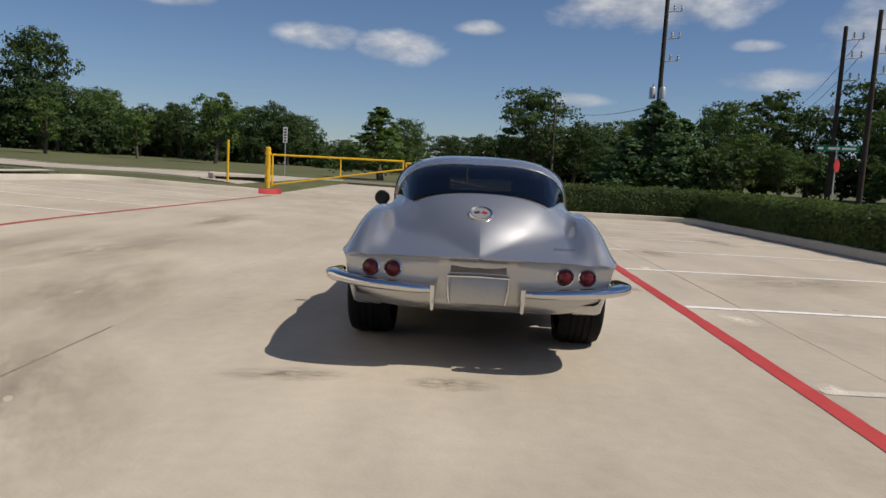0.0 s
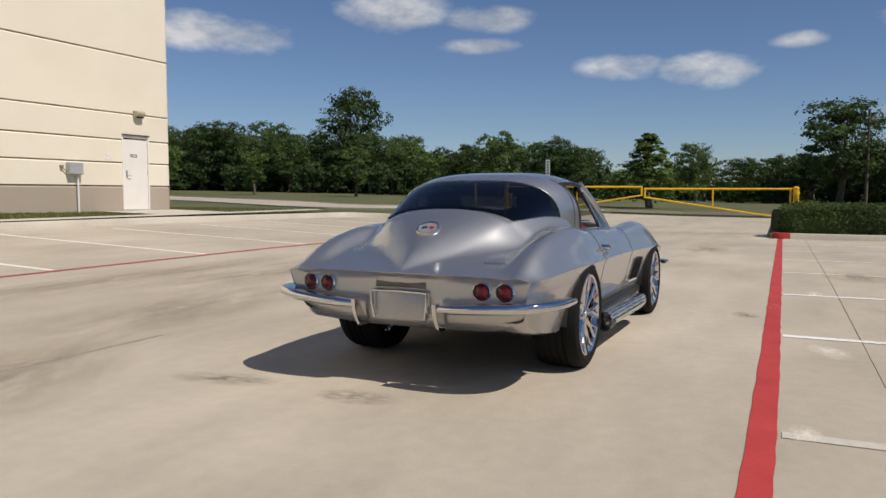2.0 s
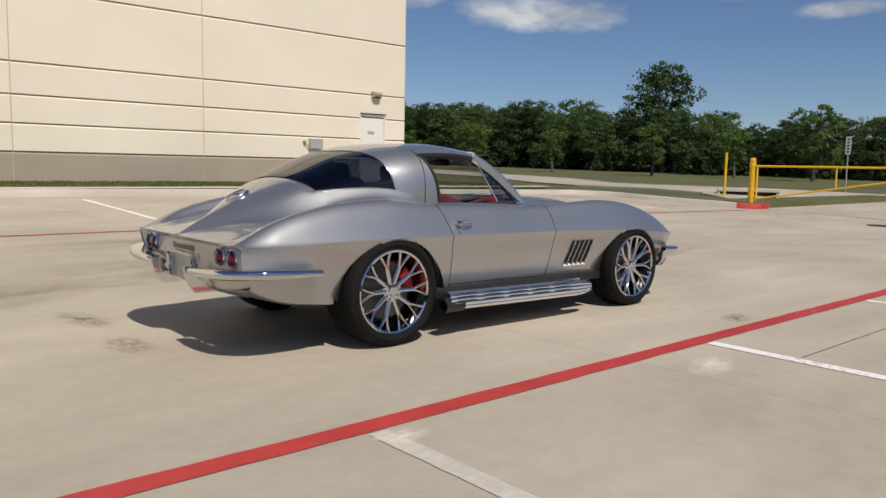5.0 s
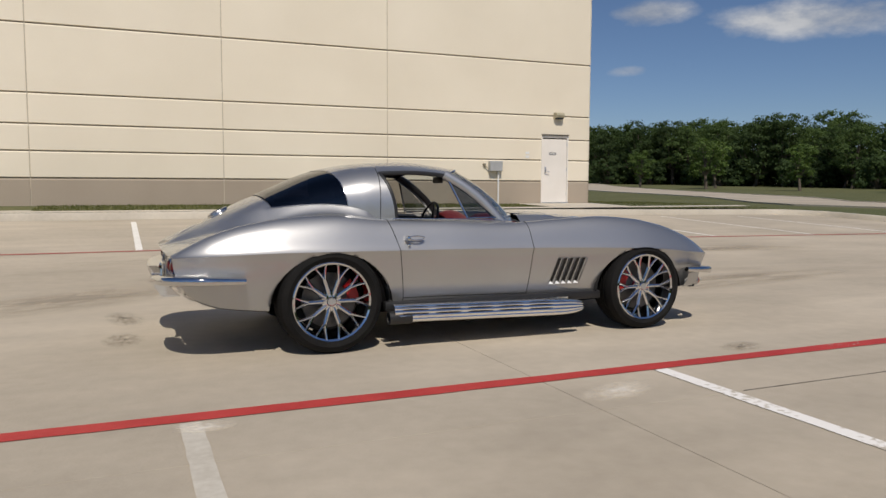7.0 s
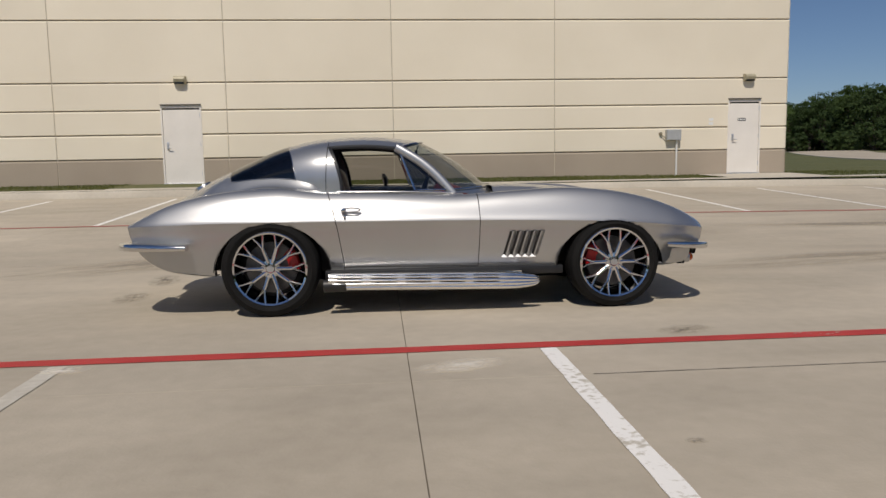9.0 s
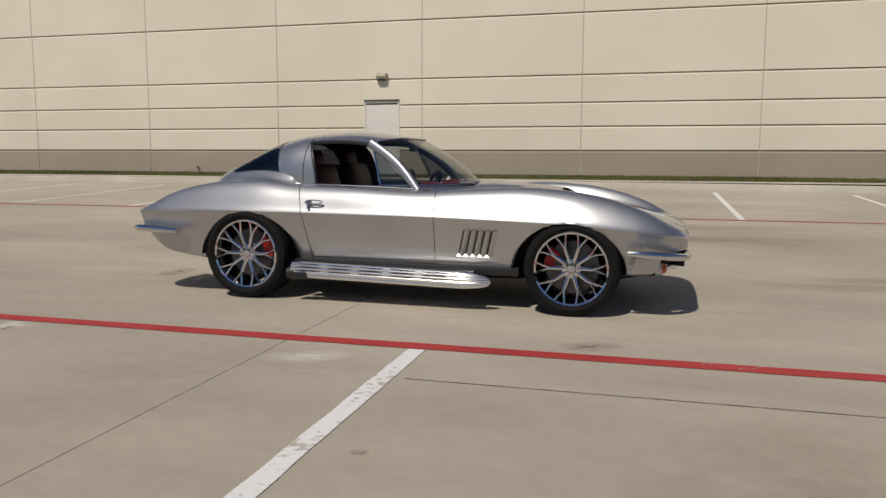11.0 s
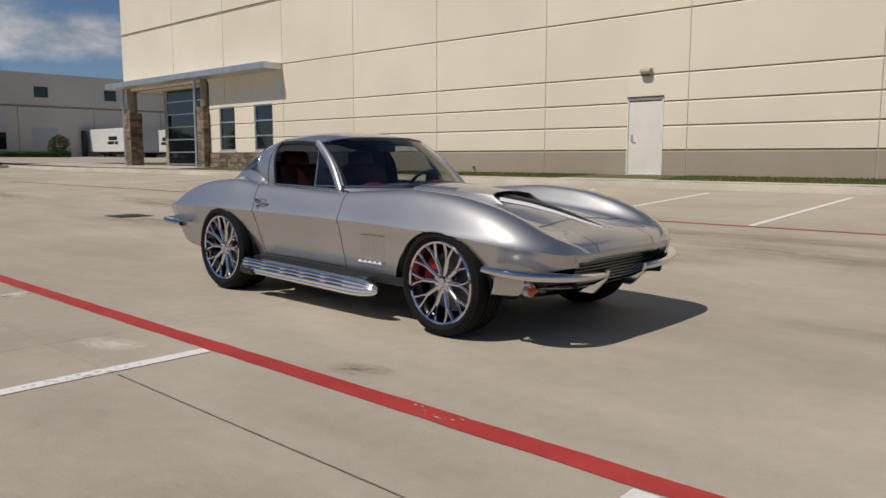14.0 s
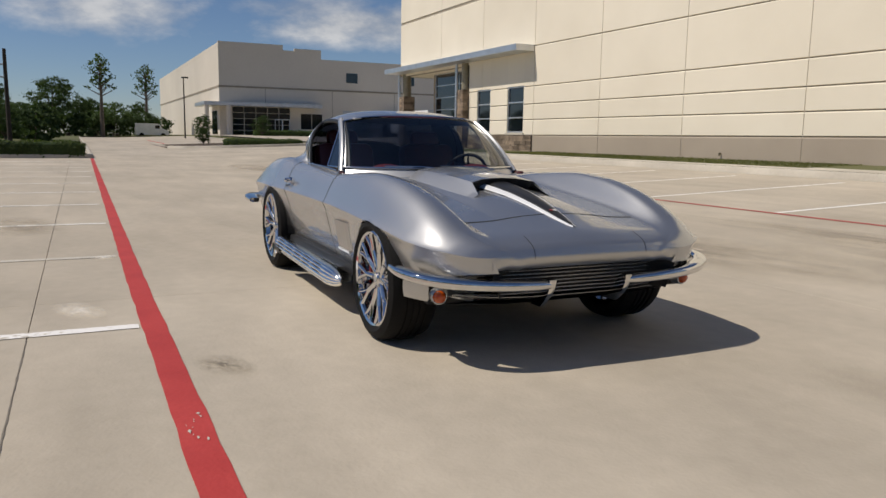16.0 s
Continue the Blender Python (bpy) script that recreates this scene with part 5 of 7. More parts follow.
end_cap("tail_panel", 0, "silver", [(0, 0), (0.02, 0.004), (0.05, 0.022), (0.10, 0.038), (0.2, 0.044), (0.35, 0.042), (0.45, 0.046), (0.58, 0.055), (0.70, 0.068), (0.80, 0.086), (0.88, 0.108), (0.95, 0.14), (1.0, 0.19)])
end_cap("nose_lip", len(XS) - 1, "silver", [(0, 0), (0.03, -0.003), (0.09, -0.004), (0.17, 0.003), (0.25, 0.014), (0.31, 0.030), (0.345, 0.055), (0.36, 0.09)])
end_cap("grille_well", len(XS) - 1, "under", [(0.36, 0.09), (0.5, 0.12), (0.8, 0.14), (1.0, 0.15)], "black panel standing for the shade behind the grille")

# ---- roof, pillars and glass ----
S_RAIL = 0.50


def patch(bm, x_rear, x_front, s0, s1, nu=14, ns=20, out=0.0, sides=(-1, 1)):
    for side in sides:
        rows = []
        for k in range(ns + 1):
            s = s0 + (s1 - s0) * k / ns
            row = []
            for u in range(nu + 1):
                p = roof_point(x_rear(s) + (x_front(s) - x_rear(s)) * u / nu, s, out)
                row.append(Vector((p.x, p.y * side, p.z)))
            rows.append(row)
        grid(bm, rows)
    bmesh.ops.remove_doubles(bm, verts=bm.verts, dist=0.0005)
    return bm


def glass_rear(s):
    return -1.605 + 0.07 * s ** 2


def glass_front(s):
    return -1.17 + 0.11 * s


def header(s):
    return -0.11 - 0.20 * (s / S_RAIL) ** 2


def window_rear(s):
    return -0.82 + 0.09 * (s - S_RAIL) / (1 - S_RAIL)


part("roof", patch(bmesh.new(), glass_front, header, 0, S_RAIL, 30, 16), "silver", car, "", True, 40)
for side in (-1, 1):
    part("sail_panel", patch(bmesh.new(), glass_front, window_rear, S_RAIL, 1.0, 10, 16, 0.0, (side,)), "silver", car, "", True, 40)
    bm = bmesh.new()                     # door cut running up over the roof
    run = [roof_point(-0.845 + 0.03 * (1 - s), s, 0.0005) for s in [1 - 0.62 * k / 14 for k in range(15)]]
    sweep(bm, [Vector((p.x, p.y * side, p.z)) for p in run], 0.003, 0.003, 6, up=(1, 0, 0))
    part("roof_shut_line", bm, "under", car)
def glass_point(u, s, side, out):
    p = roof_point(glass_rear(s) + (glass_front(s) - glass_rear(s)) * u, s, out)
    return Vector((p.x, p.y * side, p.z))


bm = bmesh.new()
for side in (-1, 1):
    grid(bm, [[glass_point(i / 22, glass_foot(i / 22) * k / 26, side, 0.001) for i in range(23)] for k in range(27)])
bmesh.ops.remove_doubles(bm, verts=bm.verts, dist=0.0005)
part("rear_window", bm, "glass_dark", car, "dark tinted wraparound rear window", True, 40)
for side in (-1, 1):
    bm = bmesh.new()                     # black seal behind the edge of the glass
    grid(bm, [[glass_point(i / 22, glass_foot(i / 22) - 0.07 * k, side, -0.003) for i in range(23)] for k in range(2)])
    grid(bm, [[glass_point(0.07 * k, glass_foot(0) * i / 16, side, -0.003) for i in range(17)] for k in range(2)])
    part("glass_seal", bm, "trim_black", car, "", True, 40)
    bm = bmesh.new()                     # bright trim round the rear glass
    line = [glass_point(1, 0.945 * k / 24, side, 0.003) for k in range(25)]
    foot = [glass_point(1 - k / 20, glass_foot(1 - k / 20), side, 0.003) for k in range(21)]
    for run in (line, foot):
        sweep(bm, run, 0.0035, 0.0035, 6, up=(0.2, 0.1, 1))
    part("window_trim", bm, "satin", car, "bright trim round the rear window", True)

# windscreen between the bonnet and the roof
def screen(s, v, lift=0.0):
    foot = Vector((0.42 - 0.35 * s * s, 0.668 * s, 0.885 - 0.005 * s * s))
    h = header(abs(s) * S_RAIL)
    p = roof_point(h, abs(s) * S_RAIL)
    head = Vector((p.x, math.copysign(p.y, s), p.z))
    q = foot.lerp(head, v)
    bulge = 0.025 * math.sin(math.pi * v)
    return q + Vector((bulge + lift * 0.7, 0, bulge * 0.7 + lift))


bm = bmesh.new()
grid(bm, [[screen(-1 + 2 * i / 24, k / 8) for i in range(25)] for k in range(9)])
cowl = bmesh.new()                       # cowl from the bonnet up to the foot of the screen
foot_row = [screen(-1 + 2 * i / 24, 0.0) for i in range(25)]
grid(cowl, [foot_row, [Vector((p.x + 0.012, p.y, p.z - 0.012)) for p in foot_row], [Vector((p.x + 0.05, p.y, upper(p.x + 0.05, abs(p.y)) - 0.006)) for p in foot_row]])
part("cowl", cowl, "silver", car, "", True, 60)
glass = part("windscreen", bm, "glass_clear", car, "clear windscreen", True)
glass.visible_shadow = False
bm = bmesh.new()
sweep(bm, [screen(-1 + 2 * i / 30, 0.0, 0.006) for i in range(31)], 0.010, 0.008, 6)
sweep(bm, [screen(-1 + 2 * i / 30, 1.0, 0.004) for i in range(31)], 0.010, 0.008, 6)
part("screen_trim", bm, "chrome", car, "bright windscreen surround", True)
for side in (-1, 1):
    bm = bmesh.new()
    sweep(bm, [screen(side * 0.985, k / 10, 0.004) + Vector((-0.020, side * 0.008, 0)) for k in range(-1, 11)], 0.020, 0.034, 12, up=(1, 0, 1))
    part("windscreen_pillar", bm, "silver", car, "", True)
    bm = bmesh.new()
    sweep(bm, [screen(side * 0.93, k / 10, -0.012) + Vector((-0.022, -side * 0.004, 0)) for k in range(0, 11)], 0.020, 0.026, 8, up=(1, 0, 1))
    part("pillar_lining", bm, "trim_black", car, "dark inner pillar lining", True)
    bm = bmesh.new()
    grid(bm, [[screen(side * q, k / 12, lift) for q, lift in ((1.0, 0.008), (0.98, 0.011), (0.966, 0.010), (0.961, 0.002))] for k in range(13)])
    part("screen_side_trim", bm, "silver", car, "", True, 60)
    bm = bmesh.new()
    sweep(bm, [screen(side, k / 10, 0.010) for k in range(0, 11)], 0.004, 0.006, 6, up=(1, 0, 1))
    part("pillar_trim", bm, "silver", car, "", True)
    # rail over the side window, vent window and its frame
    rail = [roof_point(-0.82 + (header(S_RAIL) + 0.82) * i / 12, S_RAIL) for i in range(13)]
    bm = bmesh.new()
    sweep(bm, [Vector((p.x, p.y * side, p.z - 0.006)) for p in rail], 0.012, 0.016, 8)
    rear = [roof_point(window_rear(s), s) for s in [S_RAIL + (1 - S_RAIL) * i / 10 for i in range(11)]]
    sweep(bm, [Vector((p.x + 0.004, p.y * side, p.z)) for p in rear], 0.010, 0.012, 8, up=(1, 0, 0))
    part("window_seal", bm, "trim_black", car, "black side window seal", True)
    top_ = roof_point(header(S_RAIL), S_RAIL)
    a, b, c = Vector((-0.30, side * (top_.y + 0.004), top_.z - 0.012)), Vector((0.04, side * 0.682, 0.885)), Vector((-0.19, side * 0.685, 0.885))
    bm = bmesh.new()
    bm.faces.new([bm.verts.new(p) for p in (a, b, c)])
    part("vent_window", bm, "glass_vent", car, "triangular vent window").visible_shadow = False
    if side > 0:                         # the far door's glass is wound up
        bm = bmesh.new()
        rows = []
        for k in range(9):
            t = S_RAIL + (1 - S_RAIL) * k / 8
            row = []
            for u in range(9):
                xr = window_rear(t)
                xf = a.x + (c.x - a.x) * k / 8
                q = roof_point(xr + (xf - xr) * u / 8, t, -0.006)
                row.append(Vector((q.x, q.y, max(q.z, 0.86))))
            rows.append(row)
        grid(bm, rows)
        part("door_glass", bm, "glass_side", car, "tinted door glass, wound up", True).visible_shadow = False
    bm = bmesh.new()
    sweep(bm, [c, a], 0.008, 0.008, 6, up=(1, 0, 0))
    sweep(bm, [c + Vector((0.01, 0, 0)), b], 0.006, 0.007, 6)
    part("vent_frame", bm, "chrome", car, "", True)
    bm = bmesh.new()                     # chrome belt strip
    sweep(bm, [Vector((x, side * (spline(BASE_Y, x) + 0.012), spline(BASE_Z, x) + 0.010)) for x in [-0.76 + 0.84 * i / 12 for i in range(13)]], 0.005, 0.0045, 6)
    part("belt_strip", bm, "chrome", car, "", True)
    bm = bmesh.new()                     # shoulder between skin and window
    rows = []
    for x in [-0.86 + 1.02 * i / 20 for i in range(21)]:
        rows.append([Vector((x, side * (spline(BASE_Y, x) + d), z)) for d, z in ((-0.05, spline(BASE_Z, x) - 0.05), (-0.01, spline(BASE_Z, x) + 0.004), (0.014, spline(BASE_Z, x) + 0.003), (0.045, upper(x, spline(PEAK_Y, x)) - 0.004))])
    grid(bm, rows)
    part("door_sill", bm, "silver", car, "", True)

# ---- interior ----
part("headliner", patch(bmesh.new(), glass_front, lambda s: header(s) - 0.02, 0, S_RAIL - 0.01, 16, 12, -0.012), "trim_black", car, "dark roof lining", True, 40)
bm = bmesh.new()
rows = []
for x in [-1.62, -1.4, -1.1, -0.7, -0.2, 0.3, 0.55]:
    w = 0.72 if x > -0.9 else 0.60 if x > -1.3 else 0.50
    rows.append([Vector((x, y, z)) for y, z in ((-w, 0.84), (-w + 0.02, 0.3), (-0.15, 0.26), (-0.12, 0.45), (0.12, 0.45), (0.15, 0.26), (w - 0.02, 0.3), (w, 0.84))])
grid(bm, rows)
part("cabin_tub", bm, "trim_black", car, "dark carpeted cabin floor")
for side in (-1, 1):
    bm = bmesh.new()
    box(bm, -0.72, -0.22, side * 0.36 - 0.24, side * 0.36 + 0.24, 0.36, 0.56, 0.06)
    seat = part("seat", bm, "maroon", car, "dark maroon leather bucket seat", True)
    bm = bmesh.new()
    box(bm, -0.09, 0.09, -0.24, 0.24, 0.0, 0.60, 0.07, pose(-0.70, side * 0.36, 0.46, 0, -16, 0))
    part("backrest", bm, "maroon", seat, "", True)
    bm = bmesh.new()
    box(bm, -0.05, 0.05, -0.13, 0.13, 0.0, 0.17, 0.045, pose(-0.865, side * 0.36, 0.98, 0, -12, 0))
    part("headrest", bm, "maroon", seat, "", True)
    bm = bmesh.new()
    box(bm, -0.78, 0.2, side * 0.69 - 0.02, side * 0.69 + 0.02, 0.34, 0.86, 0.015)
    part("door_card", bm, "maroon", car, "red door lining", True)
bm = bmesh.new()
sweep(bm, smooth_path([(0.04, -0.58, 0.79), (0.10, -0.36, 0.872), (0.11, 0, 0.80), (0.10, 0.36, 0.872), (0.04, 0.58, 0.79)], 8), 0.10, 0.042, 14, taper=0.75)
part("dashboard", bm, "red_leather", car, "red padded dashboard", True)
bm = bmesh.new()
ring = pose(-0.10, 0.36, 0.80, 0, -70, 0)
lathe(bm, [(0.185 + 0.012 * math.cos(a * math.pi / 4), 0.012 * math.sin(a * math.pi / 4)) for a in range(8)], ring, 32, True)
for a in (0, 120, 240):
    v = ring @ pose(0, 0, 0, 0, 0, a)
    cyl(bm, v @ Vector((0.03, 0, -0.03)), v @ Vector((0.18, 0, 0)), 0.010, 0.008, 6)
cyl(bm, ring @ Vector((0, 0, -0.02)), ring @ Vector((0, 0, -0.30)), 0.03, 0.03, 10)
bm_ = box(bmesh.new(), 0.02, 0.3, -0.66, 0.66, 0.45, 0.80, 0.03)
part("dash_panel", bm_, "trim_black", car, "black instrument panel", True)
part("steering_wheel", bm, "trim_black", car, "black three-spoke steering wheel", True)
bm = bmesh.new()
box(bm, 0.0, 0.02, -0.10, 0.10, -0.025, 0.025, 0.012, pose(-0.16, 0, 1.165))
cyl(bm, (-0.15, 0, 1.18), (-0.13, 0, 1.225), 0.006, 0.006, 6)
part("rear_view_mirror", bm, "trim_black", car, "", True)

# ---- underbody ----
bm = bmesh.new()
rows = []
for x, w, z in ((-2.05, 0.62, 0.42), (-1.7, 0.60, 0.30), (-0.85, 0.60, 0.20), (0.0, 0.70, 0.19), (0.85, 0.60, 0.19), (1.6, 0.58, 0.22), (1.86, 0.60, 0.28)):
    rows.append([Vector((x, y, z + 0.02 * (abs(y) > w * 0.9))) for y in (-w, -w * 0.6, 0, w * 0.6, w)])
grid(bm, rows)
part("floor_pan", bm, "under", car, "black underbody")
for cx, cz, r in ARCHES:                  # inner wheel houses
    for side in (-1, 1):
        bm = bmesh.new()
        rows = []
        for k in range(17):
            a = math.pi * (0.02 + 0.96 * k / 16)
            rows.append([Vector((cx + (r * ARCH_LONG + 0.004) * math.cos(a), side * y, cz + (r + 0.004) * math.sin(a))) for y in (0.83, 0.45)])
        grid(bm, rows)
        bm.faces.new([bm.verts.new((cx + r * ARCH_LONG * math.cos(t), side * 0.45, cz + r * math.sin(t))) for t in [math.pi * k / 14 for k in range(15)]])
        part("wheel_house", bm, "under", car, "black wheel house")
for side in (-1, 1):
    bm = bmesh.new()
    box(bm, -0.86, 0.89, side * 0.77 - 0.035, side * 0.77 + 0.035, 0.255, 0.318, 0.01)
    part("rocker", bm, "trim_black", car, "black rocker strip under the door", True)


# ---- wheels ----
def wheel(x, z, radius, width, rim_r, face, side):
    """face: distance of the wheel's face from the car's middle."""
    hub = thing("wheel", pose(x, side * face, z, -90 * side, 0, 0), "chrome multi-spoke alloy wheel with a low-profile tyre", "wheel")
    hub.parent = car
    for key in ("category", "label"):
        if key in hub:
            del hub[key]
    R, w = radius, width
    bm = bmesh.new()
    prof = [(rim_r - 0.004, 0.0), (rim_r + 0.012, 0.012), (R - 0.05, 0.022), (R - 0.016, 0.006), (R - 0.004, -0.02), (R, -0.05)]
    for g in range(4):                   # tread with grooves
        h = -0.05 - (w - 0.10) * (g + 0.5) / 4
        prof += [(R, h + 0.006), (R - 0.008, h + 0.005), (R - 0.008, h - 0.005), (R, h - 0.006)]
    prof += [(R, -w + 0.05), (R - 0.016, -w), (rim_r, -w + 0.01)]
    part("tyre", lathe(bm, prof, Matrix(), 72), "rubber", hub, "black low-profile tyre", True, 30)
    bm = bmesh.new()
    lathe(bm, [(rim_r + 0.006, 0.006), (rim_r - 0.002, 0.012), (rim_r - 0.014, 0.006), (rim_r - 0.018, -0.02), (rim_r - 0.03, -0.09), (rim_r - 0.03, -w + 0.02)], Matrix(), 72)
    rim = part("rim", bm, "chrome", hub, "chrome rim", True, 35)
    for k in range(10):                  # forked spokes
        bm = bmesh.new()
        a = 2 * math.pi * k / 10
        turn = Matrix.Rotation(a, 4, "Z")
        def at(r, t, h):
            return turn @ Vector((r * math.cos(t), r * math.sin(t), h))
        fork = rim_r * 0.60
        sweep(bm, [at(0.045, 0, -0.035), at(rim_r * 0.36, 0, -0.028), at(fork, 0, -0.020)], 0.0165, 0.016, 10, up=turn @ Vector((0, 0, 1)), power=1.25)
        for q in (-1, 1):
            sweep(bm, [at(fork * 0.92, 0.0, -0.022), at(rim_r * 0.80, q * 0.10, -0.014), at(rim_r - 0.010, q * 0.155, -0.004)], 0.0120, 0.015, 10, up=turn @ Vector((0, 0, 1)), power=1.25)
        part("spoke", bm, "chrome", rim, "", True, 40)
    bm = bmesh.new()
    lathe(bm, [(0.0, -0.012), (0.028, -0.014), (0.034, -0.022), (0.066, -0.026), (0.075, -0.04), (0.075, -0.09)], Matrix(), 32)
    for k in range(5):
        t = 2 * math.pi * (k + 0.5) / 5
        cyl(bm, (0.054 * math.cos(t), 0.054 * math.sin(t), -0.03), (0.054 * math.cos(t), 0.054 * math.sin(t), -0.012), 0.009, 0.008, 6)
    part("hub_cap", bm, "chrome", rim, "", True, 35)
    part("cap_badge", lathe(bmesh.new(), [(0.0, -0.0105), (0.021, -0.0105), (0.023, -0.014)], Matrix(), 24), "plate", rim, "small silver cap badge", True, 35)
    for k in range(5):                   # flat black discs stand for shade in wells between the nuts
        t = 2 * math.pi * k / 5
        part("nut_well_shade", lathe(bmesh.new(), [(0.0, -0.0235), (0.010, -0.0235)], pose(0.054 * math.cos(t), 0.054 * math.sin(t), 0), 12), "under", rim)
    bm = bmesh.new()
    lathe(bm, [(0.05, -0.10), (0.185, -0.10), (0.185, -0.125), (0.05, -0.125)], Matrix(), 48, True)
    part("brake_disc", bm, "disc", hub, "steel brake disc", True, 30)
    bm = bmesh.new()
    rows = []
    for k in range(9):
        t = (0.35 if x < 0 else math.pi - 0.35) * 1 + (-0.45 + 0.9 * k / 8)
        t = t * (-side)
        rows.append([Vector((r * math.cos(t), r * math.sin(t), h)) for r, h in ((0.125, -0.135), (0.125, -0.078), (0.15, -0.068), (0.198, -0.072), (0.205, -0.135))])
    grid(bm, rows)
    part("brake_caliper", bm, "caliper", hub, "red brake caliper", True, 30)
    bm = bmesh.new()
    lathe(bm, [(0.0, -0.19), (rim_r - 0.04, -0.19)], Matrix(), 32)
    part("back_plate", bm, "under", hub)
    return hub


for side in (-1, 1):
    wheel(-1.2445, 0.350, 0.350, 0.28, 0.264, 0.858, side)
    wheel(1.262, 0.335, 0.335, 0.24, 0.257, 0.862, side)

# ---- side pipes ----
for side in (-1, 1):
    bm = bmesh.new()
    rows = []
    for k in range(81):
        x = -0.83 + 1.53 * k / 80
        e = max(0, (x - 0.43) / 0.27)
        close = math.sqrt(max(0.0, 1 - e * e)) if e > 0 else 1.0
        zc = 0.250 - 0.020 * (x + 0.83)
        row = []
        for j in range(57):
            a = j / 56
            ang = math.pi * (a - 0.5)
            rib = 0.5 + 0.5 * math.cos(a * 2 * math.pi * 7) if 0.10 < a < 0.90 else 1.0
            r = 0.057 + 0.008 * rib
            row.append(Vector((max(x, -0.83 + 0.10 * max(0.0, 1 - 2 * a) ** 0.5), side * (0.865 + r * (abs(math.cos(ang)) ** 0.6) * (0.12 + 0.88 * close)), zc + 0.062 * math.sin(ang) * (0.22 + 0.78 * close))))
        rows.append(row)
    grid(bm, rows)
    box(bm, -0.73, 0.57, side * 0.81 - 0.04, side * 0.81 + 0.05, 0.19, 0.29)
    pipe = part("side_pipe", bm, "polished", car, "slotted bright side exhaust cover", True, 60)
    for a in (0.5, 0.643, 0.786):        # black strips stand for the shade of slots, broken by bright lands
        for k in range(6):
            x0, x1 = -0.775 + 0.245 * k, -0.585 + 0.245 * k
            ang = math.pi * (a - 0.5)
            run = []
            for u in range(5):
                x = x0 + (min(x1, 0.45) - x0) * u / 4
                run.append(Vector((x, side * (0.865 + 0.0585 * abs(math.cos(ang)) ** 0.6), 0.250 - 0.020 * (x + 0.83) + 0.062 * math.sin(ang))))
            part("slot", sweep(bmesh.new(), run, 0.0035, 0.0032, 8, taper=0.5), "under", pipe)
    bm = bmesh.new()
    lathe(bm, [(0.038, 0.0), (0.046, 0.0), (0.046, 0.16), (0.038, 0.16), (0.036, 0.02)], pose(-0.865, side * 0.885, 0.222, 0, 90, 0), 20)
    part("exhaust_tip", bm, "trim_black", pipe, "", True, 40)

# ---- front wing vents ----
def on_flank(x, z, side, out):
    return (x, side * (flank_y(x, z) + out), z)


for side in (-1, 1):
    vent = None
    for k in range(5):
        x = 0.452 + 0.052 * k
        # black sheet on the uncut skin stands for the shade behind the flap
        bm = bmesh.new()
        zs = [0.40 + 0.18 * q / 5 for q in range(6)]
        grid(bm, [[Vector(on_flank(x - 0.010 + 0.26 * (z - 0.40), z, side, 0.0015)), Vector(on_flank(x + 0.016 + 0.26 * (z - 0.40), z, side, 0.0015)), Vector(on_flank(x + 0.0095 + 0.26 * (z - 0.40), z, side, 0.017))] for z in zs])
        slot = part("louvre_slot", bm, "under", car, "black sheet for the shade inside a slanted wing louvre")
        bm = bmesh.new()
        grid(bm, [[Vector(on_flank(x + 0.006 + 0.26 * (z - 0.40), z, side, 0.018)), Vector(on_flank(x + 0.016 + 0.26 * (z - 0.40), z, side, 0.017)), Vector(on_flank(x + 0.041 + 0.26 * (z - 0.40), z, side, 0.0))] for z in zs])
        part("louvre", bm, "silver", slot)
        # tip coloured pale for the sun glint on it
        bm = bmesh.new()
        a3 = [bm.verts.new(q) for q in (on_flank(x - 0.026, 0.386, side, 0.022), on_flank(x + 0.022, 0.384, side, 0.022), on_flank(x - 0.004, 0.408, side, 0.004), on_flank(x - 0.002, 0.383, side, -0.004))]
        for q in ((0, 1, 2), (0, 1, 3), (0, 2, 3), (1, 2, 3)):
            bm.faces.new([a3[k] for k in q])
        part("louvre_tip", bm, "glint_alloy", slot)

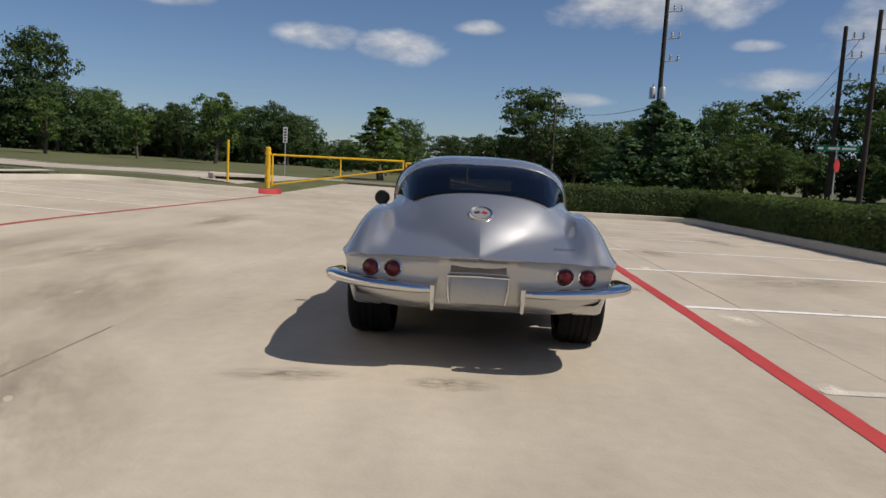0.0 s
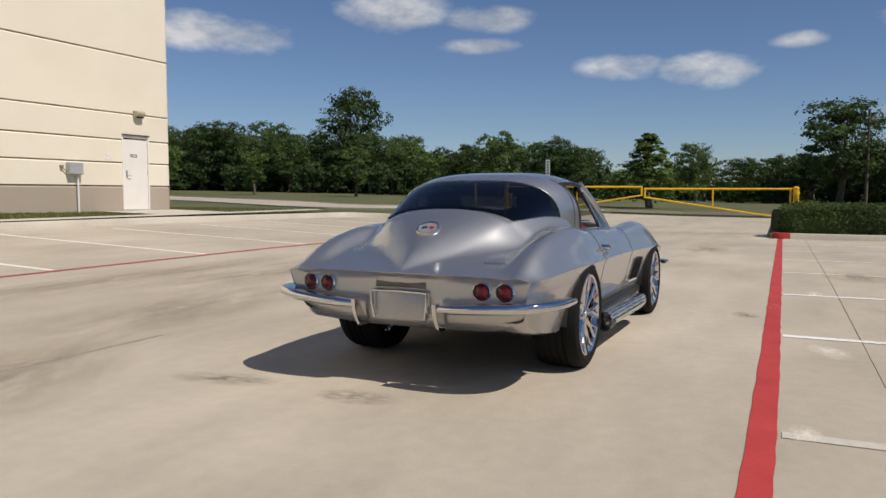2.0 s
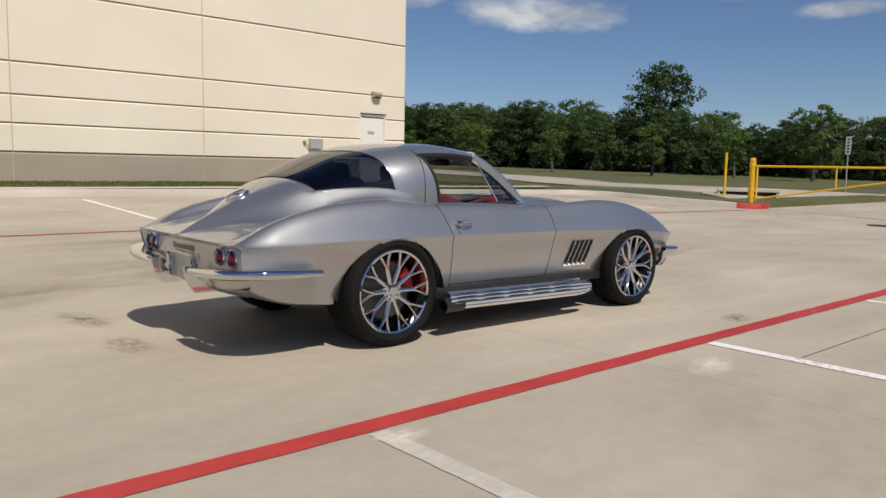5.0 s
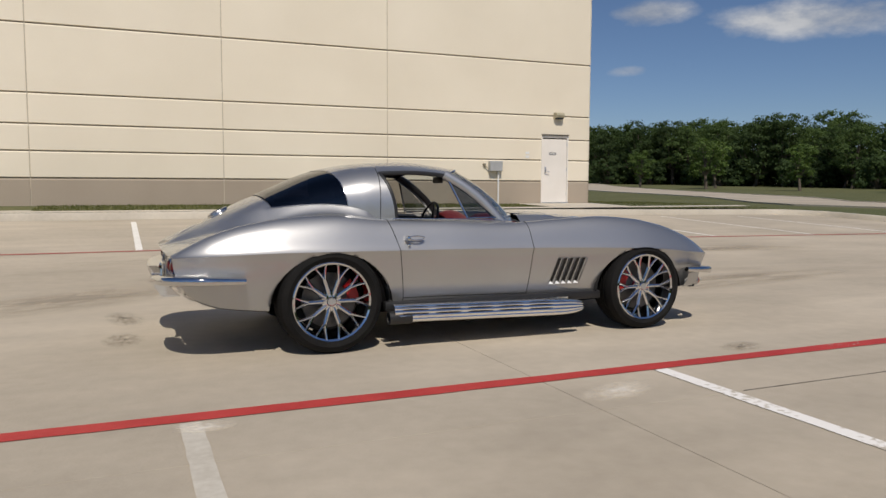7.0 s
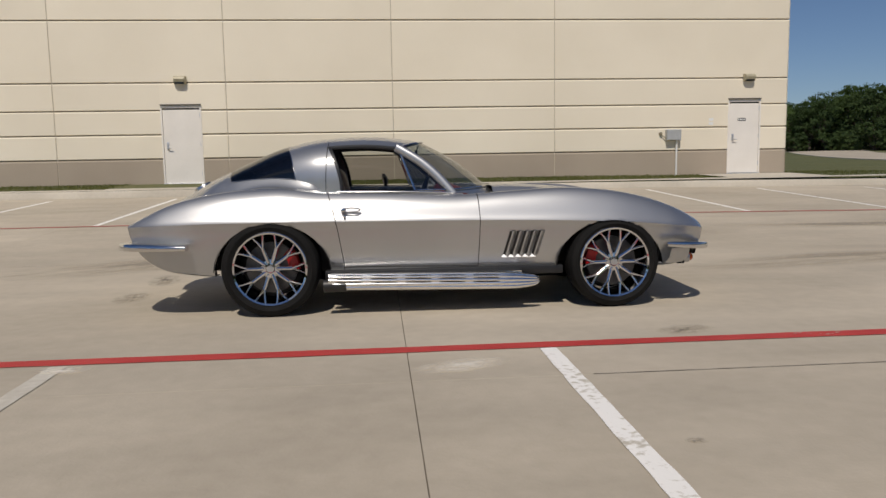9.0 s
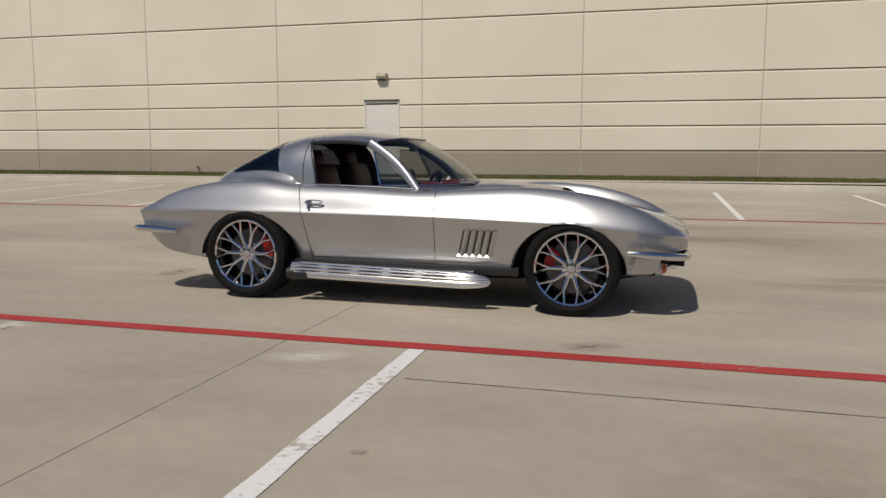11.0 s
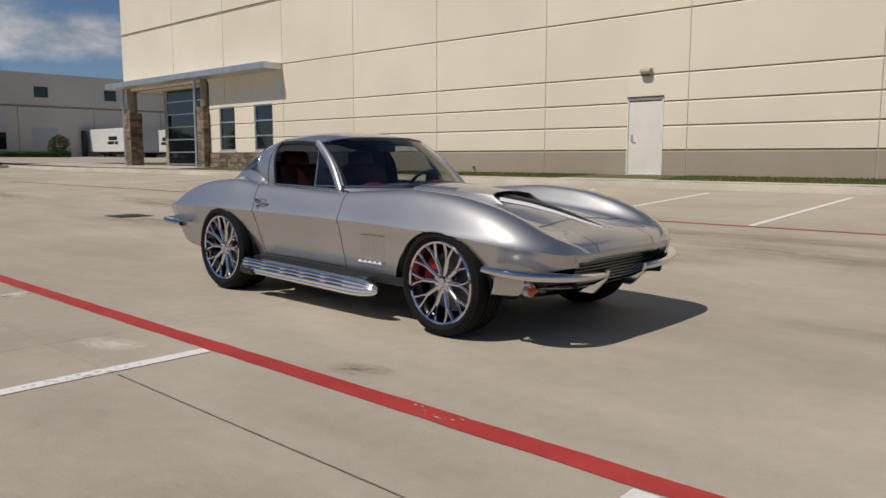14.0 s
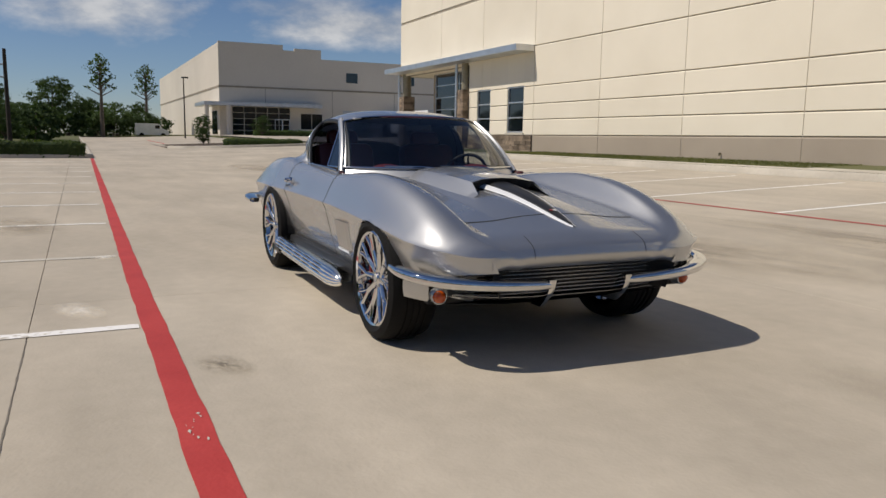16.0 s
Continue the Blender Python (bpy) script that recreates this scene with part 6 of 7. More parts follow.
# ---- bumpers ----
for side in (-1, 1):
    bm = bmesh.new()
    path = smooth_path([(-2.326, side * 0.262, 0.492), (-2.335, side * 0.37, 0.497), (-2.33, side * 0.55, 0.508), (-2.30, side * 0.71, 0.518), (-2.215, side * 0.825, 0.526), (-2.08, side * 0.878, 0.526), (-1.84, side * 0.895, 0.518)], 6)
    sweep(bm, [p + Vector((0.034, 0, 0)) for p in path], 0.066, 0.031, 16, up=(0.1, 0, 1), taper=0.35, power=0.65)
    bumper = part("rear_bumper", bm, "chrome", car, "chrome rear bumper", True)
    bm = bmesh.new()                     # straight blade down from the inner end
    rows = []
    for k in range(9):
        a = k / 8
        z = 0.522 - 0.165 * a
        x = -2.352 + 0.07 * a * a
        d = 0.06 + 0.06 * a
        w = 0.013 - 0.004 * a
        rows.append([Vector((x + d, side * (0.262 - w), z)), Vector((x + 0.006, side * (0.262 - w), z)), Vector((x, side * 0.262, z)), Vector((x + 0.006, side * (0.262 + w), z)), Vector((x + d, side * (0.262 + w), z))])
    vs = grid(bm, rows)
    bm.faces.new(vs[0]), bm.faces.new(vs[-1])
    part("overrider", bm, "chrome", bumper, "", True, 60)
    bm = bmesh.new()
    path = smooth_path([(2.036, side * 0.226, 0.398), (2.04, side * 0.33, 0.402), (2.04, side * 0.52, 0.413), (2.005, side * 0.70, 0.428), (1.915, side * 0.83, 0.443), (1.79, side * 0.892, 0.455), (1.65, side * 0.897, 0.462)], 6)
    sweep(bm, [p - Vector((0.012, 0, 0)) for p in path], 0.038, 0.027, 16, up=(0.1, 0, 1), taper=0.35, power=0.65)
    front = part("front_bumper", bm, "chrome", car, "chrome front bumper", True)
    bm = bmesh.new()
    rows = []
    for k in range(9):
        a = k / 8
        z = 0.424 - 0.150 * a
        x = 2.056 - 0.10 * a * a
        d = 0.06 + 0.05 * a
        w = 0.019 - 0.009 * a
        rows.append([Vector((x - d, side * (0.226 - w), z)), Vector((x - 0.006, side * (0.226 - w), z)), Vector((x, side * 0.226, z)), Vector((x - 0.006, side * (0.226 + w), z)), Vector((x - d, side * (0.226 + w), z))])
    vs = grid(bm, rows)
    bm.faces.new(vs[0]), bm.faces.new(vs[-1])
    part("overrider", bm, "chrome", front, "", True, 60)
    bm = bmesh.new()                     # corner filler under the bumper
    rows = []
    for k in range(10):
        a = 0.55 + 0.45 * k / 9
        x, y = 1.93 - 0.27 * a ** 1.6, 0.67 + 0.19 * a ** 0.7
        rows.append([Vector((x + 0.03, side * y, 0.425)), Vector((x + 0.018, side * (y - 0.003), 0.36)), Vector((x - 0.012, side * (y - 0.022), 0.312)), Vector((x - 0.075, side * (y - 0.085), 0.288))])
    grid(bm, rows)
    part("front_corner", bm, "silver", car, "", True)
    bm = bmesh.new()
    lathe(bm, [(0.0, 0.030), (0.016, 0.028), (0.028, 0.016), (0.032, 0.0), (0.032, -0.05)], pose(1.866, side * 0.745, 0.345, 0, 90, side * 10), 20)
    signal = part("turn_signal", bm, "lens_amber", car, "round amber turn signal", True)
    bm = lathe(bmesh.new(), [(0.033, 0.004), (0.038, 0.002), (0.040, -0.006), (0.043, -0.13)], pose(1.866, side * 0.745, 0.345, 0, 90, side * 10), 20)
    part("sleeve", bm, "silver", signal, "", True, 40)
    # tail lamps
    for y in (0.505, 0.637):
        bm = bmesh.new()
        place = pose(-2.236 + 0.06 * (y / 0.85) ** 3, side * y, 0.597, 0, -90, -side * 6)
        lathe(bm, [(0.0, 0.034), (0.018, 0.032), (0.036, 0.022), (0.044, 0.008), (0.046, -0.03)], place, 28)
        lamp = part("tail_lamp", bm, "lens_red", car, "round red tail lamp", True)
        bm = bmesh.new()
        lathe(bm, [(0.044, 0.012), (0.048, 0.018), (0.055, 0.012), (0.057, -0.03)], place, 28)
        part("bezel", bm, "chrome", lamp, "chrome bezel", True)

# plate recess
bm = bmesh.new()
box(bm, -2.252, -2.20, -0.165, 0.165, 0.41, 0.565, 0.006)
part("plate_panel", bm, "plate", car, "blank silver number plate panel", True)
bm = bmesh.new()
sweep(bm, [Vector(p) for p in ((-2.255, -0.165, 0.415), (-2.265, -0.178, 0.50), (-2.265, -0.18, 0.572), (-2.268, 0.0, 0.576), (-2.265, 0.18, 0.572), (-2.265, 0.178, 0.50), (-2.255, 0.165, 0.415))], 0.009, 0.012, 6, up=(-1, 0, 0))
part("plate_frame", bm, "chrome", car, "chrome plate frame", True, 30)
bm = bmesh.new()
box(bm, -2.242, -2.220, -0.165, 0.165, 0.592, 0.64, 0.004)
part("tail_plaque", bm, "disc", car, "", True)

# ---- badges ----
bm = bmesh.new()
place = pose(-1.876, 0, upper(-1.876, 0.0) - 0.004, 0, -math.degrees(math.atan((upper(-1.83, 0.0) - upper(-1.92, 0.0)) / 0.09)), 0)
lathe(bm, [(0.062, 0.0), (0.062, 0.014), (0.072, 0.018), (0.078, 0.008), (0.08, -0.02)], place, 32)
badge = part("tail_emblem", bm, "satin", car, "round chrome emblem with crossed flag shapes", True)
bm = bmesh.new()
lathe(bm, [(0.0, 0.010), (0.062, 0.010)], place, 32)
part("emblem_face", bm, "plate", badge)
for s, mt in ((-1, "caliper"), (1, "black")):
    bm = bmesh.new()
    box(bm, -0.012, 0.012, -0.017, 0.017, 0.0105, 0.013, 0, place @ pose(0.006, s * 0.024, 0, 0, 0, s * 25))
    part("emblem_flag", bm, mt, badge)
bm = bmesh.new()
for k in range(6):
    box(bm, -0.004, 0.004, -0.009, 0.009, 0.0, 0.006, 0, pose(-2.06, -0.46 - 0.022 * k, upper(-2.06, 0.52) + 0.002, 0, -24, 0))
part("script_badge", bm, "chrome", car, "chrome script badge")

# ---- bonnet scoop, stinger and lines ----
bm = bmesh.new()
rows = []
for k in range(25):
    u = k / 24
    h = 0.040 + 0.020 * u
    w = 0.335 - 0.045 * u
    row = []
    for q in (-1, -0.78, -0.72, -0.45, -0.2, 0, 0.2, 0.45, 0.72, 0.78, 1):
        reach = {1: 0.83, 0.78: 0.81, 0.72: 0.70}.get(abs(q), 0.665)   # side blades run past the mouth
        x = 0.44 + reach * u
        y = w * q
        top = {1: -0.008, 0.78: h * (1 - 0.85 * u ** 3)}.get(abs(q), h * (1 - 0.10 * u ** 4) + 0.008 * (1 - q * q))
        row.append(Vector((x, y, upper(x, abs(y)) + top)))
    rows.append(row)
grid(bm, rows)
scoop = part("bonnet_scoop", bm, "silver", car, "raised bonnet scoop with a black mouth", True, 22)
bm = bmesh.new()
last = [p + Vector((-0.006, 0, -0.003)) for p in rows[-1][2:-2]]
grid(bm, [last, [Vector((p.x - 0.05, p.y * 0.97, upper(1.10, 0.1) - 0.012)) for p in last]])
# black sheet set back in the mouth stands for its shade
part("scoop_mouth", bm, "under", scoop)
bm = bmesh.new()
rows = []
for k in range(33):
    a = k / 32
    x = 1.04 + 0.84 * a
    w = 0.105 * (1 - a) ** 0.7 + 0.003
    h = 0.036 * (1 - a) ** 0.8 + 0.004
    base = upper(x, 0.0)
    rows.append([Vector((x, w * q, base - 0.006 + (h + 0.006) * (1 - abs(q) ** 4))) for q in [-1 + 2 * i / 12 for i in range(13)]])
grid(bm, rows)
part("stinger", bm, "trim_black", scoop, "black spear running to the nose", True, 50)
for side in (-1, 1):
    bm = bmesh.new()
    edge = []
    for k in range(25):
        u = k / 24
        x, w, h = 1.05 + 0.83 * u, 0.105 * (1 - u) ** 0.7 + 0.003, 0.036 * (1 - u) ** 0.8 + 0.004
        base = upper(x, 0.0)
        edge.append([Vector((x, side * (w + 0.022 * (1 - 0.6 * u)), base + 0.0)), Vector((x, side * (w + 0.002), base + 0.35 * h + 0.003)), Vector((x, side * 0.86 * w, base + 0.5 * h + 0.003))])
    grid(bm, edge)
    # pale colour stands for the bright light along the trim
    part("stinger_trim", bm, "glint_alloy", scoop, "", True)
bm = bmesh.new()
for side, mt in ((-1, "caliper"), (1, "sign_white")):
    bm = bmesh.new()
    box(bm, -0.012, 0.012, -0.008, 0.008, 0.0, 0.004, 0, pose(1.68, side * 0.012, upper(1.68, 0) + 0.018, 0, 6, side * 25))
    part("spear_emblem", bm, mt, scoop)
for s in (-1, 1):
    bm = bmesh.new()
    sweep(bm, [Vector((1.68, s * y, upper(1.68, y) + 0.0005)) for y in [0.05 + 0.47 * i / 14 for i in range(15)]], 0.002, 0.002, 4)
    part("bonnet_line", bm, "under", car)
    bm = bmesh.new()
    sweep(bm, [Vector((x + bend(x, 0.33) + 0.001, s * 0.33, upper(x, 0.33) + 0.0005)) for x in [1.94 + 0.109 * math.sin(math.pi / 2 * i / 16) for i in range(17)]] + [Vector((2.053 + bend(2.05, 0.33), s * 0.33, z)) for z in (0.542, 0.532)], 0.0013, 0.0013, 6, up=(0, 1, 0))
    part("headlamp_line", bm, "under", car)
# wipers
for y0 in (-0.10, 0.30):
    bm = bmesh.new()
    sweep(bm, smooth_path([(0.47, y0, 0.885), (0.43, y0 - 0.10, 0.90), (0.36, y0 - 0.36, 0.905)], 5), 0.005, 0.006, 6)
    part("wiper", bm, "chrome", car, "", True)
# left door mirror
bm = bmesh.new()
lathe(bm, [(0.0, 0.03), (0.035, 0.028), (0.058, 0.012), (0.062, -0.004), (0.056, -0.012), (0.0, -0.012)], pose(-0.42, 0.80, 0.930, 0, 80, 8), 24)
cyl(bm, (-0.40, 0.76, 0.84), (-0.405, 0.795, 0.915), 0.012, 0.010, 8)
part("door_mirror", bm, "trim_black", car, "", True)

# ---- grille ----
grille = part("grille", box(bmesh.new(), 1.77, 1.82, -0.78, 0.78, 0.30, 0.52), "under", car, "dark grille with thin horizontal bars")
for k in range(8):
    bm = bmesh.new()
    z = 0.352 + 0.0185 * k
    sweep(bm, [Vector((1.965 - 0.09 * (y / 0.68) ** 4, y, z)) for y in [-0.68 + 1.36 * i / 24 for i in range(25)]], 0.007, 0.0042, 6)
    part("grille_bar", bm, "satin", grille, "", True)
bm = bmesh.new()
rows = []
for k in range(9):
    a = k / 8
    rows.append([Vector((1.968 + 0.014 * math.sin(math.pi * min(1, a * 1.4)) - 0.18 * a ** 1.5 - 0.085 * (abs(y) / 0.7) ** 3, y, 0.332 - 0.055 * a ** 1.6 + 0.03 * (abs(y) / 0.72) ** 4)) for y in [-0.68 + 1.36 * i / 32 for i in range(33)]])
grid(bm, rows)
part("front_valance", bm, "silver", car, "silver lower front valance", True)
# ---- gate ----


def gate_post(x, y, z0, h):
    p = thing("gate_post", pose(x, y, z0), "yellow painted round steel gate post with a domed cap", "gate post", "gate posts")
    bm = bmesh.new()
    lathe(bm, [(0.0, h + 0.045), (0.05, h + 0.035), (0.085, h + 0.008), (0.09, h - 0.03), (0.085, h - 0.04), (0.085, 0.0)], Matrix(), 24)
    part("tube", bm, "yellow", p, "", True, 40)
    bm = bmesh.new()
    for z in (h - 0.16, 0.22):
        bm = bmesh.new()
        lathe(bm, [(0.086, z + 0.05), (0.098, z + 0.05), (0.098, z - 0.05), (0.086, z - 0.05)], Matrix(), 24)
        part("collar", bm, "yellow", p, "", True, 40)


POST_N, POST_S, LATCH = (LOT_X1 + 1.0, 6.70), (LOT_X1 + 1.75, -2.28), (LOT_X1 + 1.37, 2.2)
gate_post(POST_N[0], POST_N[1], 0.22, 1.32)
gate_post(POST_S[0], POST_S[1], 0.0, 1.31)


def gate_leaf(post, mid, z_top, z_low):
    d = math.copysign(math.hypot(mid[0] - post[0], mid[1] - post[1]), mid[1] - post[1])
    turn = math.degrees(math.atan2(mid[1] - post[1], mid[0] - post[0])) - (90 if d > 0 else -90)
    g = thing("gate_leaf", pose(post[0], post[1], 0, 0, 0, turn), "yellow tubular steel swing gate leaf, closed", "gate", "gate leaves")
    s = math.copysign(1, d)
    def bar(name, a, b, r):
        bm = bmesh.new()
        cyl(bm, a, b, r, r, 12)
        part(name, bm, "yellow", g, "", True, 40)
    bar("top_rail", (0, 0.10 * s, z_top), (0, d - 0.02 * s, z_top), 0.032)
    bar("brace", (0, 0.16 * s, z_low), (0, d - 0.05 * s, z_top - 0.27), 0.026)
    bar("hinge_stile", (0, 0.15 * s, z_low - 0.06), (0, 0.15 * s, z_top), 0.030)
    bar("end_stile", (0, d - 0.04 * s, z_top - 0.30), (0, d - 0.04 * s, z_top + 0.02), 0.030)
    k = 0.53
    bar("middle_stile", (0, d * k, z_low + (z_top - 0.27 - z_low) * k), (0, d * k, z_top), 0.024)


gate_leaf(POST_N, LATCH, 1.33, 0.34)
gate_leaf(POST_S, (LATCH[0], LATCH[1] - 0.02), 1.27, 0.36)
bm = bmesh.new()
cyl(bm, (20.5, 8.7, gz(20.5, 8.7) + 0.1), (20.5, 8.7, 1.80), 0.045, 0.045, 12)
tagged(part("marker_post", bm, "yellow", None, "", True, 40), "thin yellow steel marker post in the lawn", "post")
bm = bmesh.new()
cyl(bm, (44.0, 5.9, 0.1), (44.0, 5.9, 0.62), 0.08, 0.08, 10)
tagged(part("short_bollard", bm, "frame_dark", None, "", True, 40), "short dark post beyond the gate", "post")

# narrow white roadside sign with stacked characters that cannot be read
sg = thing("roadside_sign", pose(34.2, 9.9, gz(34.2, 9.9) + 0.12), "narrow white roadside sign on a galvanised post", "sign")
bm = bmesh.new()
cyl(bm, (0, 0, 0), (0, 0, 2.6), 0.03, 0.03, 8)
part("post", bm, "galv", sg, "", True)
pl = part("sign_plate", box(bmesh.new(), -0.035, -0.03, -0.12, 0.12, 1.78, 2.62), "sign_white", sg)
for k in range(5):
    part("sign_bar", box(bmesh.new(), -0.040, -0.0355, -0.06, 0.06, 1.86 + 0.15 * k, 1.94 + 0.15 * k), "black", pl)

# street name and stop signs behind the hedge
ss = thing("street_sign", pose(28.0, -16.45, 0.2), "green street name blades over a red stop sign on a post", "sign")
bm = bmesh.new()
cyl(bm, (0, 0, 0), (0, 0, 3.0), 0.035, 0.03, 8)
part("post", bm, "galv", ss, "", True)
turn = pose(0, 0, 2.72, 0, 0, -27)
bl = part("name_blade", box(bmesh.new(), -0.012, 0.012, -0.90, 0.90, -0.13, 0.13, 0, turn), "sign_green", ss, "green name blade")
for a, b in ((-0.75, -0.2), (-0.1, 0.35), (0.55, 0.78)):
    part("letter_bar", box(bmesh.new(), -0.018, -0.0125, a, b, -0.05, 0.05, 0, turn), "sign_white", bl)
part("cross_blade", box(bmesh.new(), -0.35, 0.35, -0.012, 0.012, 0.17, 0.38, 0, turn), "sign_green", ss, "green name blade")
bm = bmesh.new()
oct_ = [(0.30 * math.cos(math.pi / 8 + k * math.pi / 4), 0.30 * math.sin(math.pi / 8 + k * math.pi / 4)) for k in range(8)]
t2 = pose(0, -0.02, 1.95, 0, 0, 40)
f = [bm.verts.new(t2 @ Vector((-0.05, a, b))) for a, b in oct_]
g = [bm.verts.new(t2 @ Vector((-0.04, a, b))) for a, b in oct_]
bm.faces.new(f), bm.faces.new(g[::-1])
for k in range(8):
    bm.faces.new((f[k], f[(k + 1) % 8], g[(k + 1) % 8], g[k]))
part("stop_plate", bm, "sign_red", ss, "red octagonal stop plate")


# ---- utility poles and wires ----
def utility_pole(x, y, h, lean, arms, transformer, r=0.19, wood="creosote", label="dark creosoted timber utility pole with insulator arms"):
    p = thing("utility_pole", pose(x, y, gz(x, y), 0, lean, 0), label, "utility pole", "utility poles")
    bm = bmesh.new()
    cyl(bm, (0, 0, 0), (0, 0, h), r, r * 0.7, 14)
    part("shaft", bm, wood, p, "", True, 50)
    for z in arms:
        bm = bmesh.new()
        cyl(bm, (0, 0, z), (0, -1.1, z + 0.12), 0.05, 0.04, 8)
        arm = part("arm", bm, "galv", p, "", True)
        for yy in (-0.55, -1.1):
            bm = bmesh.new()
            lathe(bm, [(0.0, 0.42), (0.05, 0.40), (0.08, 0.30), (0.05, 0.24), (0.08, 0.18), (0.05, 0.1), (0.04, 0.0)], pose(0, yy, z + 0.1), 10)
            part("insulator", bm, "galv", arm, "", True)
    if transformer:
        cans = ((0.0, 0.52), (-0.36, -0.12)) if r > 0.18 else ((0.0, 0.28),)
        for dx, dy in cans:
            bm = bmesh.new()
            k = 0.75 if r > 0.18 else 0.5
            lathe(bm, [(0.0, 1.15 * k), (0.2 * k, 1.12 * k), (0.30 * k, 1.0 * k), (0.30 * k, 0.0), (0.0, -0.02)], pose(dx, dy, transformer), 16)
            cyl(bm, (dx, dy, transformer + 1.1 * k), (dx, dy, transformer + 1.45 * k), 0.05, 0.03, 6)
            part("transformer", bm, "galv", p, "grey transformer can", True, 40)
    return p


utility_pole(50.5, -13.85, 19.0, -2, (9.7, 11.3, 13.2, 14.9), 7.0)
utility_pole(40.6, -22.2, 10.8, -1, (7.6, 8.9, 10.0), 5.5, 0.17)
utility_pole(40.0, -23.85, 11.7, -1, (8.0, 9.2, 10.6), 0, 0.18)
utility_pole(-52.0, -6.2, 6.2, 1.5, (4.4, 5.2), 0, 0.15)
utility_pole(70.5, -8.6, 8.5, 0, (7.6,), 0, 0.14, "bark", "weathered grey-brown utility pole before the oak")
for a, b, sag in (((40.6, -23.2, 10.1), (95, -42, 11.0), 0.8), ((40.6, -23.2, 9.0), (95, -42, 10.0), 0.8), ((40.6, -23.2, 7.7), (95, -42, 9.0), 0.8), ((40.0, -24.9, 10.7), (20, -60, 11), 0.8), ((40.0, -24.9, 9.3), (20, -60, 9.5), 0.8), ((50.5, -13.8, 6.6), (70.5, -8.6, 7.4), 0.6)):
    bm = bmesh.new()
    a, b = Vector(a), Vector(b)
    sweep(bm, [a.lerp(b, k / 16) - Vector((0, 0, sag * 4 * (k / 16) * (1 - k / 16))) for k in range(17)], 0.018, 0.018, 5)
    tagged(part("power_line", bm, "black", None, "", True), "black overhead power line between poles", "power line", "power lines")
bm = bmesh.new()
cyl(bm, (0, 0, 0), (0, 0, 6.8), 0.09, 0.06, 10)
box(bm, -0.2, 0.2, -0.2, 0.5, 6.8, 6.95)
lp = part("street_lamp", bm, "frame_dark", None, "", True, 40)
lp.location = (-84, 8.6, 0.4)
tagged(lp, "dark steel lamp post beside the far warehouse", "lamp post")


# ---- plants ----
def leaves(bm, centre, radii, count, size, rnd):
    """Small pointed leaves or sprays in tufts round an uneven blob."""
    cx, cy, cz = centre
    tufts = []
    for _ in range(9):                   # tufts over the blob's upper side, with gaps between
        d = Vector((rnd.gauss(0, 1), rnd.gauss(0, 1), rnd.gauss(0.35, 0.8))).normalized()
        r = rnd.uniform(0.55, 0.95)
        tufts.append((d * r, rnd.uniform(0.24, 0.42), d))
    for k in range(count):
        c, w, d = tufts[k % 9]
        o = Vector((rnd.gauss(0, 1), rnd.gauss(0, 1), rnd.gauss(0, 0.7))) * (w * 0.62)
        q = c + o
        p = Vector((cx + q.x * radii[0], cy + q.y * radii[1], cz + q.z * radii[2]))
        n = (d * 0.6 + o.normalized() * 0.6 + Vector((rnd.uniform(-1, 1), rnd.uniform(-1, 1), rnd.uniform(-0.4, 1.2))) * 0.8).normalized()
        a = n.orthogonal().normalized()
        a = Matrix.Rotation(rnd.uniform(0, 6.28), 3, n) @ a
        b = n.cross(a)
        s = size * rnd.uniform(0.5, 1.15)
        droop = n * (-0.25 * s)
        v = [bm.verts.new(q) for q in (p - a * s, p + b * s * 0.6 + droop * 0.2, p + a * s + droop, p - b * s * 0.6 + droop * 0.2)]
        bm.faces.new(v)


def limb(bm, a, b, ra, rb, seg=7):
    cyl(bm, a, b, ra, rb, seg, caps=False)


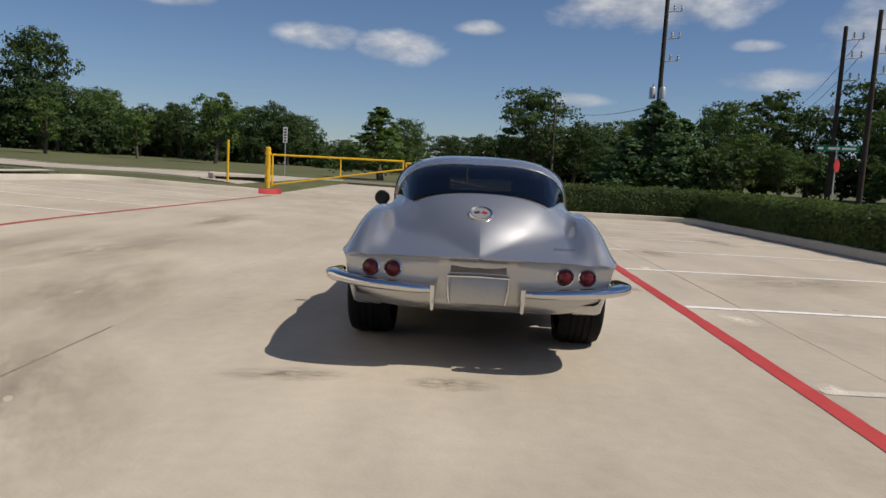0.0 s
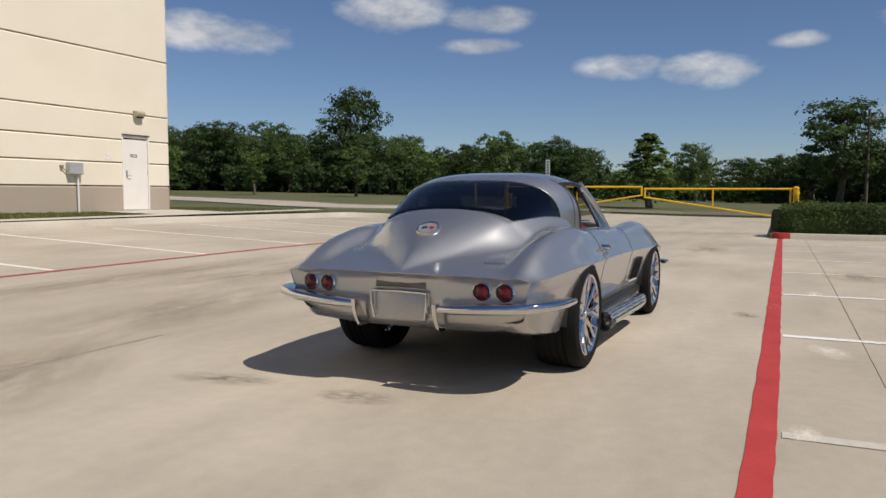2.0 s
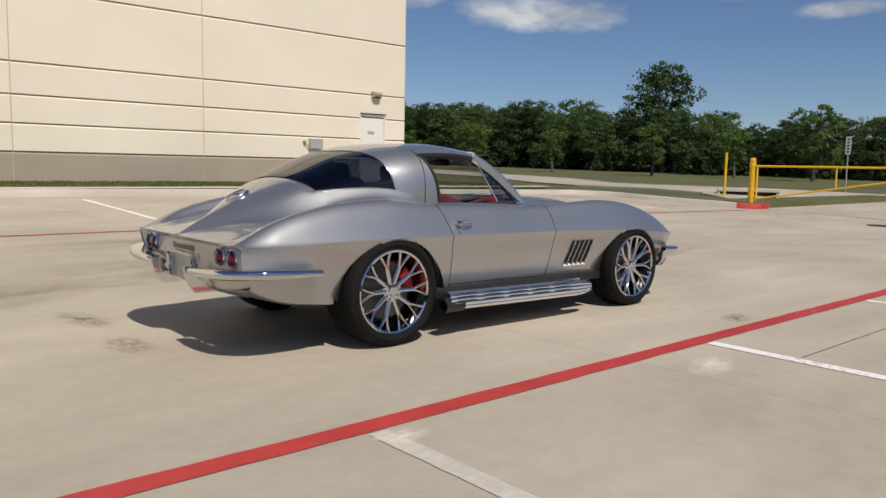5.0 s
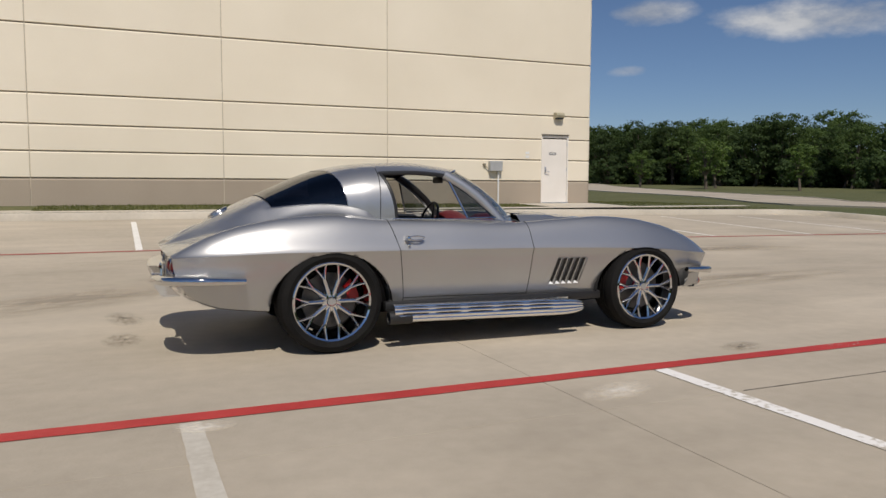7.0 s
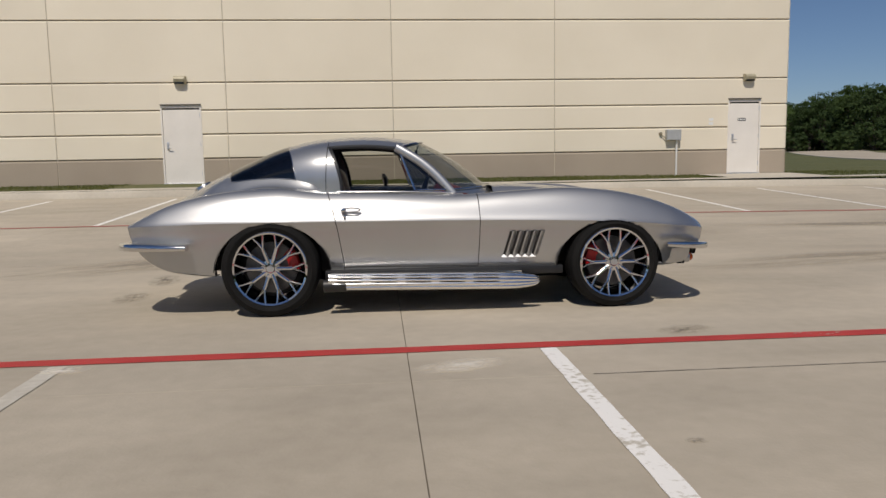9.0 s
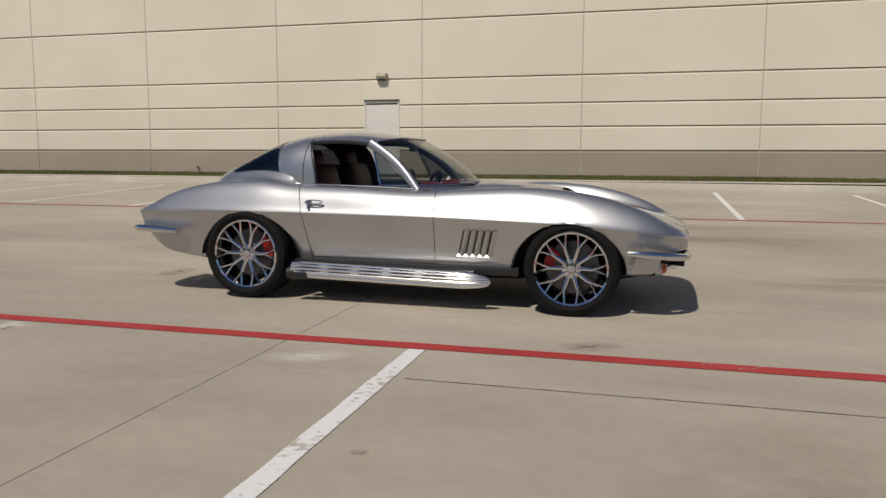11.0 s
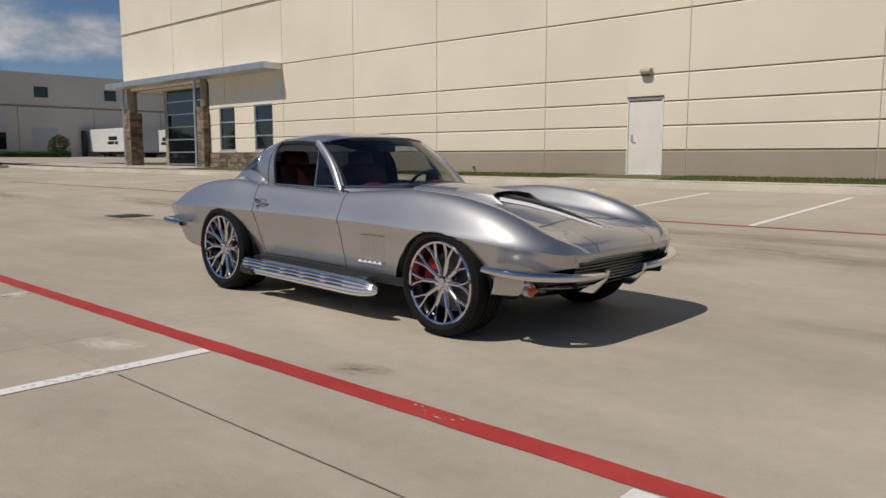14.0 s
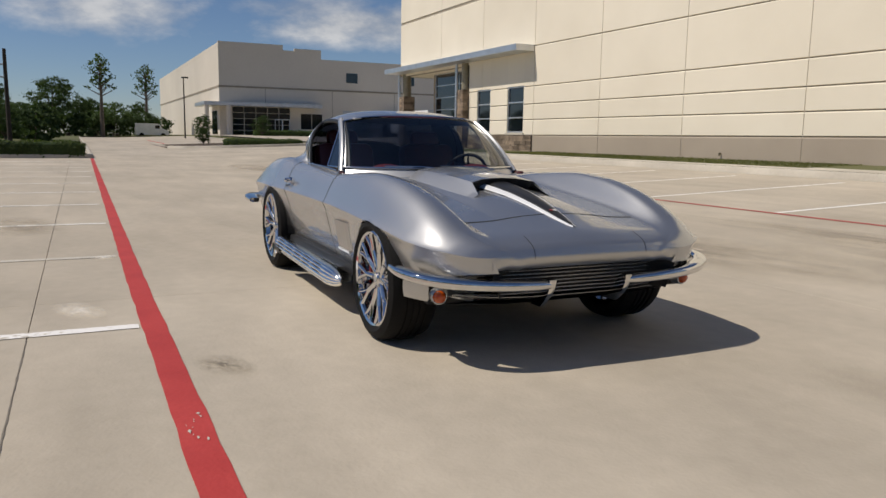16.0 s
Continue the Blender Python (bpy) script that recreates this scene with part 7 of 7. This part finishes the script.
def make_tree(name, seed, height, spread, trunk_h, leaf, size, lobes, per_lobe, shape, label):
    """A tree with its foot at its origin."""
    rnd = random.Random(seed)
    t = thing(name, Matrix(), label, "tree")
    bm = bmesh.new()
    bend_x, bend_y = rnd.uniform(-0.3, 0.3), rnd.uniform(-0.3, 0.3)
    knee = Vector((bend_x, bend_y, trunk_h))
    r0 = height * 0.022 + 0.03
    limb(bm, (0, 0, -0.3), knee, r0 * 1.25, r0 * 0.85, 10)
    limb(bm, knee, (bend_x * 1.6, bend_y * 1.6, height * 0.82), r0 * 0.85, r0 * 0.25, 8)
    spots = []
    for i in range(lobes):
        u = (i + 0.5) / lobes
        ang = i * 2.399 + rnd.uniform(-0.4, 0.4)
        if shape == "cone":
            z = trunk_h * 0.7 + (height - trunk_h * 0.7) * u
            rad = spread * (1 - u) * rnd.uniform(0.5, 0.85)
            lob = spread * (0.5 * (1 - u) + 0.16)
            rr = (lob, lob, lob * 0.75)
        elif shape == "tall":
            low = 0.58 if per_lobe < 50 else 0.35
            z = height * (low + (0.97 - low) * u)
            rad = spread * rnd.uniform(0.1, 0.95) * (1 - 0.4 * u)
            lob = spread * rnd.uniform(0.22, 0.4)
            rr = (lob, lob, lob * 0.8)
        else:
            z = trunk_h * 0.8 + (height - trunk_h * 0.8) * (0.12 + 0.76 * u)
            k = math.sin(math.pi * (0.18 + 0.66 * u))
            rad = spread * k * rnd.uniform(0.35, 0.78)
            lob = spread * rnd.uniform(0.30, 0.46)
            rr = (lob, lob, lob * 0.72)
        c = (bend_x + rad * math.cos(ang), bend_y + rad * math.sin(ang), min(z, height - rr[2] * 0.7))
        spots.append((c, rr))
        root = knee + (Vector(c) - knee) * 0.05
        if per_lobe < 50:                # high limbs leave the stem one above another
            root = knee.lerp(Vector((bend_x * 1.6, bend_y * 1.6, height * 0.82)), min(0.95, max(0.15, (c[2] - 1.2 - trunk_h) / (height * 0.82 - trunk_h))))
        limb(bm, root, (Vector(c) - Vector((0, 0, rr[2] * 0.3))), r0 * 0.38, r0 * 0.08, 5)
    part("trunk", bm, "bark", t, "", True)
    bm = bmesh.new()
    for c, rr in spots:
        leaves(bm, c, rr, per_lobe, size, rnd)
    part("crown", bm, leaf, t)
    return t


def place(t, x, y, s, turn, sz=None, group="", label="", dz=0.0):
    c = copy_thing(t, Matrix.Translation((x, y, gz(x, y) + 0.12 + dz)) @ Matrix.Rotation(radians(turn), 4, "Z") @ Matrix.Diagonal((s, s, sz or s, 1)))
    if group:
        c["group"] = group
    if label:
        c["label"] = label
    return c


oak = make_tree("oak_tree", 1, 11.0, 4.6, 2.6, "leaf_dark", 0.19, 24, 330, "round", "dark green broad oak in the far tree line")
elm = make_tree("elm_tree", 2, 9.0, 3.8, 2.0, "leaf_mid", 0.17, 22, 320, "round", "mid green leafy elm in the far tree line")
ash = make_tree("ash_tree", 3, 10.0, 3.2, 2.4, "leaf_mid", 0.17, 22, 300, "tall", "slender mid green tree in the far tree line")
dark = make_tree("live_oak", 4, 9.0, 4.4, 1.2, "leaf_dark", 0.18, 24, 330, "round", "dense dark live oak with low branches")
sapling = make_tree("young_tree", 5, 5.2, 1.9, 1.3, "leaf_light", 0.14, 14, 170, "round", "light green young tree on the lawn")
cone = make_tree("conical_tree", 6, 7.0, 2.1, 1.5, "leaf_light", 0.15, 22, 260, "cone", "light green conical young tree by the gate")
cedar = make_tree("cedar_tree", 7, 8.0, 3.0, 0.9, "leaf_pine", 0.20, 24, 210, "cone", "spreading blue-green cedar behind the hedge")
bush = make_tree("understorey_bush", 8, 3.6, 2.6, 0.4, "leaf_dark", 0.20, 14, 170, "round", "dark green understorey bush at the wood's edge")
thin = make_tree("thin_tree", 9, 12.5, 2.3, 5.0, "leaf_mid", 0.19, 34, 34, "tall", "tall thin-crowned tree above the far hedge")
rnd = random.Random(11)
stock = (oak, elm, dark, elm, oak, dark)
# the wood beyond the street, in two ranks with bushes in front
WOOD_TOP = [(-22, 8.5), (-12, 7.5), (-8, 6.5), (0, 4.9), (5, 5.0), (10, 4.2), (17, 4.2), (19, 6.0), (22, 7.6), (27, 7.6), (36, 7.0), (42, 8.0), (46, 9.0), (58, 9.2), (67, 10.0), (72, 11.4), (78, 11.4), (84, 10.8), (90, 11.5), (100, 12.3), (110, 12.0), (120, 13.2), (130, 11.6), (150, 13.0)]
y = -22.0
i = 0
while y < 150:
    x = 82 + rnd.uniform(-3, 3)
    top = spline(WOOD_TOP, y) * rnd.uniform(0.92, 1.04)
    for t, dx, grow in ((stock[i % 6], 0, 1.0), (stock[(i + 3) % 6], 9, 1.06)):
        if dx and i % 2:
            continue
        own = 11.0 if t is oak else 9.0
        sz = (top * grow - 0.2 - gz(x, y)) / own
        place(t, x + dx, y + rnd.uniform(-1, 1), max(0.6, sz * rnd.uniform(0.92, 1.1)), rnd.uniform(0, 360), sz, group="trees of the far wood")
    s = top / 10
    if i % 3 != 1:
        place(bush, x - 5 + rnd.uniform(-1, 1), y + rnd.uniform(-2, 2), rnd.uniform(0.9, 1.3) * min(1, s / 0.75), rnd.uniform(0, 360), dz=-0.4, group="bushes of the wood's edge")
    y += rnd.uniform(3.6, 5.0)
    i += 1
y = -30.0
while y < 155:                           # dark understorey closing the wood's edge
    low = spline([(-8, 1.0), (0, 0.55), (13, 0.55), (24, 0.85), (50, 1.0)], y)
    place(bush, 86 + rnd.uniform(-1.5, 1.5), y, rnd.uniform(1.1, 1.6) * low, rnd.uniform(0, 360), dz=-0.7, group="bushes of the wood's edge")
    place(bush, 94 + rnd.uniform(-1.5, 1.5), y + 1.6, rnd.uniform(1.4, 1.9) * low, rnd.uniform(0, 360), dz=-0.7, group="bushes of the wood's edge")
    y += rnd.uniform(3.0, 3.8)
place(oak, 84.5, 52.5, 1.15, 40, 1.34, label="tall dark oak standing above the wood")
place(oak, 73.0, -6.6, 1.05, 120, 0.91, label="large dark oak at the corner of the wood")
place(dark, 74.0, -11.2, 0.85, 20, 0.72, label="dense dark live oak beside the large oak")
place(elm, 70.6, 5.8, 0.55, 70, 0.66, label="small round elm standing before the low wood")
place(cone, 40.0, 5.3, 1.08, 0, 0.64)
for x, y, s in ((60, 22.2, 1.25), (60, 37.5, 1.0), (62, 30.0, 0.9), (60, 50.0, 0.95), (60, 63.2, 1.2), (64, 66.0, 1.1), (62, 78.0, 1.0)):
    place(sapling, x, y, s, rnd.uniform(0, 360), group="young trees on the lawn")
# trees behind the hedge and across the south street
place(cedar, 45.0, -12.3, 1.15, 30, 0.76)
place(cedar, 46.5, -15.0, 1.05, 200, 0.64)
place(cedar, 44.0, -10.6, 0.8, 100, 0.46)
for t, x, y, s, sz in ((elm, 56, -20.6, 0.72, 0.86), (ash, 57, -24.8, 0.9, 0.85), (oak, 57, -28.2, 0.75, 0.70), (oak, 56, -32.9, 0.95, 0.92), (elm, 48, -19.5, 0.62, 0.52), (elm, 47, -22.0, 0.5, 0.42)):
    place(t, x, y, s, rnd.uniform(0, 360), sz, group="trees behind the hedge")
for t, x, y, s in ((oak, 66, -24, 0.72), (elm, 48, -31, 0.8), (oak, 48, -38, 0.95), (dark, 40, -34, 0.8),
                   (oak, 40, -44, 0.9), (elm, 30, -44, 0.9), (oak, 20, -46, 0.9), (ash, 10, -46, 0.9), (oak, 0, -48, 0.9), (elm, -12, -46, 0.9), (oak, -24, -47, 0.9), (ash, -36, -45, 0.9), (oak, -48, -46, 0.9), (elm, -60, -44, 0.9)):
    place(t, x, y, s, rnd.uniform(0, 360), group="trees behind the hedge")
for x, y in ((44, -17), (49, -25), (43, -28), (52, -12), (58, -14.5), (66, -14), (50, -22), (51, -28), (52, -31), (47, -29.5), (53, -34), (48, -33.5), (58, -30), (60, -26), (58, -22), (57, -18)):
    place(bush, x, y, rnd.uniform(0.8, 1.1), rnd.uniform(0, 360), group="bushes behind the hedge")
# trees far down the driveway
for t, x, y, s in ((dark, -60, -7.0, 0.36), (dark, -64, -10.5, 0.45), (elm, -70, -5.4, 0.36), (oak, -112, -5.0, 0.74), (dark, -120, -1.5, 0.62), (elm, -128, 3.0, 0.62), (dark, -135, 7, 0.62), (dark, -140, 0.0, 0.7), (thin, -112, 1.0, 0.90), (thin, -122, 7.6, 0.86), (oak, -105, -12, 0.62), (elm, -90, -14, 0.5), (dark, -80, -14, 0.45)):
    place(t, x, y, s, rnd.uniform(0, 360), group="trees by the driveway")
for x, y in ((-112, -3), (-116, 0.5), (-118, 3.5), (-122, 6.5), (-126, 9.5), (-108, -8), (-100, -10), (-92, -9), (-84, -9), (-74, -8), (-66, -5.5)):
    place(bush, x, y, rnd.uniform(0.9, 1.2), rnd.uniform(0, 360), dz=-0.6, group="bushes by the driveway")
for x, y, s in ((-49.6, 5.6, 0.135), (-82, 10.2, 0.27), (-86, 17.5, 0.28), (-86, 30, 0.3)):
    place(dark, x, y, s, rnd.uniform(0, 360), group="young trees by the far warehouse")
for t in (oak, elm, ash, dark, sapling, cone, cedar, bush, thin):   # the masters join the wood
    t.matrix_world = Matrix.Translation((97 + rnd.uniform(0, 6), rnd.uniform(100, 145), 0.9))


def hedge(name, pts, width, height, base, label, per_m=900, leaf=0.035):
    """A clipped hedge along a line: a dark twiggy core under small leaves."""
    rnd = random.Random(len(pts) + int(width * 100))
    h = thing(name, Matrix(), label, "hedge")
    line = smooth_path([Vector((x, y, 0)) for x, y in pts], 10)

    def rounded(p):
        """How far width and height shrink towards the clipped round ends."""
        d = min(1.0, min((p - line[0]).length, (p - line[-1]).length) / 0.5)
        return 0.5 + 0.5 * math.sqrt(1 - (1 - d) ** 2), 0.82 + 0.18 * math.sqrt(1 - (1 - d) ** 2)
    prof = [(-0.5, 0.0), (-0.52, 0.45), (-0.48, 0.86), (-0.36, 0.98), (0, 1.0), (0.36, 0.98), (0.48, 0.86), (0.52, 0.45), (0.5, 0.0)]
    bm = bmesh.new()
    rows = []
    for i, p in enumerate(line):
        d = (line[min(i + 1, len(line) - 1)] - line[max(i - 1, 0)]).normalized()
        s = Vector((-d.y, d.x, 0))
        e, u = rounded(p)
        rows.append([p + s * (a * e * width * 0.93) + Vector((0, 0, base + b * u * height * 0.96)) for a, b in prof])
    vs = grid(bm, rows)
    bm.faces.new(vs[0]), bm.faces.new(vs[-1])
    part("core", bm, "leaf_dark", h, "", True)
    bm = bmesh.new()
    total = 0.0
    for i in range(len(line) - 1):
        d = line[i + 1] - line[i]
        L = d.length
        d = d.normalized()
        s = Vector((-d.y, d.x, 0))
        n = int(per_m * L)
        for _ in range(n):
            k = rnd.random() * (len(prof) - 1)
            j = int(k)
            a = prof[j][0] + (prof[j + 1][0] - prof[j][0]) * (k - j)
            b = prof[j][1] + (prof[j + 1][1] - prof[j][1]) * (k - j)
            lump = 0.04 * math.sin(total * 2.1 + a * 5) + 0.03 * math.sin(total * 5.3 + b * 4)
            c = line[i] + d * (L * rnd.random())
            e, u = rounded(c)
            p = c + s * (a * e * (width + lump)) + Vector((0, 0, base + b * u * (height + lump))) + Vector((rnd.gauss(0, 0.02), rnd.gauss(0, 0.02), rnd.gauss(0, 0.025)))
            nrm = (s * a * 2 + Vector((0, 0, b)) + Vector((rnd.uniform(-1, 1), rnd.uniform(-1, 1), rnd.uniform(-0.6, 1)))).normalized()
            u = Matrix.Rotation(rnd.uniform(0, 6.28), 3, nrm) @ nrm.orthogonal().normalized()
            w = nrm.cross(u)
            z = leaf * rnd.uniform(0.6, 1.4)
            bm.faces.new([bm.verts.new(q) for q in (p - u * z, p + w * z * 0.55, p + u * z, p - w * z * 0.55)])
        total += L
    part("foliage", bm, "leaf_hedge", h)
    return h


hedge("clipped_hedge", [(LOT_X1 + 0.85, -1.85), (LOT_X1 + 0.85, -2.1), (LOT_X1 + 0.9, -4.5), (LOT_X1 + 0.95, -6.6), (LOT_X1 + 0.95, -8.7)], 1.3, 0.86, -0.02, "clipped green boxwood hedge behind a kerb", 1500, 0.04)
hedge("clipped_hedge", [(LOT_X1 + 0.32, -8.05), (14, -7.80), (10, -7.80), (6, -7.80), (2, -7.80)], 1.6, 0.80, 0.03, "clipped green boxwood hedge along the lot", 1500, 0.04)
hedge("clipped_hedge", [(2, -8.05), (-10, -8.05), (-20, -8.05), (-30, -8.05)], 1.2, 0.72, 0.11, "clipped green boxwood hedge along the lot", 300, 0.08)
hedge("clipped_hedge", [(-31.98, -1.95), (-31.98, -4.5), (-31.98, -7.2)], 1.35, 0.62, 0.06, "clipped green hedge on the kerbed island", 700, 0.05)
hedge("low_shrubs", [(-47.6, 6.6), (-47.2, 8.6), (-47.2, 10.4), (-47.4, 11.8)], 1.5, 0.42, 0.40, "low brown-green shrubs on the driveway island", 350, 0.07)
hedge("low_shrubs", [(-88, 17), (-88, 24), (-88, 32)], 1.6, 0.8, 0.9, "low shrubs before the far warehouse", 300, 0.09)

# grass along the building
bm = bmesh.new()
rnd = random.Random(21)
for _ in range(26000):
    x = rnd.uniform(-21.5, 17.0)
    y = rnd.uniform(KERB_Y + 0.75, WY - 0.02) if x < WX1 else rnd.uniform(KERB_Y + 0.2, 20)
    if any(a - 0.85 < x < b + 0.85 for a, b in DOORS):
        continue
    z = gz(x, y) + 0.15 + 0.085 * min(1, (y - KERB_Y) / 2.95)
    h = rnd.uniform(0.02, 0.055)
    a = rnd.uniform(0, 6.28)
    dx, dy = 0.014 * math.cos(a), 0.014 * math.sin(a)
    bm.faces.new([bm.verts.new(q) for q in ((x - dx, y - dy, z - 0.01), (x + dx, y + dy, z - 0.01), (x + rnd.uniform(-0.03, 0.03), y + rnd.uniform(-0.03, 0.03), z + h))])
tagged(part("grass", bm, "blade"), "short green grass along the building", "grass", kind="stuff")
bm = bmesh.new()                         # bare walk behind the kerb
grid(bm, [[Vector((x, y, gz(0, y) + 0.16 + 0.085 * max(0, y - KERB_Y) / 2.95)) for y in (KERB_Y + 0.165, KERB_Y + 0.72)] for x in (-60, -22, 0, 15.5)])
tagged(part("kerb_walk", bm, "kerb"), "tan concrete strip behind the kerb", "pavement", kind="structure")


# ---- vehicles far off ----
def rig_box(bm, x0, x1, y0, y1, z0, z1, r=0.08):
    return box(bm, x0, x1, y0, y1, z0, z1, r)


def road_wheel(parent, x, y, z, r, w):
    bm = bmesh.new()
    lathe(bm, [(0.0, w / 2), (r * 0.55, w / 2), (r * 0.6, w / 2 + 0.01), (r * 0.95, w / 2), (r, w * 0.3), (r, -w * 0.3), (r * 0.95, -w / 2), (0.0, -w / 2)], pose(x, y, z, 90, 0, 0), 20)
    part("wheel", bm, "rubber", parent, "", True, 40)


def semi_trailer(x, y, turn, label):
    t = thing("semi_trailer", pose(x, y, 0.62, 0, 0, turn), label, "trailer", "parked trailers")
    part("cargo_box", rig_box(bmesh.new(), -6.5, 6.5, -1.3, 1.3, 1.1, 3.9), "van_white", t)
    part("rear_frame", box(bmesh.new(), 6.5, 6.56, -1.32, 1.32, 1.0, 3.95, 0.02), "galv", t)
    part("chassis", box(bmesh.new(), -6.0, 6.3, -0.5, 0.5, 0.8, 1.1), "under", t)
    for a, b, c, d in ((-1.2, 0.6, 2.0, 2.35), (-0.9, 1.4, 2.5, 2.95), (0.8, 1.6, 2.0, 2.35)):
        part("logo_shape", box(bmesh.new(), a, b, -1.312, -1.303, c, d), "trim_black", t, "dark plain mark on the trailer side")
    for wx in (4.2, 5.4):
        for wy in (-1.1, 1.1):
            road_wheel(t, wx, wy, 0.5, 0.5, 0.35)
    bm = bmesh.new()
    for wy in (-0.7, 0.7):
        cyl(bm, (-3.6, wy, 0.0), (-3.6, wy, 1.0), 0.07, 0.07, 8)
    part("landing_gear", bm, "under", t)
    return t


semi_trailer(-87.6, 38.2, 0, "white box semi trailer backed to the far dock")
semi_trailer(-87.4, 45.0, 0, "white box semi trailer backed to the far dock")
trac = thing("truck_tractor", pose(-76.5, 46.5, 0.62), "white truck tractor parked before the trailer", "truck")
part("cab", rig_box(bmesh.new(), -1.4, 0.8, -1.15, 1.15, 0.9, 3.0, 0.2), "van_white", trac, "", True)
part("bonnet", rig_box(bmesh.new(), 0.7, 2.4, -0.95, 0.95, 0.8, 1.9, 0.2), "van_white", trac, "", True)
part("windscreen", box(bmesh.new(), 0.80, 0.83, -0.95, 0.95, 1.95, 2.7, 0.01), "window", trac)
part("grille", box(bmesh.new(), 2.4, 2.45, -0.6, 0.6, 0.9, 1.7, 0.01), "trim_black", trac)
for wx in (1.7, -1.0, -2.2):
    for wy in (-1.0, 1.0):
        road_wheel(trac, wx, wy, 0.5, 0.5, 0.35)
van = thing("cargo_van", pose(-118, 7.9, 0.5, 0, 0, 92), "white cargo van parked by the far warehouse", "van")
bm = bmesh.new()
side_prof = [(-2.3, 0.42), (-2.35, 1.0), (-2.28, 2.0), (-2.12, 2.12), (0.75, 2.12), (1.05, 2.0), (1.5, 1.35), (2.2, 1.12), (2.35, 0.9), (2.35, 0.42)]
vs = grid(bm, [[Vector((x, sy, z)) for x, z in side_prof] for sy in (-0.98, -0.92, 0.92, 0.98)])
bm.faces.new(vs[0]), bm.faces.new(vs[-1])
part("body", bm, "van_white", van, "", True, 30)
for sy in (-0.985, 0.985):
    part("side_window", box(bmesh.new(), 0.40, 1.08, sy - 0.004, sy + 0.004, 1.35, 1.85, 0), "window", van)
bm = bmesh.new()
bm.faces.new([bm.verts.new(q) for q in ((1.09, -0.85, 1.98), (1.09, 0.85, 1.98), (1.53, 0.85, 1.38), (1.53, -0.85, 1.38))])
part("windscreen", bm, "window", van)
for wx in (-1.5, 1.52):
    for wy in (-0.88, 0.88):
        road_wheel(van, wx, wy, 0.37, 0.37, 0.24)
